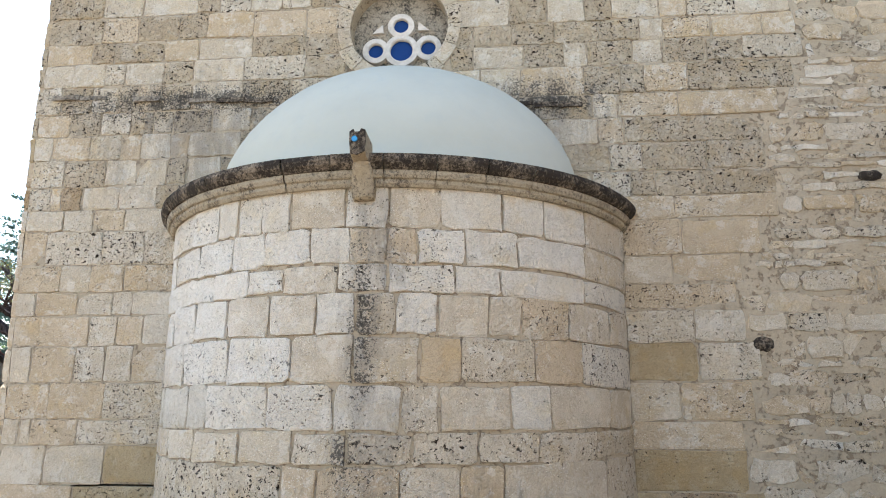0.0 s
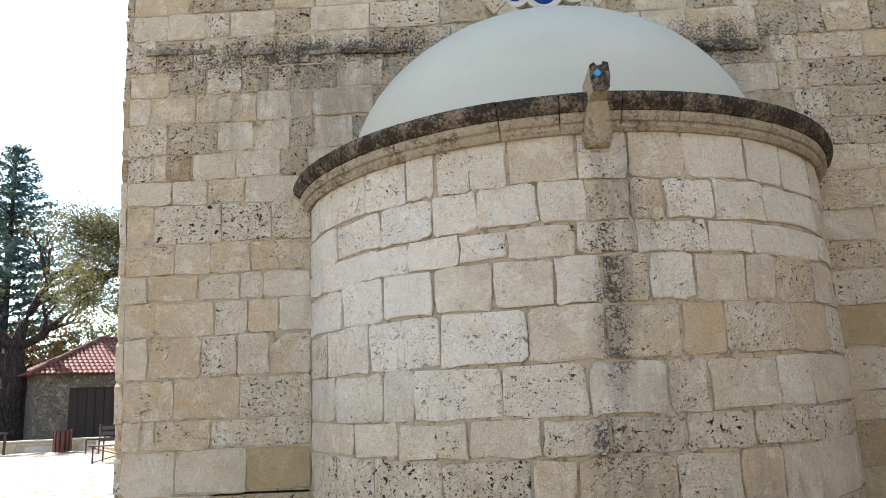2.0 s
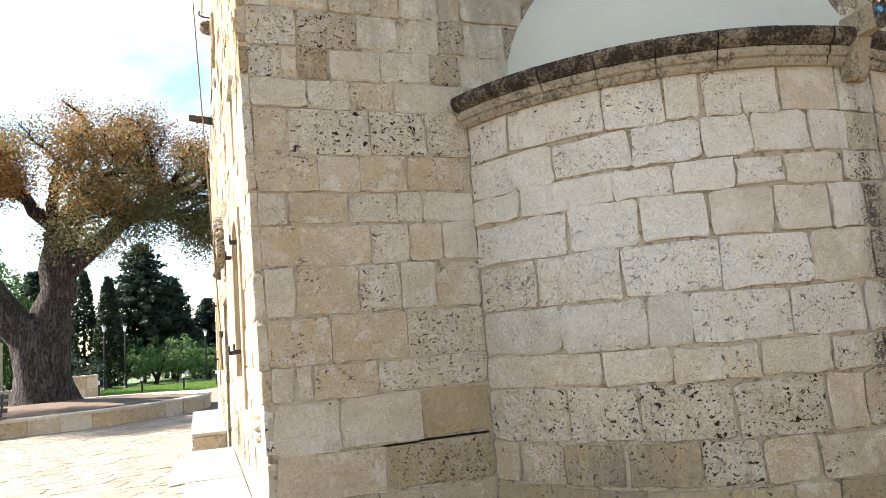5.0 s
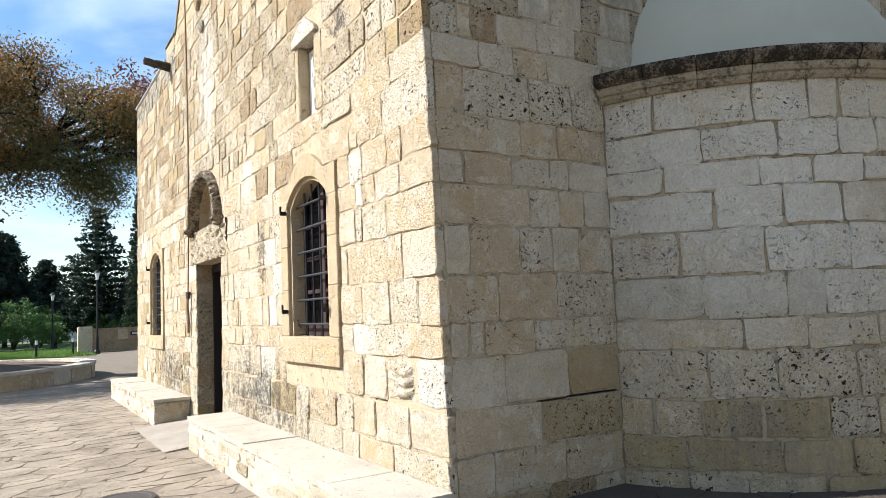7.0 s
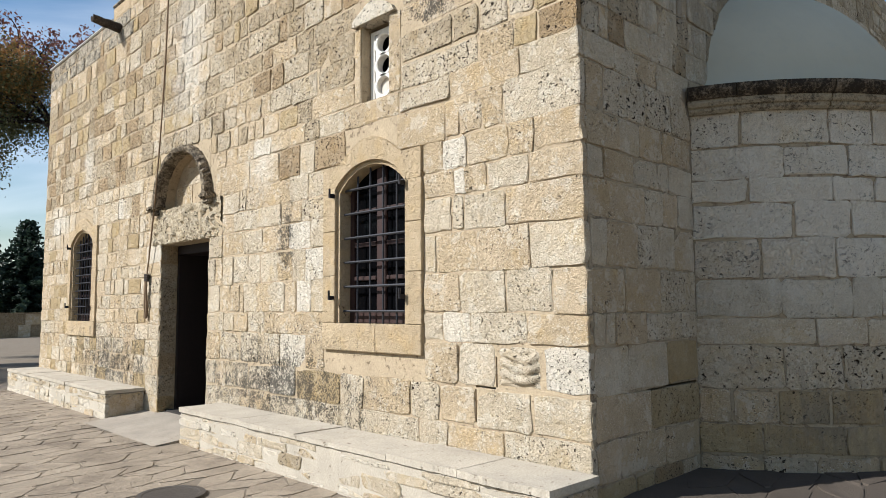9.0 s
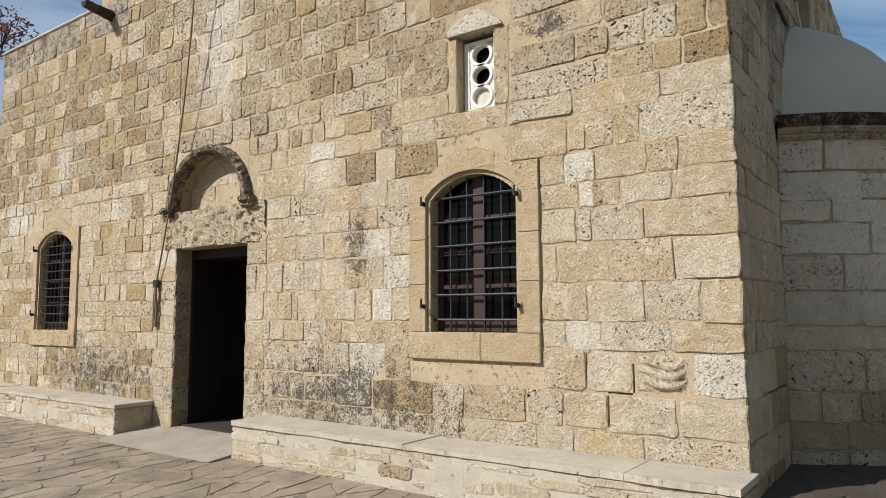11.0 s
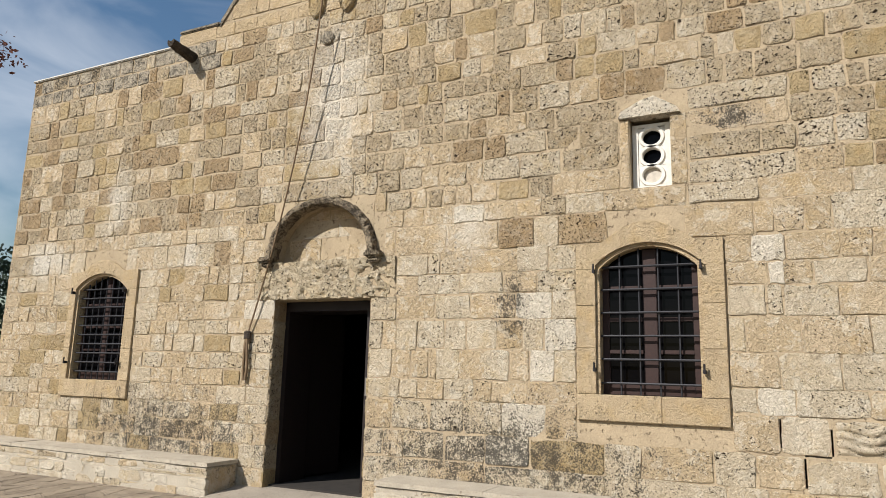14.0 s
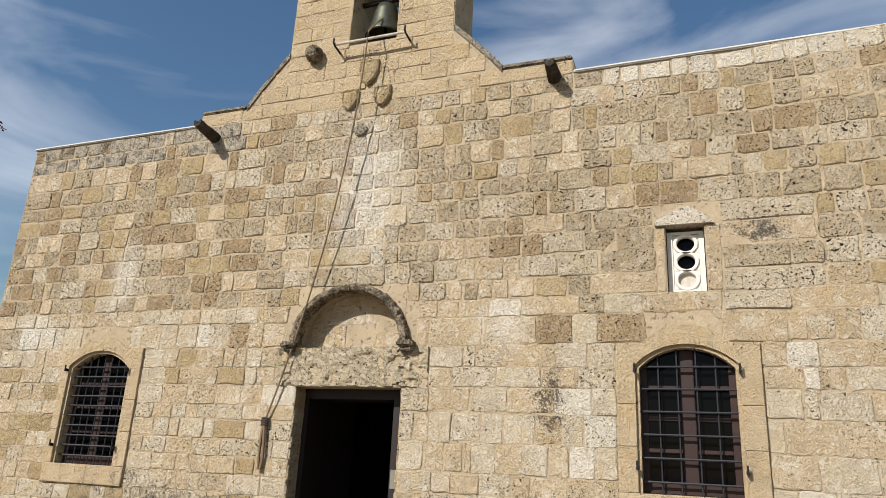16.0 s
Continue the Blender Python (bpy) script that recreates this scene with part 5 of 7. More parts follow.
rng = random.Random(4)
for i in range(16):
    a0, a1 = 2 * math.pi * i / 16, 2 * math.pi * (i + 1) / 16
    bm = bmesh.new()
    r0, r1 = 0.432, 0.555 + rng.uniform(-0.02, 0.05)
    sub = [a0 + (a1 - a0) * (0.02 + 0.96 * k / 4) for k in range(5)]
    extrude_poly(bm, [(OCULUS[0] + r0 * math.cos(a), OCULUS[1] + r0 * math.sin(a)) for a in sub] + [(OCULUS[0] + r1 * math.cos(a), OCULUS[1] + r1 * math.sin(a)) for a in reversed(sub)],
                 on_east, 0.010 + rng.uniform(0, 0.004), -0.05)
    part("voussoir", bm, STONE[rng.choice(("cream", "grey", "cream", "pitted"))], oculus)

# drip course, broken by the dome: thin worn stones, blackened only beside the dome
for u0, u1, n in ((-4.05, -2.02, 8), (0.02, 0.62, 3)):
    for i in range(n):
        a, b = u0 + (u1 - u0) * i / n, u0 + (u1 - u0) * (i + 1) / n
        zz = 4.085 + (a + 4.05) * -0.055 + rng.uniform(-0.006, 0.006)
        if u0 < -3 and i in (2, 4):
            continue
        bm = bmesh.new()
        lo, hi = rng.uniform(0.022, 0.032), rng.uniform(0.006, 0.016)
        up = [(a + 0.003 + (b - a - 0.006) * k / 5, zz + hi + rng.uniform(-0.005, 0.005)) for k in range(6)]
        dn = [(a + 0.003 + (b - a - 0.006) * k / 5, zz - lo + rng.uniform(-0.006, 0.006)) for k in range(5, -1, -1)]
        extrude_poly(bm, dn + up, on_east, 0.012 + 0.014 * rng.random(), -0.04)
        near = u0 > -1 or i > 5
        part("drip_stone", bm, CORNICE_DARK if near else COPING, wall_east, "blackened drip stone" if near else "worn drip stone")

# apse wall
rng = random.Random(41)
bm = bmesh.new()
A_END = math.acos((AY - EY) / AR)
lathe(bm, [(AR - 0.0115, -0.3), (AR - 0.0115, 2.80), (AR - 0.5, 2.80), (AR - 0.5, -0.3)], 120, (AX, AY, 0), -math.pi / 2 - A_END - 0.012, -math.pi / 2 + A_END + 0.012, close=True)
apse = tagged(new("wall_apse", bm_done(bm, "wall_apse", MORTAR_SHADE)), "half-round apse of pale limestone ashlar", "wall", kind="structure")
apse_masonry = Masonry(apse)
APSE_COURSES = [-0.2, 0.28, 0.50, 0.74, 1.05, 1.24, 1.52, 1.81, 2.07, 2.25, 2.48, 2.79]
for z0, z1 in zip(APSE_COURSES, APSE_COURSES[1:]):
    cuts = course_cuts(-AR * A_END - 0.006, AR * A_END + 0.006, 0.40, rng, JOINTS_APSE.get(z0, ()))
    for p, q in zip(cuts, cuts[1:]):
        mid = (p + q) / 2
        v, f = stone_geometry(p, q, z0 + rng.uniform(-0.008, 0.008), z1 + rng.uniform(-0.008, 0.008), on_apse, rng, proud=rng.uniform(0.0, 0.006), gap=rng.uniform(0.008, 0.018), rough=0.010, round_=0.06)
        if z0 == 2.25 and p < 0.05 < q:
            kind = "pitted"
        elif z0 == 1.52 and q < -1.3:
            kind = "pitted"
        elif z0 == 1.24 and q < -0.9:
            kind = "smooth"
        elif mid < -0.4 and z0 > 1.4:
            kind = pick(rng, [("pale", 8), ("cream", 1)])
        elif z0 < 0.7:
            kind = pick(rng, [("ochre", 2), ("warm", 1.8), ("pitted", 1.2)])
        elif z0 == 1.52 and 0.39 < mid < 0.7:
            kind = "tan"
        elif z0 < 1.0:
            kind = pick(rng, [("cream", 2), ("pitted", 4), ("warm", 1)]) if mid < 0 else pick(rng, [("cream", 3), ("warm", 1)])
        elif z0 < 1.1:
            kind = pick(rng, [("cream", 4), ("pitted", 1.6), ("pale", 0.6)])
        else:
            kind = pick(rng, [("cream", 3), ("warm", 0.3), ("pale", 5)])
        apse_masonry.lay(v, f, kind)
apse_masonry.finish()

# cornice: a light moulding below a blackened slab, in lengths
cornice = tagged(empty("cornice"), "moulded stone cornice round the apse, blackened on top", "cornice", kind="structure")
SEG = 15
for i in range(SEG):
    a0 = -math.pi / 2 - A_END + 2 * A_END * i / SEG
    a1 = -math.pi / 2 - A_END + 2 * A_END * (i + 1) / SEG
    k = rng.uniform(-0.004, 0.004)
    bm = bmesh.new()
    lathe(bm, [(AR - 0.05, 2.735), (AR + 0.025 + k, 2.735), (AR + 0.045 + k, 2.755), (AR + 0.045 + k, 2.78), (AR + 0.062 + k, 2.785), (AR + 0.075 + k, 2.805), (AR + 0.075 + k, 2.832), (AR - 0.05, 2.832)],
          5, (AX, AY, 0), a0 + 0.0012, a1 - 0.0012, close=True)
    part("moulding", bm, CORNICE_LIGHT, cornice)
    bm = bmesh.new()
    lathe(bm, [(AR - 0.25, 2.834), (AR + 0.085 + k, 2.834), (AR + 0.115 + k, 2.865), (AR + 0.125 + k, 2.895), (AR + 0.12 + k, 2.925), (AR + 0.06, 2.942), (AR - 0.25, 2.952)],
          5, (AX, AY, 0), a0 + 0.0012, a1 - 0.0012, close=True)
    part("slab", bm, CORNICE_DARK, cornice, "blackened cornice slab")
# spout on the cornice with a blue tin
spout = tagged(empty("apse_spout"), "cream stone spout with blackened end on the apse cornice", "rain spout")


def on_spout(u, v, d):
    return (AX + 0.035 + u, AY - AR - d, v)


bm = bmesh.new()
rows = []
for z, w, d in ((2.645, 0.066, 0.05), (2.66, 0.072, 0.07), (2.72, 0.077, 0.085), (2.78, 0.074, 0.10), (2.83, 0.066, 0.13), (2.865, 0.056, 0.14)):
    rows.append([bm.verts.new(on_spout(w * math.cos(a) * 1.0, z, -0.02 + (d + 0.02) * max(0.0, math.sin(a)) ** 0.16 + 0.012 * noise.noise((a * 3, z * 20, 1.0)))) for a in [math.pi * k / 8 for k in range(9)]])
for r0, r1 in zip(rows, rows[1:]):
    for k in range(8):
        bm.faces.new((r0[k], r0[k + 1], r1[k + 1], r1[k]))
bm.faces.new(rows[0])
bm.faces.new(rows[-1][::-1])
part("block", bm, SPOUT_STONE, spout, "eaten cream stone bracket")
bm = bmesh.new()
rows = []
for d, k in ((0.03, 1.0), (0.10, 1.0), (0.17, 0.98), (0.235, 0.95)):
    lift = 0.02 * (d - 0.03) / 0.2
    rows.append([bm.verts.new(on_spout(u * k + 0.006 * noise.noise((u * 30, v * 30, d * 9)), v + lift + 0.006 * noise.noise((u * 30, v * 30, d * 9 + 4)), d))
                 for u, v in ((-0.050, 2.86), (0.0, 2.85), (0.045, 2.87), (0.052, 2.94), (0.048, 3.01), (0.02, 3.02), (0.01, 2.995), (-0.015, 2.995), (-0.03, 3.015), (-0.055, 3.0), (-0.056, 2.93))])
for r0, r1 in zip(rows, rows[1:]):
    for k in range(11):
        bm.faces.new((r0[k], r0[(k + 1) % 11], r1[(k + 1) % 11], r1[k]))
bm.faces.new(rows[0])
face = [v.co.copy() for v in rows[-1]]
part("lip", bm, SPOUT_STONE, spout, "cream spout trough")
bm = bmesh.new()
extrude_poly(bm, [(c.x, c.z) for c in face], lambda u, v, d: (u, AY - AR - d, v), 0.2355, 0.243)
part("mouth", bm, CORNICE_DARK, spout, "blackened pitted spout end")
bm = bmesh.new()
tube(bm, [on_spout(-0.018, 2.968, 0.240), on_spout(-0.018, 2.968, 0.256)], 0.018, 12)
part("tin", bm, BLUE_TIN, spout, "blue tin stopper")

# dome
bm = bmesh.new()
DA, DC, DZ = 1.635, 1.385, 2.94
prof = [(AR + 0.02, 2.948), (AR - 0.10, 2.965), (DA + 0.06, 2.985)]
for i in range(1, 17):
    t = math.pi / 2 * i / 16
    prof.append((DA * math.cos(t), DZ + 0.02 + DC * math.sin(t)))
ang0, ang1 = -math.pi / 2 - 1.55, -math.pi / 2 + 1.55
lathe(bm, prof, 72, (AX, AY, 0), ang0, ang1)
for v in bm.verts:
    v.co += Vector((noise.noise(v.co * 1.4), noise.noise(v.co * 1.4 + Vector((5, 0, 0))), noise.noise(v.co * 1.4 + Vector((0, 5, 0))))) * 0.012
cut = bmesh.ops.bisect_plane(bm, geom=bm.verts[:] + bm.edges[:] + bm.faces[:], plane_co=(0, EY + 0.05, 0), plane_no=(0, 1, 0), clear_outer=True)
bmesh.ops.remove_doubles(bm, verts=bm.verts, dist=0.0005)
dome = new("dome", bm_done(bm, "dome", DOME, True))
md = dome.modifiers.new("thickness", "SOLIDIFY")
md.thickness, md.offset = 0.05, -1
tagged(dome, "pale green-white limewashed half dome over the apse", "dome", kind="structure")

# ------------------------------------------------ stone benches along the front
def stone_bench(y0, y1, top, depth, label, seed):
    r = random.Random(seed)
    bench = tagged(empty("stone_bench"), label, "bench", group="stone benches along the front")
    bm2 = bmesh.new()
    box(bm2, FX - depth + 0.001, FX - 0.012, y0 + 0.02, y1 - 0.02, -0.1, top - 0.05)
    part("core", bm2, CONCRETE, bench)
    cuts2 = course_cuts(y0, y1, 0.85, r)
    for a, b in zip(cuts2, cuts2[1:]):
        bm2 = bmesh.new()
        n = 22
        pts2 = [(FX - 0.012, a + 0.002)] + [(FX - depth - 0.014 + r.uniform(-0.005, 0.005) + 0.02 * noise.noise((0.0, 2.3 * (a + (b - a) * i / n), seed)), a + 0.002 + (b - a - 0.004) * i / n) for i in range(n + 1)] + [(FX - 0.012, b - 0.002)]
        extrude_poly(bm2, pts2, lambda u, v, d: (u, v, d), top - 0.042, top + r.uniform(-0.008, 0.004))
        part("slab", bm2, CONCRETE, bench, "pale worn seat slab")

    def face(u, v, d):
        return (FX - depth + 0.012 - d, u, v)
    z = -0.03
    while z < top - 0.06:
        h = min(r.choice((0.035, 0.05, 0.07, 0.11)), top - 0.05 - z)
        c2 = course_cuts(y0, y1, 0.30 if h > 0.06 else 0.46, r)
        for a, b in zip(c2, c2[1:]):
            v, f = stone_geometry(a, b, z, z + h, face, r, proud=r.uniform(0.006, 0.020), gap=0.007, rough=0.009, deep=0.03, round_=0.2)
            part("stone", mesh_from("stone", v, f, STONE[pick(r, [("pale", 4), ("cream", 4), ("warm", 1), ("grey", 0.4)])]), None, bench)
        z += h
    for yy, sgn in ((y0, -1), (y1, 1)):
        v, f = stone_geometry(FX - depth + 0.03, FX - 0.02, 0.0, top - 0.055, lambda u, v, d, yy=yy, sgn=sgn: (u, yy + sgn * (d - 0.015), v), r, proud=0.01, gap=0.01, deep=0.01)
        part("stone", mesh_from("stone", v, f, STONE["warm"]), None, bench)


stone_bench(EY - 0.05, 9.99, 0.355, 0.47, "long low rubble bench with pale slab seat by the grilled window", 3)
stone_bench(12.04, 16.62, 0.35, 0.47, "low rubble bench with pale slab seat beyond the door", 8)

# ---------------------------------------------------------------- ground
bm = bmesh.new()
g = 900
vs = [bm.verts.new(p) for p in ((-g, -g, -0.003), (g, -g, -0.003), (g, g, -0.003), (-g, g, -0.003))]
bm.faces.new(vs)
ground = tagged(new("ground", bm_done(bm, "ground", GROUND)), "dusty stone-paved ground reaching to the horizon", "ground", kind="structure")
bm = bmesh.new()
lawn_pts = [(-16, 39.5), (-9, 36.5), (-5.0, 36.3), (-3.0, 38.8), (-2.9, 44), (1.5, 45), (3, 75), (-25, 75), (-30, 50)]
extrude_poly(bm, lawn_pts, lambda u, v, d: (u, v, d), -0.05, 0.03)
lawn = tagged(new("lawn", bm_done(bm, "lawn", GRASS)), "green mown lawn beyond the paving", "lawn", kind="structure")
r = random.Random(6)
verts, faces = [], []
for i in range(9000):
    x, y = r.uniform(-11, -2.9), 36.8 + r.random() ** 1.5 * 12
    a, h = r.uniform(0, math.pi), r.uniform(0.05, 0.13)
    dx, dy = 0.03 * math.cos(a), 0.03 * math.sin(a)
    n = len(verts)
    verts += [(x - dx, y - dy, 0.025), (x + dx, y + dy, 0.025), (x + r.uniform(-0.04, 0.04), y, h + 0.03)]
    faces.append((n, n + 1, n + 2))
tagged(new("grass", mesh_from("grass", verts, faces, GRASS_BLADE)), "short green grass of the lawn", "grass", kind="stuff")

# raised round bed of the old tree
BX, BY, BR = -8.8, 24.0, 4.6
bed = tagged(empty("tree_bed"), "low curved stone wall round the old tree", "planter wall", kind="structure")
NB = 44
r = random.Random(13)
for i in range(NB):
    a0, a1 = 2 * math.pi * i / NB, 2 * math.pi * (i + 1) / NB
    k = r.uniform(-0.01, 0.01)
    bm = bmesh.new()
    lathe(bm, [(BR - 0.34, -0.05), (BR + k, -0.05), (BR + k, 0.33), (BR - 0.34, 0.33)], 3, (BX, BY, 0), a0 + 0.0015, a1 - 0.0015, close=True)
    part("wall_block", bm, STONE[pick(r, [("cream", 3), ("warm", 3), ("pale", 1)])], bed)
    bm = bmesh.new()
    lathe(bm, [(BR - 0.38, 0.333), (BR + 0.03 + k, 0.333), (BR + 0.03 + k, 0.40), (BR - 0.38, 0.40)], 3, (BX, BY, 0), a0 + 0.001, a1 - 0.001, close=True)
    part("coping_block", bm, STONE["pale"], bed)
bm = bmesh.new()
prof = [(0.01, 0.52), (1.5, 0.47), (3.0, 0.38), (BR - 0.33, 0.30)]
lathe(bm, prof, 40, (BX, BY, 0))
for v in bm.verts:
    v.co.z += 0.06 * noise.noise(v.co * 1.7)
part("soil", bm, SOIL, bed, "dry brown soil with leaf litter", smooth=True)

# ---------------------------------------------------------------- trees


def leaves(rng, centers, size, per, spread, droop=0.0, flat=0.0):
    """Small four-cornered leaves scattered round centres (x, y, z, radius)."""
    n = len(centers) * per
    c = np.repeat(np.array(centers, dtype=float), per, axis=0)
    d = rng.normal(size=(n, 3))
    d /= np.linalg.norm(d, axis=1)[:, None]
    rad = c[:, 3] * spread * rng.random(n) ** 0.5
    p = c[:, :3] + d * rad[:, None] * np.array([1, 1, 0.8])
    if droop:
        p[:, 2] -= droop * rng.random(n) ** 2
    u = rng.normal(size=(n, 3))
    u[:, 2] *= 1 - flat
    u /= np.linalg.norm(u, axis=1)[:, None]
    w = np.cross(u, rng.normal(size=(n, 3)))
    w /= np.linalg.norm(w, axis=1)[:, None]
    s = size * rng.uniform(0.6, 1.3, n)[:, None]
    quad = np.stack([p - u * s, p + w * s * 0.5, p + u * s, p - w * s * 0.5], axis=1).reshape(-1, 3)
    return quad


def leaf_mesh(name, quads, material):
    n = len(quads) // 4
    me = bpy.data.meshes.new(name)
    me.vertices.add(4 * n)
    me.vertices.foreach_set("co", quads.astype(np.float32).ravel())
    me.loops.add(4 * n)
    me.loops.foreach_set("vertex_index", np.arange(4 * n, dtype=np.int32))
    me.polygons.add(n)
    me.polygons.foreach_set("loop_start", np.arange(0, 4 * n, 4, dtype=np.int32))
    me.materials.append(material)
    me.update(calc_edges=True)
    me.validate()
    return me


def limb(bm, rng, start, end, r0, r1, bend=0.12, n=7, sides=9):
    a, b = Vector(start), Vector(end)
    side = Vector((rng.uniform(-1, 1), rng.uniform(-1, 1), rng.uniform(-0.4, 1))) * (b - a).length * bend
    pts = []
    for i in range(n):
        s = i / (n - 1)
        p = a.lerp(b, s) + side * math.sin(math.pi * s)
        if 0 < i < n - 1:
            p += Vector([rng.uniform(-1, 1) for _ in range(3)]) * r0 * 0.18
        pts.append(p)
    tube(bm, pts, [r0 + (r1 - r0) * (i / (n - 1)) ** 0.8 for i in range(n)], sides, jitter=0.07)
    return pts


def branch_out(bm, rng, start, heading, length, r0, depth, tips):
    """Limbs that fork on; tips gathers their ends."""
    end = Vector(start) + heading * length
    pts = limb(bm, rng, start, end, r0, r0 * 0.55, 0.14, 5, 7 if depth > 1 else 5)
    if depth == 0:
        tips.append(pts[-1])
        tips.append(pts[-2])
        return
    for k in range(3 if depth > 1 else 3):
        d = (heading + Vector((rng.uniform(-1, 1), rng.uniform(-1, 1), rng.uniform(-0.55, 0.75))) * 0.75).normalized()
        branch_out(bm, rng, pts[-1] if k else pts[3], d, length * rng.uniform(0.55, 0.8), r0 * 0.55, depth - 1, tips)


# the old tree in the bed
rng = random.Random(17)
tree = tagged(empty("tree"), "huge old forked tree with autumn-orange crown in the stone bed", "tree")
TX, TY = -8.9, 25.3
bm = bmesh.new()
ring = []
heights = [0.25, 0.5, 0.9, 1.4, 2.0, 2.6, 3.0]
radii = [1.10, 0.92, 0.80, 0.74, 0.74, 0.74, 0.55]
N = 28
for h, rad in zip(heights, radii):
    ring.append([bm.verts.new((TX + rad * (1.10 if 2.5 < h else 1.0) * (1 + 0.13 * math.sin(3 * a + h) + 0.07 * math.sin(7 * a - h * 2)) * math.cos(a) - 0.06 * h,
                               TY + rad * 0.85 * (1 + 0.13 * math.cos(4 * a + h * 0.7)) * math.sin(a), h + 0.1 * math.sin(2 * a))) for a in [2 * math.pi * i / N for i in range(N)]])
for r0, r1 in zip(ring, ring[1:]):
    for i in range(N):
        bm.faces.new((r0[i], r0[(i + 1) % N], r1[(i + 1) % N], r1[i]))
bm.faces.new(ring[-1])
part("trunk", bm, BARK, tree, "massive ridged grey-brown trunk", smooth=True)
tips = []
bm = bmesh.new()
left = limb(bm, rng, (TX - 0.25, TY, 2.1), (TX - 3.0, TY - 0.6, 6.0), 0.55, 0.38, 0.03, 9, 16)
part("limb", bm, BARK, tree, smooth=True)
bm = bmesh.new()
right = limb(bm, rng, (TX + 0.1, TY, 2.3), (TX + 0.45, TY + 0.1, 5.7), 0.56, 0.46, 0.03, 9, 16)
part("limb", bm, BARK, tree, smooth=True)
bm = bmesh.new()
right2 = limb(bm, rng, (TX + 0.5, TY, 4.2), (TX + 2.2, TY - 0.3, 5.9), 0.36, 0.24, 0.04, 7, 12)
part("limb", bm, BARK, tree, smooth=True)
bm = bmesh.new()
tubes = [(right[-1], (0.6, -0.2, 0.9), 2.0, 0.32), (right[-1], (-0.6, 0.1, 0.9), 1.9, 0.28), (right[-1], (0.1, -0.7, 0.7), 2.0, 0.22), (right[-2], (0.1, 0.8, 0.5), 1.9, 0.2),
         (right2[-1], (0.9, -0.35, 0.35), 2.3, 0.22), (right2[-1], (0.75, -0.9, 0.5), 2.2, 0.18), (right2[-2], (0.8, 0.3, 0.7), 1.8, 0.18), (right2[-1], (0.6, -0.6, -0.05), 1.9, 0.13),
         (right[-1], (0.5, -0.8, 0.15), 2.2, 0.2), (right2[-1], (0.3, -0.9, 0.1), 2.0, 0.14), (right2[-1], (0.95, 0.1, 0.05), 2.4, 0.16),
         (left[-1], (-0.9, -0.1, 0.15), 2.0, 0.26), (left[-1], (-0.2, 0.2, 0.9), 1.6, 0.2), (left[-3], (-0.6, -0.3, 0.4), 1.8, 0.18), (left[-1], (-0.5, -0.7, 0.5), 1.8, 0.16),
         (left[-2], (0.3, 0.3, 0.9), 1.7, 0.18), (left[-4], (-0.6, -0.5, 0.15), 1.7, 0.15), (left[-3], (0.35, -0.5, 0.75), 1.6, 0.15)]
for p, d, ln, rr in tubes:
    branch_out(bm, rng, p, Vector((d[0], d[1], d[2] * 0.8)).normalized(), ln * 0.86, rr, 3, tips)
part("branchwork", bm, BARK_DARK, tree, "forking dark branches", smooth=True)
nrng = np.random.default_rng(3)
warm_c, green_c = [], []
for t in tips:
    if rng.random() < 0.2:
        continue
    rr = rng.uniform(0.5, 1.0)
    orange = t.x > TX - 1.6 and t.z > 5.6 + 0.35 * max(0.0, t.x - TX - 1.0)
    (warm_c if orange and rng.random() < 0.8 else green_c).append((t.x, t.y, t.z, rr))
part("crown", leaf_mesh("crown", leaves(nrng, warm_c, 0.042, 270, 1.0, 0.5), LEAF_AUTUMN), None, tree, "orange and ochre autumn leaves")
part("crown", leaf_mesh("crown", leaves(nrng, green_c, 0.042, 170, 1.0, 0.5), LEAF_OLIVE), None, tree, "olive green leaves")

# a second, red-leaved tree whose twigs reach past the church's far corner
red = tagged(empty("tree"), "slender tree with sparse reddish leaves beyond the church", "tree")
bm = bmesh.new()
tips = []
base = limb(bm, rng, (-1.9, 24.3, -0.05), (-2.2, 23.7, 6.2), 0.2, 0.13, 0.03, 7, 10)
part("trunk", bm, BARK_DARK, red, smooth=True)
bm = bmesh.new()
for d in ((-0.8, -0.5, 0.7), (-0.5, 0.4, 0.9), (0.5, 0.2, 0.9), (-0.9, 0.0, 0.45), (-0.2, -0.8, 0.8)):
    branch_out(bm, rng, base[-1], Vector(d).normalized(), 1.35, 0.06, 2, tips)
part("branchwork", bm, BARK_DARK, red)
part("crown", leaf_mesh("crown", leaves(nrng, [(t.x, t.y, t.z, 0.4) for t in tips], 0.06, 22, 1.0), LEAF_RED), None, red, "sparse reddish leaves")


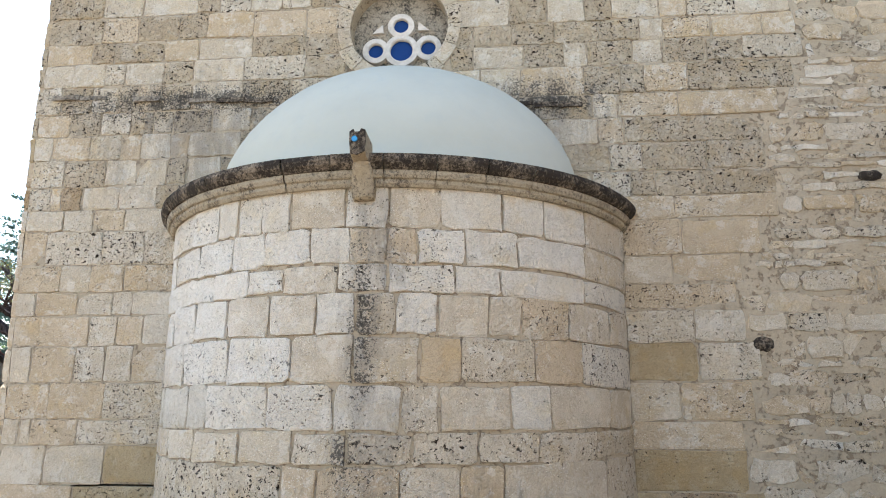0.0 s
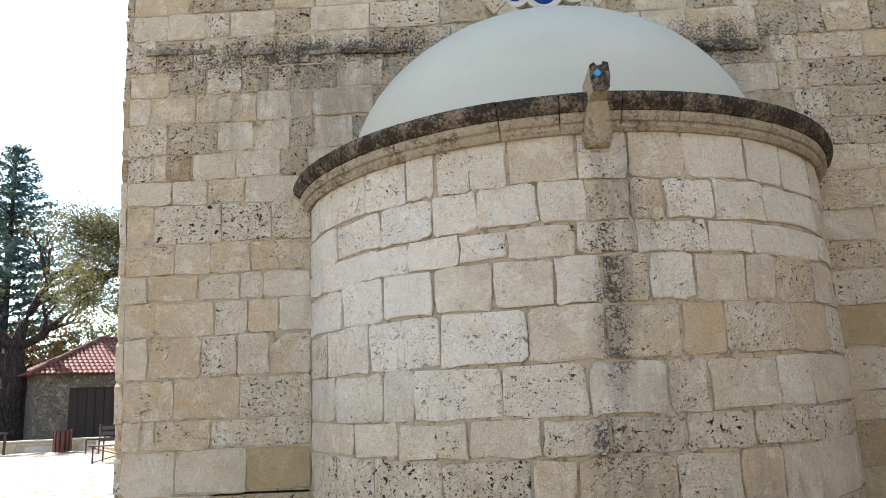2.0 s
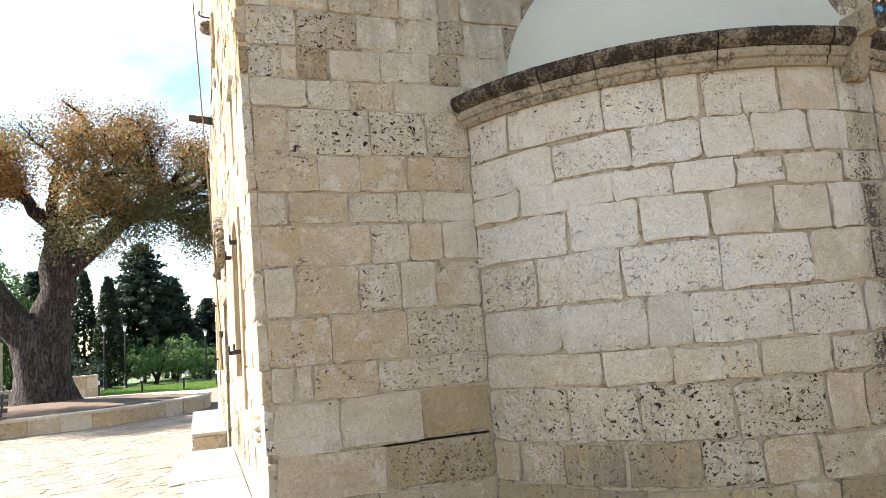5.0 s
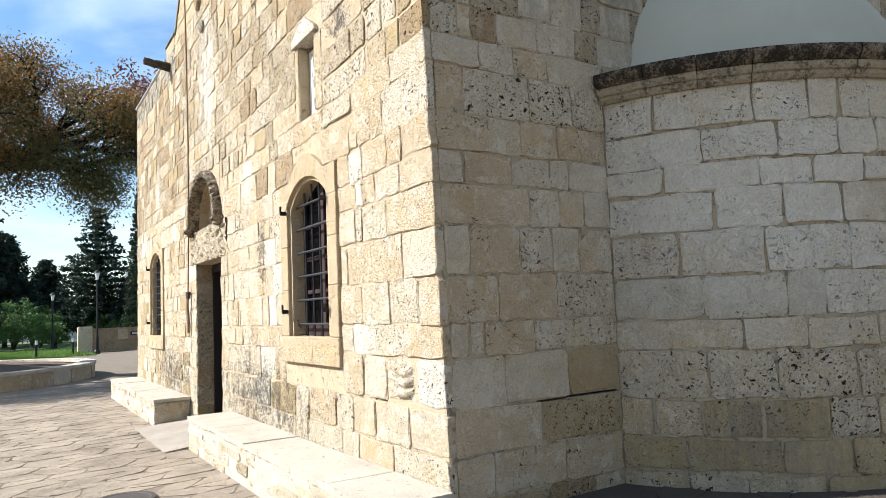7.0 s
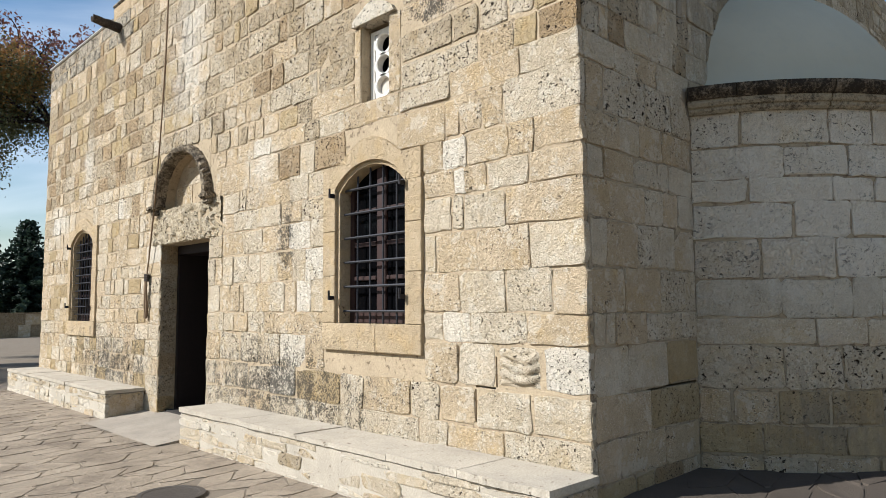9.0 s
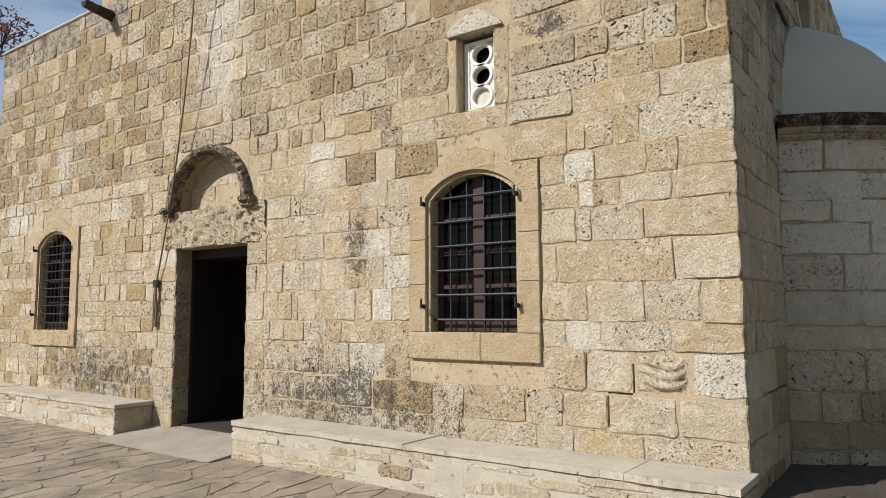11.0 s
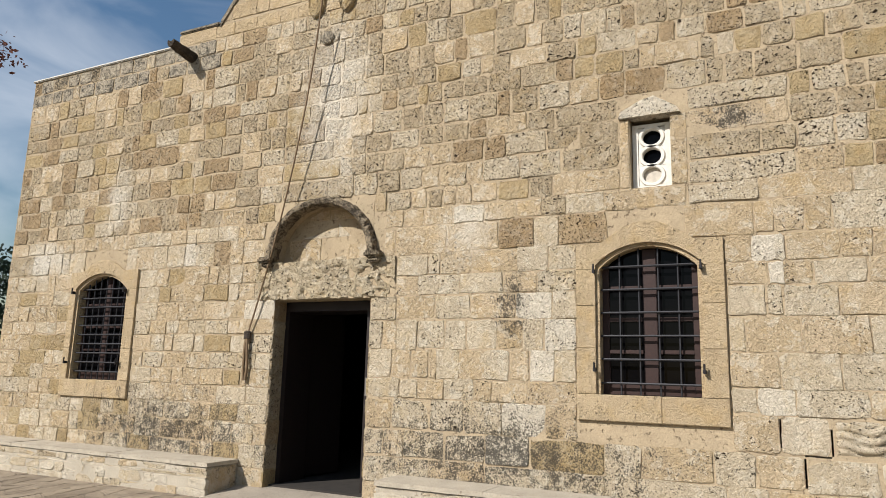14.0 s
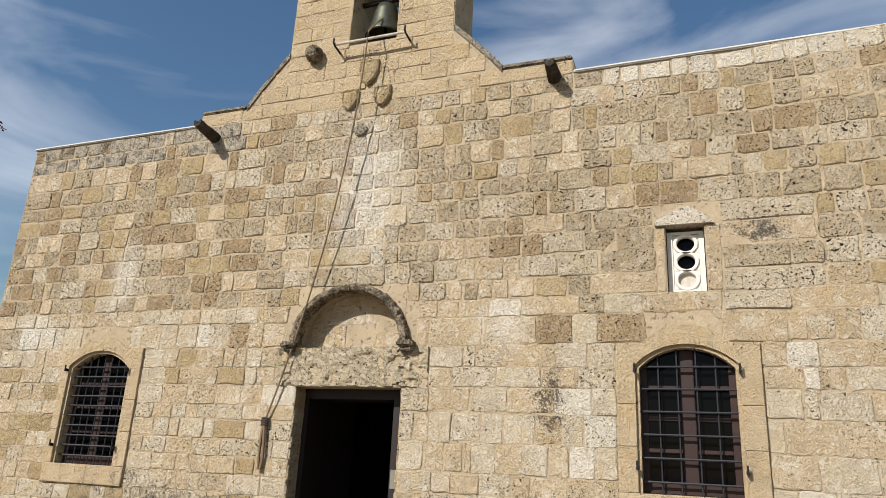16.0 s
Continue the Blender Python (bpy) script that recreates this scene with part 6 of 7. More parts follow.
def conifer(name, label, x, y, height, radius, material, seed, tiers=26, droop=0.25, base=0.12, per=9, size=0.10, bare=0.0, power=1.0):
    """Whorls of needle-clad boughs round a straight stem."""
    r = random.Random(seed)
    n = np.random.default_rng(seed)
    t = tagged(empty(name), label, "tree")
    bm2 = bmesh.new()
    tube(bm2, [(x, y, -0.05), (x, y, height * 0.5), (x, y, height)], [0.022 * height, 0.014 * height, 0.02], 9)
    part("trunk", bm2, BARK_DARK, t)
    bm2 = bmesh.new()
    centers = []
    for i in range(tiers):
        s = base + (1 - base) * i / tiers
        z = height * s
        reach = radius * (1 - s) ** power * r.uniform(0.8, 1.1) + 0.15
        k = r.randint(5, 8)
        turn = r.uniform(0, 6.3)
        for j in range(k):
            a = turn + 2 * math.pi * j / k + r.uniform(-0.2, 0.2)
            ln = reach * r.uniform(0.7, 1.1)
            pts = [(x + ln * q * math.cos(a), y + ln * q * math.sin(a), z + ln * (0.22 * q - droop * q * q * 1.6)) for q in (0, 0.35, 0.7, 1.0)]
            tube(bm2, pts, [0.035, 0.025, 0.018, 0.008], 4, cap=False)
            m = max(3, int(ln / 0.24))
            for q in range(m):
                f = bare + (1 - bare) * (q + 0.5) / m
                centers.append((x + ln * f * math.cos(a), y + ln * f * math.sin(a), z + ln * (0.22 * f - droop * f * f * 1.6), 0.13 + 0.16 * (1 - abs(f - 0.6))))
    tagged(part("boughwork", bm2, BARK_DARK, t), kind="stuff")
    part("crown", leaf_mesh("crown", leaves(n, centers, size, per, 1.15, 0.08, 0.4), material), None, t)
    return t


def cypress(x, y, height, radius, seed, label="tall dark green columnar cypress"):
    r = random.Random(seed)
    n = np.random.default_rng(seed)
    t = tagged(empty("cypress"), label, "tree")
    bm2 = bmesh.new()
    tube(bm2, [(x, y, -0.05), (x, y, height * 0.8)], [0.14, 0.04], 8)
    part("trunk", bm2, BARK_DARK, t)
    centers = []
    for i in range(int(height * 120)):
        s = r.random()
        prof = radius * (min(1, s * 7 + 0.35)) * (1 - s) ** 0.62
        a, q = r.uniform(0, 6.3), prof * r.uniform(0.65, 1.06)
        centers.append((x + q * math.cos(a), y + q * math.sin(a), 0.25 + s * (height - 0.3), 0.17))
    quads = leaves(n, centers, 0.085, 14, 1.0)
    part("crown", leaf_mesh("crown", quads, LEAF_CYPRESS), None, t)


def bush(name, label, cx, cy, size, height, material, seed, count=90, per=40, leaf_size=0.08):
    r = random.Random(seed)
    n = np.random.default_rng(seed)
    t = tagged(empty(name), label, "bush" if height < 3.5 else "tree")
    bm2 = bmesh.new()
    for i in range(5):
        limb(bm2, r, (cx + r.uniform(-0.2, 0.2), cy + r.uniform(-0.2, 0.2), -0.05), (cx + r.uniform(-0.6, 0.6) * size, cy + r.uniform(-0.6, 0.6) * size, height * 0.75), 0.05 * height ** 0.5, 0.02, 0.1, 5, 6)
    part("stems", bm2, BARK_DARK, t)
    centers = []
    for i in range(count):
        a, q = r.uniform(0, 6.3), r.random() ** 0.5
        z = height * (0.18 + 0.8 * r.random() * (1 - 0.5 * q * q))
        centers.append((cx + size * q * math.cos(a), cy + size * q * math.sin(a), z, r.uniform(0.22, 0.5) * (0.6 + 0.12 * height)))
    part("crown", leaf_mesh("crown", leaves(n, centers, leaf_size, per, 1.0), material), None, t)


def bearing(eye, deg, dist):
    return eye[0] + dist * math.sin(radians(deg)), eye[1] + dist * math.cos(radians(deg))


E1, E2, E5, E7 = (-1.19, 0.49), (-2.63, 0.73), (-4.48, 1.39), (-6.66, 2.31)
ax, ay = bearing(E1, -34.8, 50)
conifer("araucaria", "tall tiered blue-green pine with airy level boughs", ax, ay, 18.3, 6.6, LEAF_PINE, 5, tiers=25, droop=0.02, base=0.2, per=10, size=0.14, bare=0.12, power=0.72)
# dark old tree by the tavern
dx_, dy_ = bearing(E1, -33.9, 37)
old = tagged(empty("tree"), "dark gnarled half-bare tree before the tavern", "tree")
rng = random.Random(29)
bm = bmesh.new()
trunk = limb(bm, rng, (dx_, dy_, -0.05), (dx_ - 0.2, dy_, 4.2), 0.85, 0.5, 0.02, 8, 14)
part("trunk", bm, BARK_DARK, old, smooth=True)
tips = []
bm = bmesh.new()
for d, ln, rr in (((-0.95, 0.0, 0.35), 2.8, 0.32), ((0.25, 0.2, 0.9), 2.2, 0.3), ((-0.6, -0.4, 0.7), 2.4, 0.25), ((0.8, -0.1, 0.4), 1.9, 0.22), ((-0.2, -0.6, 0.5), 2.0, 0.22)):
    branch_out(bm, rng, trunk[-1], Vector(d).normalized(), ln, rr, 3, tips)
part("branchwork", bm, BARK_DARK, old)
part("crown", leaf_mesh("crown", leaves(nrng, [(t.x, t.y, t.z, 0.5) for t in tips if rng.random() < 0.6], 0.06, 22, 1.0), LEAF_OLIVE), None, old, "thin olive foliage")
# broadleaf tree behind the tavern
for deg, dist, h, sz, sd in ((-31, 46, 6.8, 3.2, 1), (-36.5, 50, 6.0, 3.6, 2), (-41, 48, 6.5, 3.5, 7), (-25, 50, 9.0, 4.2, 3), (-21, 45, 9.4, 3.6, 4), (-17.8, 43, 8.8, 3.2, 5), (-28, 52, 7.6, 4.0, 6)):
    x, y = bearing(E2, deg, dist)
    bush("tree", "broadleaf tree with yellow-green foliage behind the tavern", x, y, sz, h, LEAF_AUTUMN if sd == 1 else (LEAF_OLIVE if sd in (4, 3) else LEAF_BUSH), 50 + sd, 340 if sd in (3, 4, 5) else 170, 42, 0.11)
# dark trees to the far side of the lawn
for deg, dist, h, rad, sd in ((-7.9, 52, 7.9, 1.25, 1), (-6.3, 50, 7.2, 1.2, 2), (-9.2, 53, 6.9, 1.1, 3)):
    x, y = bearing(E5, deg, dist)
    cypress(x, y, h, rad, sd)
x, y = bearing(E7, 9.3, 47)
cypress(x, y, 11.5, 1.25, 9, "tall dense cypress beside the church's far corner")
for deg, dist, h, rad, sd in ((6.0, 62, 11.0, 4.6, 1), (2.6, 66, 7.0, 3.8, 2), (9.0, 66, 7.5, 3.5, 3), (-0.5, 66, 8.5, 4.0, 8), (12.5, 60, 8.0, 4.0, 12)):
    x, y = bearing(E7, deg, dist)
    conifer("cedar", "broad dark cedar beyond the lawn", x, y, h, rad, LEAF_CEDAR, 60 + sd, tiers=20, droop=0.10, base=0.12, per=12, size=0.17, power=0.8)
for deg, dist, h, rad, sd in ((-4.0, 58, 10.8, 4.8, 4), (-1.9, 60, 8.2, 3.8, 5), (-11.0, 60, 9.0, 4.0, 6)):
    x, y = bearing(E5, deg, dist)
    conifer("cedar", "broad dark cedar beyond the lawn", x, y, h, rad, LEAF_CEDAR, 60 + sd, tiers=28, droop=0.10, base=0.1, per=17, size=0.15, power=0.7)
for deg, dist, h, sz, sd in ((-3.2, 50, 3.6, 1.8, 1), (-1.6, 51, 3.2, 1.5, 2), (-0.2, 53, 3.0, 1.4, 3), (-9.5, 45, 2.6, 2.2, 4), (-12.5, 44, 2.8, 2.4, 5), (-15, 43, 2.6, 2.0, 6), (-5.2, 53, 2.6, 1.8, 7)):
    x, y = bearing(E5, deg, dist)
    bush("bush", "leafy green garden bush by the lawn", x, y, sz, h, LEAF_BUSH if sd != 4 else LEAF_CEDAR, 80 + sd, 70, 40, 0.085)
for deg, dist, h, sz, sd in ((3.2, 47, 2.0, 0.9, 1), (7.9, 56, 2.2, 1.1, 2), (6.2, 60, 2.6, 0.8, 3)):
    x, y = bearing(E7, deg, dist)
    bush("bush", "bright green bush behind the garden wall", x, y, sz, h, LEAF_BUSH, 95 + sd, 45, 40, 0.08)
bush("tree", "dark dense evergreen beyond the church's far corner", 2.4, 27.6, 2.0, 5.0, LEAF_CEDAR, 121, 150, 45, 0.09)
# far wood that closes the horizon
r = random.Random(99)
centers = []
for i in range(1500):
    a = radians(r.uniform(-75, 60))
    d = r.uniform(85, 120)
    centers.append((d * math.sin(a) - 4, d * math.cos(a), r.random() * (4.2 + 1.8 * math.sin(a * 9)), 1.4))
tagged(new("far_wood", leaf_mesh("far_wood", leaves(nrng, centers, 0.32, 22, 1.2), LEAF_CEDAR)), "dark far line of trees", "woods", kind="stuff")

# ---------------------------------------------------------------- tavern
LX, LY = -19.9, 29.6
RX, RY = -14.0, 34.9
dirn = Vector((RX - LX, RY - LY, 0))
LEN = dirn.length
U = dirn.normalized()
V = Vector((-U.y, U.x, 0))
tavern_m = Matrix(((U.x, V.x, 0, LX), (U.y, V.y, 0, LY), (0, 0, 1, 0), (0, 0, 0, 1)))
tavern = tagged(empty("tavern", tavern_m), "low stone tavern with red tile hip roof and dark wooden screens", "building")
r = random.Random(55)
bm = bmesh.new()
box(bm, 0, LEN, 0.0, 0.35, 2.38, 3.0)
box(bm, 0, 1.3, 0.0, 0.35, 0, 2.38)
box(bm, LEN - 0.7, LEN, 0.0, 0.35, 0, 2.38)
box(bm, 0, 0.35, 0.35, 6.5, 0, 3.0)
box(bm, LEN - 0.35, LEN, 0.35, 6.5, 0, 3.0)
box(bm, 0.35, LEN - 0.35, 6.15, 6.5, 0, 3.0)
part("wall", bm, stone_material("tavern_rubble", (0.15, 0.13, 0.105), (0.11, 0.095, 0.075), 0.6, 5.0, 0.3), tavern, "grey-beige rubble wall")
bm = bmesh.new()
ov = 0.35
e = [(-ov, -ov, 2.95), (LEN + ov, -ov, 2.95), (LEN + ov, 6.5 + ov, 2.95), (-ov, 6.5 + ov, 2.95)]
rg = [(3.2, 3.25, 4.75), (LEN - 3.2, 3.25, 4.75)]
vv = [bm.verts.new(p) for p in e + rg]
for q in ((0, 1, 5, 4), (1, 2, 5), (2, 3, 4, 5), (3, 0, 4), (3, 2, 1, 0)):
    bm.faces.new([vv[i] for i in q])
roof = part("roof", bm, TILE, tavern, "red-brown clay tile hip roof")


def tile_rows(eave_a, eave_b, top_a, top_b, parent):
    """Half-round tiles in rows up one slope of a roof."""
    verts2, faces2 = [], []
    a, b, c, d = (Vector(p) for p in (eave_a, eave_b, top_a, top_b))
    width = (b - a).length
    along = (b - a).normalized()
    up = ((c + d) / 2 - (a + b) / 2)
    up = (up - along * up.dot(along))
    slope = up.length
    up.normalize()
    nrm = along.cross(up).normalized()
    if nrm.z < 0:
        nrm = -nrm
    cols = int(width / 0.21)
    rows = int(slope / 0.36)
    la, lb = (c - a).dot(along), (b - d).dot(along)
    for i in range(cols):
        for j in range(rows):
            s = (j + 0.5) / rows
            u = (i + 0.5) / cols * width
            if u < la * s - 0.05 or u > width - lb * s + 0.05:
                continue
            p = a + along * u + up * (slope * j / rows - 0.02) + nrm * 0.01
            q = p + up * (slope / rows + 0.05)
            n2 = len(verts2)
            for k in range(6):
                g2 = math.pi * k / 5
                off = along * (0.095 * math.cos(g2)) + nrm * (0.06 * math.sin(g2))
                verts2.append(tuple(p + off + nrm * 0.025))
                verts2.append(tuple(q + off * 0.85))
            for k in range(5):
                faces2.append((n2 + 2 * k, n2 + 2 * k + 2, n2 + 2 * k + 3, n2 + 2 * k + 1))
            faces2.append((n2, n2 + 2, n2 + 4, n2 + 6, n2 + 8, n2 + 10))
    ob2 = part("roof_tiles", mesh_from("roof_tiles", verts2, faces2, TILE), None, parent)
    tagged(ob2, kind="stuff")


tile_rows(e[0], e[1], rg[0], rg[1], tavern)
tile_rows(e[1], e[2], rg[1], rg[1], tavern)
tile_rows(e[3], e[0], rg[0], rg[0], tavern)
bm = bmesh.new()
for p, q in ((e[1], rg[1]), (e[0], rg[0]), (rg[0], rg[1])):
    tube(bm, [Vector(p) + Vector((0, 0, 0.06)), Vector(q) + Vector((0, 0, 0.06))], 0.11, 8)
part("ridge_tiles", bm, TILE, tavern)
for i in range(4):
    a = 1.35 + i * (LEN - 2.1) / 4
    b = a + (LEN - 2.1) / 4 - 0.04
    bm = bmesh.new()
    box(bm, a, b, 0.10, 0.14, 0.25, 2.36)
    pn = part("screen", bm, SCREEN_WOOD, tavern, "dark wooden screen")
    for j in range(5):
        bm = bmesh.new()
        xx = a + (b - a) * j / 4
        box(bm, xx - 0.03, xx + 0.03, 0.05, 0.098, 0.25, 2.36, 0.005)
        part("stile", bm, SCREEN_WOOD, pn)
bm = bmesh.new()
box(bm, LEN + 0.02, LEN + 1.7, 2.5, 2.6, 0.2, 2.4)
part("side_gate", bm, RUST_METAL, tavern, "rust-red metal gate")
bm = bmesh.new()
box(bm, LEN + 0.01, LEN + 3.5, 2.62, 2.9, 0, 2.9)
part("annex_wall", bm, MORTAR, tavern, "pale annex wall")
# gabled wing nearer the old tree
g0 = bearing(E1, -40.5, 36)
g1 = bearing(E1, -35.3, 38)
U2 = Vector((g1[0] - g0[0], g1[1] - g0[1], 0))
L2 = U2.length
U2.normalize()
V2 = Vector((-U2.y, U2.x, 0))
wing = tagged(empty("tavern_wing", Matrix(((U2.x, V2.x, 0, g0[0]), (U2.y, V2.y, 0, g0[1]), (0, 0, 1, 0), (0, 0, 0, 1)))), "gabled stone tavern wing with open dark hatch", "building")
WING = stone_material("wing_rubble", (0.26, 0.235, 0.19), (0.20, 0.175, 0.135), 0.6, 6.0, 0.4)
for q in ((0, 0.5, 0, 0.3, 0, 2.75), (L2 - 0.45, L2, 0, 0.3, 0, 2.75), (0.5, L2 - 0.45, 0, 0.3, 0, 0.95), (0, L2, 4.7, 5.0, 0, 2.75), (0, 0.3, 0.3, 4.7, 0, 2.75), (L2 - 0.3, L2, 0.3, 4.7, 0, 2.75)):
    bm = bmesh.new()
    box(bm, *q)
    part("wall", bm, WING, wing)
bm = bmesh.new()
extrude_poly(bm, [(0, 2.753), (0.5, 2.45), (L2 - 0.45, 2.45), (L2, 2.753), (L2 / 2, 4.1)], lambda u, v, d: (u, d, v), -0.003, 0.297)
part("gable", bm, WING, wing, "pale rubble gable")
for s in (0, 1):
    bm = bmesh.new()
    a = (-0.5, 2.42) if s == 0 else (L2 + 0.5, 2.42)
    extrude_poly(bm, [a, (L2 / 2, 4.14), (L2 / 2, 4.26), (a[0], a[1] + 0.12)], lambda u, v, d: (u, d, v), -0.45, 5.2)
    part("roof", bm, SCREEN_WOOD, wing, "dark boarded verge")
tile_rows((L2 + 0.5, -0.45, 2.56), (L2 + 0.5, 5.2, 2.56), (L2 / 2, -0.45, 4.28), (L2 / 2, 5.2, 4.28), wing)
tile_rows((-0.5, 5.2, 2.56), (-0.5, -0.45, 2.56), (L2 / 2, 5.2, 4.28), (L2 / 2, -0.45, 4.28), wing)
bm = bmesh.new()
box(bm, 0.45, L2 - 0.4, -0.12, 0.02, 0.95, 1.03, 0.01)
part("counter", bm, SCREEN_WOOD, wing)

# low walls, seats and small things on the square
r = random.Random(70)


def low_wall(p, q, height, thick, label, kinds=(("cream", 3), ("warm", 2), ("pale", 1.5)), top="pale"):
    a, b = Vector((*p, 0)), Vector((*q, 0))
    u = (b - a).normalized()
    w = tagged(empty("low_wall"), label, "wall", kind="structure")
    v2 = Vector((-u.y, u.x, 0))
    w.matrix_world = Matrix(((u.x, v2.x, 0, a.x), (u.y, v2.y, 0, a.y), (0, 0, 1, 0), (0, 0, 0, 1)))
    L = (b - a).length
    cuts2 = course_cuts(0, L, 0.7, r)
    for z0, z1 in ((-0.05, height * 0.5), (height * 0.5, height - 0.06)):
        cuts2 = course_cuts(0, L, 0.55, r)
        for s, t in zip(cuts2, cuts2[1:]):
            bm2 = bmesh.new()
            box(bm2, s + 0.004, t - 0.004, r.uniform(0, 0.015), thick, z0 + 0.003, z1 - 0.003, 0.012)
            part("block", bm2, STONE[pick(r, list(kinds))], w)
    bm2 = bmesh.new()
    box(bm2, -0.01, L + 0.01, -0.03, thick + 0.03, height - 0.058, height, 0.01)
    part("coping", bm2, STONE[top], w)


low_wall((-24.0, 25.4), (-15.4, 26.2), 0.42, 0.35, "low stone kerb wall before the tavern")
low_wall((-15.4, 26.2), (-13.2, 23.4), 0.42, 0.35, "low stone kerb wall turning to the tree bed")
low_wall((-2.7, 41.0), (4.5, 41.6), 1.18, 0.4, "garden boundary wall of brown stone", (("brown", 3), ("warm", 1)), "brown")
low_wall((-9.6, 34.2), (-8.6, 34.2), 1.12, 0.6, "stone gate pier by the lawn")
low_wall((-17.0, 35.3), (-9.8, 34.6), 0.75, 0.35, "low dry stone wall behind the bed")
bm = bmesh.new()
box(bm, -3.35, -2.72, 40.6, 41.3, -0.05, 1.30, 0.03)
tagged(new("gate_pier", bm_done(bm, "gate_pier", STONE["cream"])), "square stone pier at the end of the garden wall", "pier", kind="structure")
bm = bmesh.new()
box(bm, -0.95, -0.45, 40.96, 40.985, 0.78, 0.95, 0.005)
sign = tagged(empty("wall_sign"), "small dark sign plate on the garden wall", "sign")
part("plate", bm, IRON, sign)
bm = bmesh.new()
box(bm, -0.88, -0.52, 40.954, 40.9595, 0.83, 0.90)
part("lettering", bm, NOTICE, sign, "unreadable pale lettering bar")


def slat_bench(at, length, label):
    b = tagged(empty("park_bench", at), label, "bench")
    for y, z, h in ((0.02, 0.43, 0.03), (0.14, 0.43, 0.03), (0.26, 0.43, 0.03), (0.38, 0.43, 0.03)):
        bm2 = bmesh.new()
        box(bm2, 0, length, y, y + 0.1, z, z + h, 0.006)
        part("seat_slat", bm2, BENCH_WOOD, b)
    for z in (0.55, 0.70, 0.85):
        bm2 = bmesh.new()
        box(bm2, 0, length, 0.50 + (z - 0.5) * 0.2, 0.53 + (z - 0.5) * 0.2, z, z + 0.1, 0.006)
        part("back_slat", bm2, BENCH_WOOD, b)
    n = 3
    for i in range(n):
        x = 0.12 + (length - 0.24) * i / (n - 1)
        bm2 = bmesh.new()
        tube(bm2, [(x, 0.03, 0.0), (x, 0.03, 0.43)], 0.022, 6)
        part("leg", bm2, IRON, b)
        bm2 = bmesh.new()
        tube(bm2, [(x, 0.50, 0.0), (x, 0.50, 0.45), (x, 0.60, 0.97)], 0.022, 6)
        part("leg", bm2, IRON, b)
        if i < n - 1:
            x2 = 0.12 + (length - 0.24) * (i + 1) / (n - 1)
            for p, q in (((x, 0.03, 0.03), (x2, 0.03, 0.40)), ((x, 0.03, 0.40), (x2, 0.03, 0.03))):
                bm2 = bmesh.new()
                tube(bm2, [p, q], 0.014, 6)
                part("brace", bm2, RUST_METAL, b)


slat_bench(pose(-11.9, 19.35, 0.0, 0, 0, -4), 3.3, "dark slatted bench with crossed iron braces before the tree bed")


def wooden_chair(at):
    c = tagged(empty("chair", at), "dark wooden chair on the square by the tavern", "chair", group="tavern chairs")
    bm2 = bmesh.new()
    box(bm2, -0.22, 0.22, -0.22, 0.22, 0.43, 0.47, 0.01)
    part("seat", bm2, BENCH_WOOD, c)
    for x, y, h in ((-0.19, -0.19, 0.43), (0.19, -0.19, 0.43), (-0.19, 0.19, 0.92), (0.19, 0.19, 0.92)):
        bm2 = bmesh.new()
        tube(bm2, [(x, y, 0), (x, y * (1.0 if h < 0.5 else 1.15), h)], 0.02, 6)
        part("leg", bm2, BENCH_WOOD, c)
    for z in (0.62, 0.75, 0.86):
        bm2 = bmesh.new()
        box(bm2, -0.19, 0.19, 0.195, 0.22, z, z + 0.06, 0.005)
        part("back_slat", bm2, BENCH_WOOD, c)
    return c


chair = wooden_chair(pose(-13.6, 24.3, 0, 0, 0, -70))
copy_thing(chair, pose(-14.3, 24.0, 0, 0, 0, -60))
copy_thing(chair, pose(-20.6, 24.4, 0, 0, 0, 30))
table = tagged(empty("table", pose(-18.7, 24.6, 0, 0, 0, 12)), "plain brown wooden table on the square", "table")
bm = bmesh.new()
box(bm, -0.85, 0.85, -0.35, 0.35, 0.72, 0.76, 0.006)
part("tabletop", bm, TABLE_WOOD, table)
for x in (-0.78, 0.0, 0.78):
    for y in (-0.3, 0.3):
        bm = bmesh.new()
        box(bm, x - 0.035, x + 0.035, y - 0.035, y + 0.035, 0, 0.719, 0.004)
        part("leg", bm, TABLE_WOOD, table)
bm = bmesh.new()
box(bm, -19.1, -18.5, 24.45, 24.8, 0.762, 0.78)
for z in (0.80, 0.88, 0.96):
    box(bm, -19.1, -18.5, 24.45, 24.47, z, z + 0.05)
    box(bm, -19.1, -18.5, 24.78, 24.80, z, z + 0.05)
    box(bm, -19.1, -19.08, 24.47, 24.78, z, z + 0.05)
    box(bm, -18.52, -18.5, 24.47, 24.78, z, z + 0.05)
for x in (-19.1, -18.53):
    for y in (24.45, 24.77):
        box(bm, x, x + 0.03, y, y + 0.03, 0.78, 1.01)
tagged(new("crate", bm_done(bm, "crate", GREEN_CRATE)), "green plastic crate on the table", "crate")
bin_ = tagged(empty("litter_bin", pose(-15.9, 25.0, 0)), "brown slatted litter bin by the kerb wall", "litter bin")
for i in range(12):
    a = 2 * math.pi * i / 12
    bm = bmesh.new()
    box(bm, 0.27, 0.295, -0.055, 0.055, 0.04, 0.75, 0.004)
    part("slat", bm, RUST_METAL, bin_, at=pose(0, 0, 0, 0, 0, math.degrees(a)))
bm = bmesh.new()
lathe(bm, [(0.0, 0.03), (0.262, 0.03), (0.262, 0.74), (0.25, 0.74), (0.25, 0.05), (0.0, 0.05)], 20)
part("liner", bm, IRON, bin_)


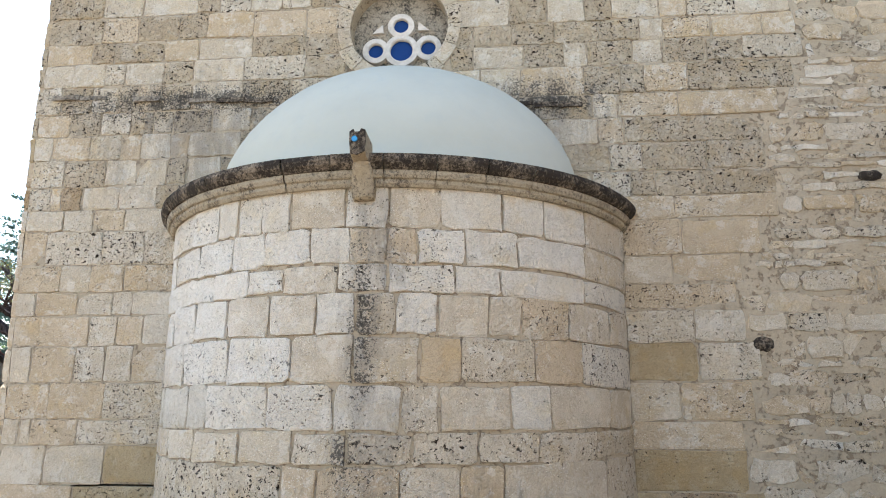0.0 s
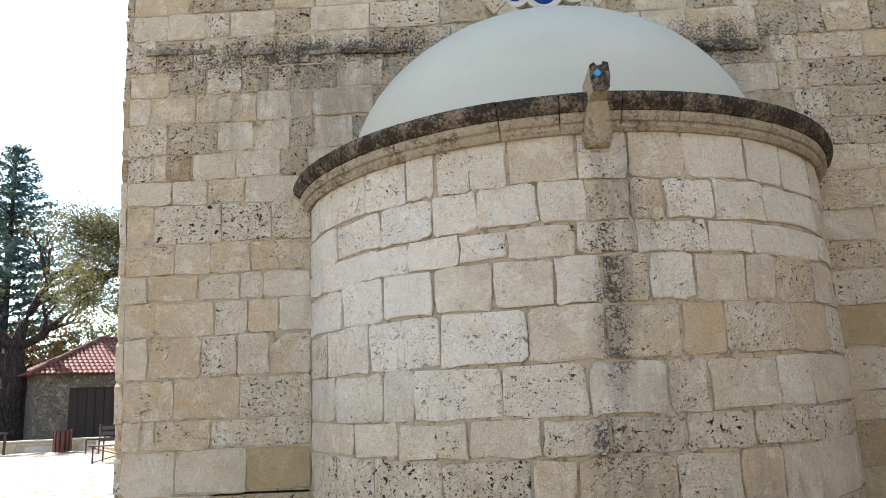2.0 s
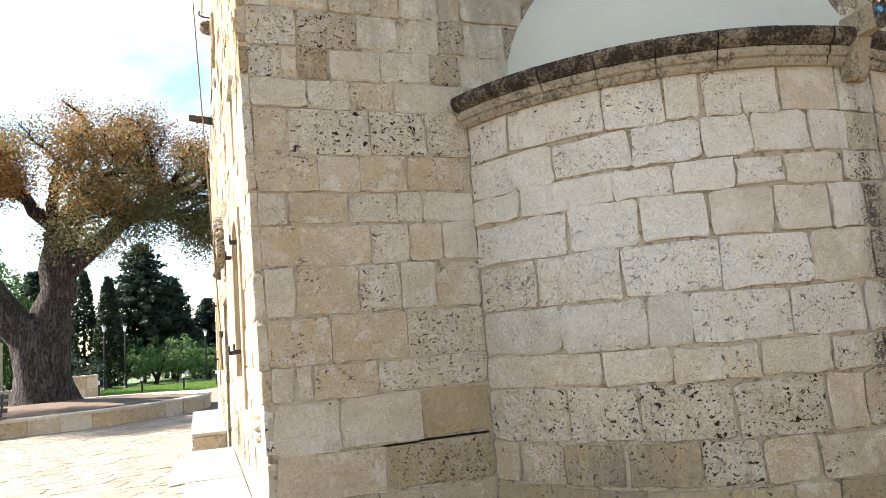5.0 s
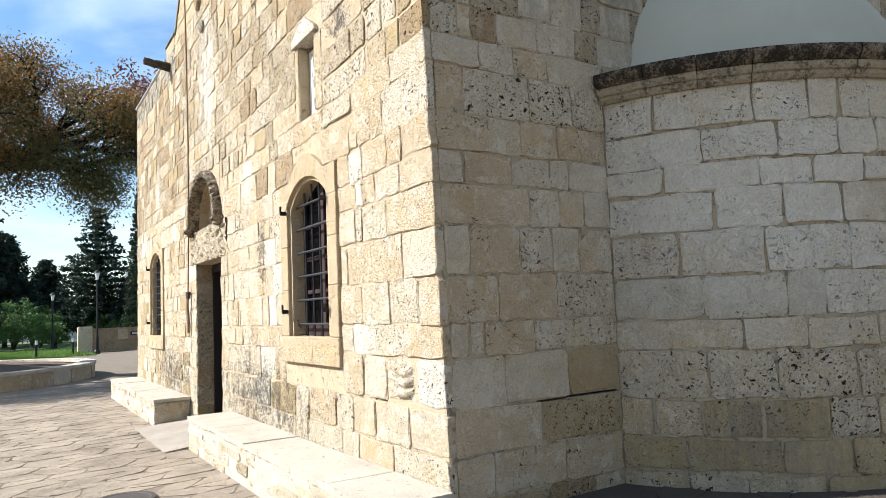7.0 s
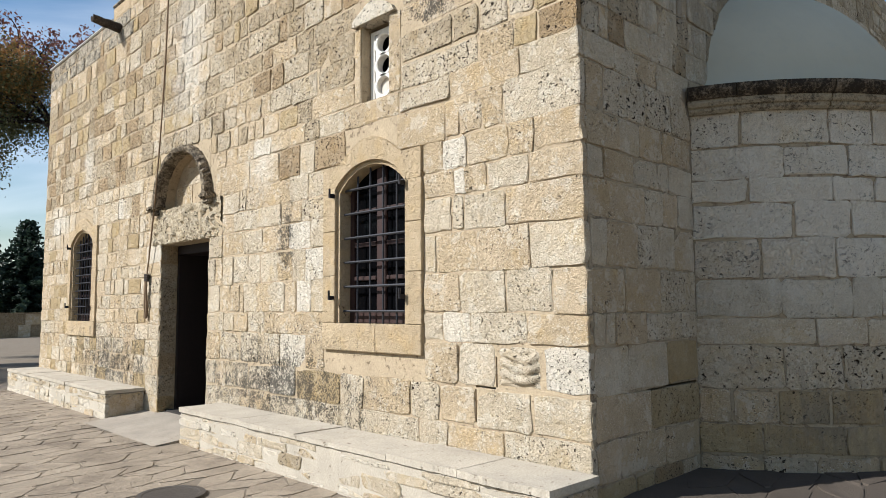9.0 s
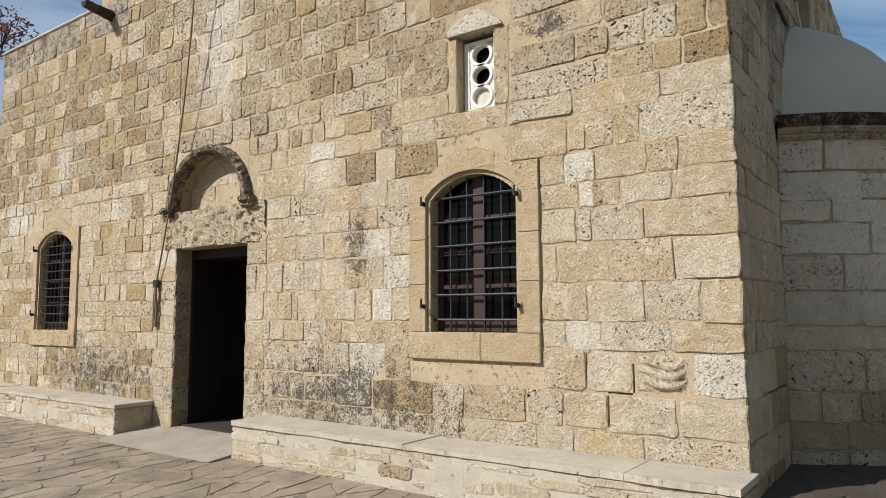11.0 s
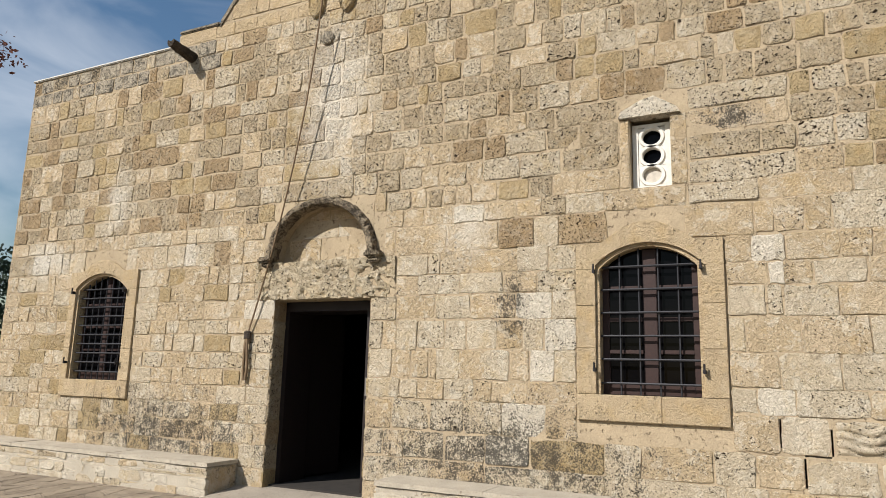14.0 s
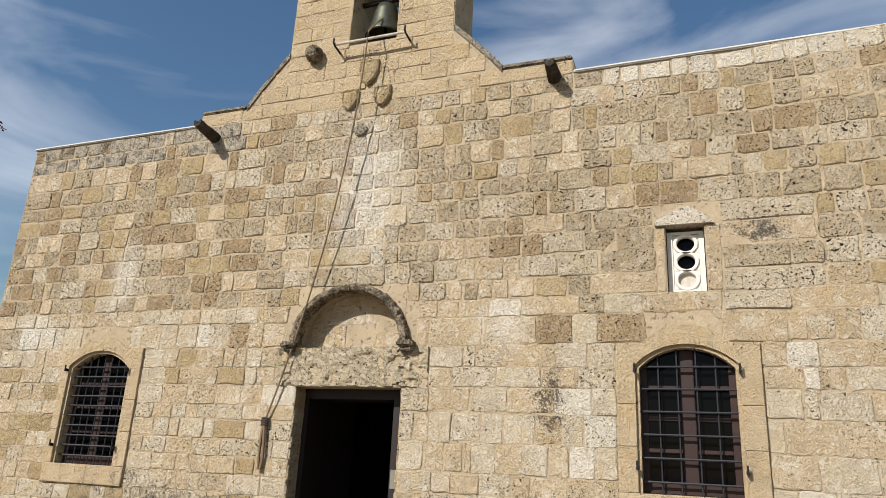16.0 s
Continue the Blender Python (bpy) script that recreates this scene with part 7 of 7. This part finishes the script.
def street_lamp(x, y, h, label):
    l = tagged(empty("street_lamp", pose(x, y, 0)), label, "lamp", group="lamps round the lawn")
    bm2 = bmesh.new()
    lathe(bm2, [(0.0, -0.02), (0.14, -0.02), (0.14, 0.12), (0.09, 0.2), (0.07, 0.8), (0.045, 0.9), (0.04, h - 0.5), (0.06, h - 0.45), (0.0, h - 0.44)], 12)
    part("post", bm2, IRON, l)
    bm2 = bmesh.new()
    lathe(bm2, [(0.05, h - 0.44), (0.11, h - 0.12), (0.0, h - 0.11)], 6)
    part("lantern_glass", bm2, LAMP_GLASS, l, "frosted lantern")
    bm2 = bmesh.new()
    lathe(bm2, [(0.16, h - 0.115), (0.10, h - 0.05), (0.0, h + 0.03)], 6)
    part("lantern_cap", bm2, IRON, l)


for deg, dist, h in ((6.2, 36.8, 3.95), (3.2, 46, 3.3), (8.0, 52, 5.0), (9.4, 40.5, 4.2)):
    x, y = bearing(E7, deg, dist)
    street_lamp(x, y, h, "black iron lamp post with frosted lantern")
for deg, dist, h in ((-5.2, 47, 3.9), (-6.6, 46, 3.9)):
    x, y = bearing(E5, deg, dist)
    street_lamp(x, y, h, "black iron lamp post by the cypresses")
posts = []
for deg, dist in ((-7.0, 35.8), (-4.1, 36.0), (-1.2, 35.6), (1.2, 37.5)):
    x, y = bearing(E5, deg, dist)
    posts.append((x, y))
    p = tagged(empty("bollard", pose(x, y, 0)), "black bollard with white band along the lawn", "bollard", group="bollards of the lawn")
    bm = bmesh.new()
    tube(bm, [(0, 0, -0.02), (0, 0, 0.62)], 0.05, 10)
    part("post", bm, IRON, p)
    bm = bmesh.new()
    tube(bm, [(0, 0, 0.621), (0, 0, 0.80)], 0.055, 10)
    part("band", bm, NOTICE, p, "white painted top")
chain = tagged(empty("chain"), "sagging chain between the lawn bollards", "chain")
for (xa, ya), (xb, yb) in zip(posts, posts[1:]):
    bm = bmesh.new()
    tube(bm, [(xa + (xb - xa) * s, ya + (yb - ya) * s, 0.60 - 0.9 * s * (1 - s)) for s in [i / 10 for i in range(11)]], 0.014, 5)
    part("span", bm, IRON, chain)
x, y = bearing(E7, 5.2, 75)
house = tagged(empty("house", pose(x, y, 0)), "white rendered house far beyond the lawn", "house")
bm = bmesh.new()
box(bm, -4, 4, 0, 6, 0, 3.0)
part("wall", bm, WHITE_WALL, house)
bm = bmesh.new()
box(bm, -4.3, 4.3, -0.3, 6.3, 3.003, 3.2)
part("roof", bm, MORTAR, house)
for xx in (-2.8, -0.8, 1.6):
    bm = bmesh.new()
    box(bm, xx, xx + 1.2, -0.04, -0.003, 0.9, 2.3)
    part("window", bm, GLASS, house)
x, y = bearing(E5, -0.1, 80)
house2 = tagged(empty("house", pose(x, y, 0)), "white flat-roofed house seen between the trees", "house")
bm = bmesh.new()
box(bm, -3, 3, 0, 6, 0, 5.2)
part("wall", bm, WHITE_WALL, house2)
for xx in (-2.0, 0.4):
    bm = bmesh.new()
    box(bm, xx, xx + 1.3, -0.04, -0.003, 3.2, 4.4)
    part("window", bm, GLASS, house2)

manhole = tagged(empty("manhole_cover", pose(-5.49, 8.14, 0.002)), "round cast iron manhole cover in the paving", "manhole cover")
bm = bmesh.new()
lathe(bm, [(0.0, 0.012), (0.19, 0.012), (0.20, 0.016), (0.235, 0.016), (0.24, -0.01)], 32)
part("lid", bm, CAST_IRON, manhole)

# ---------------------------------------------------------------- paving: uneven flags
r = random.Random(2024)
paving = tagged(empty("paving"), "uneven worn stone flags of the church square", "paving", kind="structure")
pv, pf = [], []


def flag(corners, rr):
    c = [Vector((sum(p[0] for p in corners) / 4, sum(p[1] for p in corners) / 4))] * 4
    ring2 = []
    for i in range(4):
        p, q = Vector(corners[i]), Vector(corners[(i + 1) % 4])
        for s in (0.13, 0.87):
            m = p.lerp(q, s)
            m = m + (c[0] - m) * (0.002 / max(0.08, (c[0] - m).length)) + Vector((rr.uniform(-0.012, 0.012), rr.uniform(-0.012, 0.012)))
            ring2.append(m)
    z = rr.uniform(0.0, 0.005)
    tx, ty = rr.uniform(-0.006, 0.006), rr.uniform(-0.006, 0.006)
    verts2 = [(m.x, m.y, -0.013) for m in ring2]
    verts2 += [(m.x + (c[0].x - m.x) * 0.03, m.y + (c[0].y - m.y) * 0.03, z + tx * (m.x - c[0].x) + ty * (m.y - c[0].y)) for m in ring2]
    faces2 = [(i, (i + 1) % 8, 8 + (i + 1) % 8, 8 + i) for i in range(8)] + [tuple(range(8, 16))]
    return verts2, faces2, c[0]


dv, df = [], []
grid = {}
x0, y0 = -15.0, 1.0
made = 0
turn = radians(14)
ct, st = math.cos(turn), math.sin(turn)


def node_at(i, j):
    if (i, j) not in grid:
        shift = 0.18 * (j % 2)
        u, v = i * 0.36 + shift + r.uniform(-0.09, 0.09), j * 0.23 + r.uniform(-0.055, 0.055)
        grid[(i, j)] = (x0 + u * ct - v * st, y0 + u * st + v * ct)
    return grid[(i, j)]


def rise(x, y):
    """The ground climbs a hand's width to the foot of the apse and of the end wall."""
    d = min(max(0.0, EY - y), max(0.0, math.hypot(x - AX, y - AY) - AR))
    side = min(1.0, max(0.0, (x + 5.7) / 2.0))
    if x < FX + 0.1:
        side *= min(1.0, max(0.0, (EY + 0.1 - y) / 0.9))
    return 0.18 * side * min(1.0, max(0.0, 1.25 - d / 1.3))


for j in range(-46, 152):
    for i in range(-18, 78):
        q = [node_at(i, j), node_at(i + 1, j), node_at(i + 1, j + 1), node_at(i, j + 1)]
        cx = sum(p[0] for p in q) / 4
        cy = sum(p[1] for p in q) / 4
        if cy > 36 or cx > 2.5 or cx < -22 or (cx > FX - 0.35 and cy > EY - 0.2) or math.hypot(cx - BX, cy - BY) < BR + 0.05:
            continue
        if math.hypot(cx - AX, cy - AY) < AR - 0.1 or (cx > FX - 0.62 and 10.0 < cy < 12.05) or math.hypot(cx + 5.49, cy - 8.14) < 0.3:
            continue
        v, f, c = flag(q, r)
        if cy > 2.0 and cx > -6.2:
            v = [(a, b, e + rise(a, b)) for a, b, e in v]
        # flags in the apse corner get the dirty tone that carries painted shade
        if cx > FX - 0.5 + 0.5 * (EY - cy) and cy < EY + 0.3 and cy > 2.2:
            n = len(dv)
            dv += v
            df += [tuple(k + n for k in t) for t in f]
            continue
        if -6.6 < cx < FX and 5.0 < cy < 16.5 and made < 300:
            made += 1
            ob = new("flagstone", mesh_from("flagstone", [(p[0] - c.x, p[1] - c.y, p[2]) for p in v], f, PAVE))
            ob.parent, ob.location = paving, (c.x, c.y, 0)
        else:
            n = len(pv)
            pv += v
            pf += [tuple(k + n for k in t) for t in f]
# bed under the rising flags
nx, ny = 62, 26
bed_v = [(-6.3 + 8.9 * i / nx, 1.9 + 3.7 * j / ny, rise(-6.3 + 8.9 * i / nx, 1.9 + 3.7 * j / ny) - 0.0045) for j in range(ny + 1) for i in range(nx + 1)]
bed_f = [(j * (nx + 1) + i, j * (nx + 1) + i + 1, (j + 1) * (nx + 1) + i + 1, (j + 1) * (nx + 1) + i) for j in range(ny) for i in range(nx)]
# same dirty tone, darkened for shade
part("bedding", mesh_from("bedding", bed_v, bed_f, PAVE_DIRTY_SHADE), None, paving, "dirty bedding of the flags by the apse")
far = part("far_flagstones", mesh_from("far_flagstones", pv, pf, PAVE_J), None, paving)
tagged(far, kind="stuff")
dirty = part("shaded_flagstones", mesh_from("shaded_flagstones", dv, df, PAVE_DIRTY_SHADE), None, paving, "dirty grey flags at the foot of the apse")
tagged(dirty, kind="stuff")
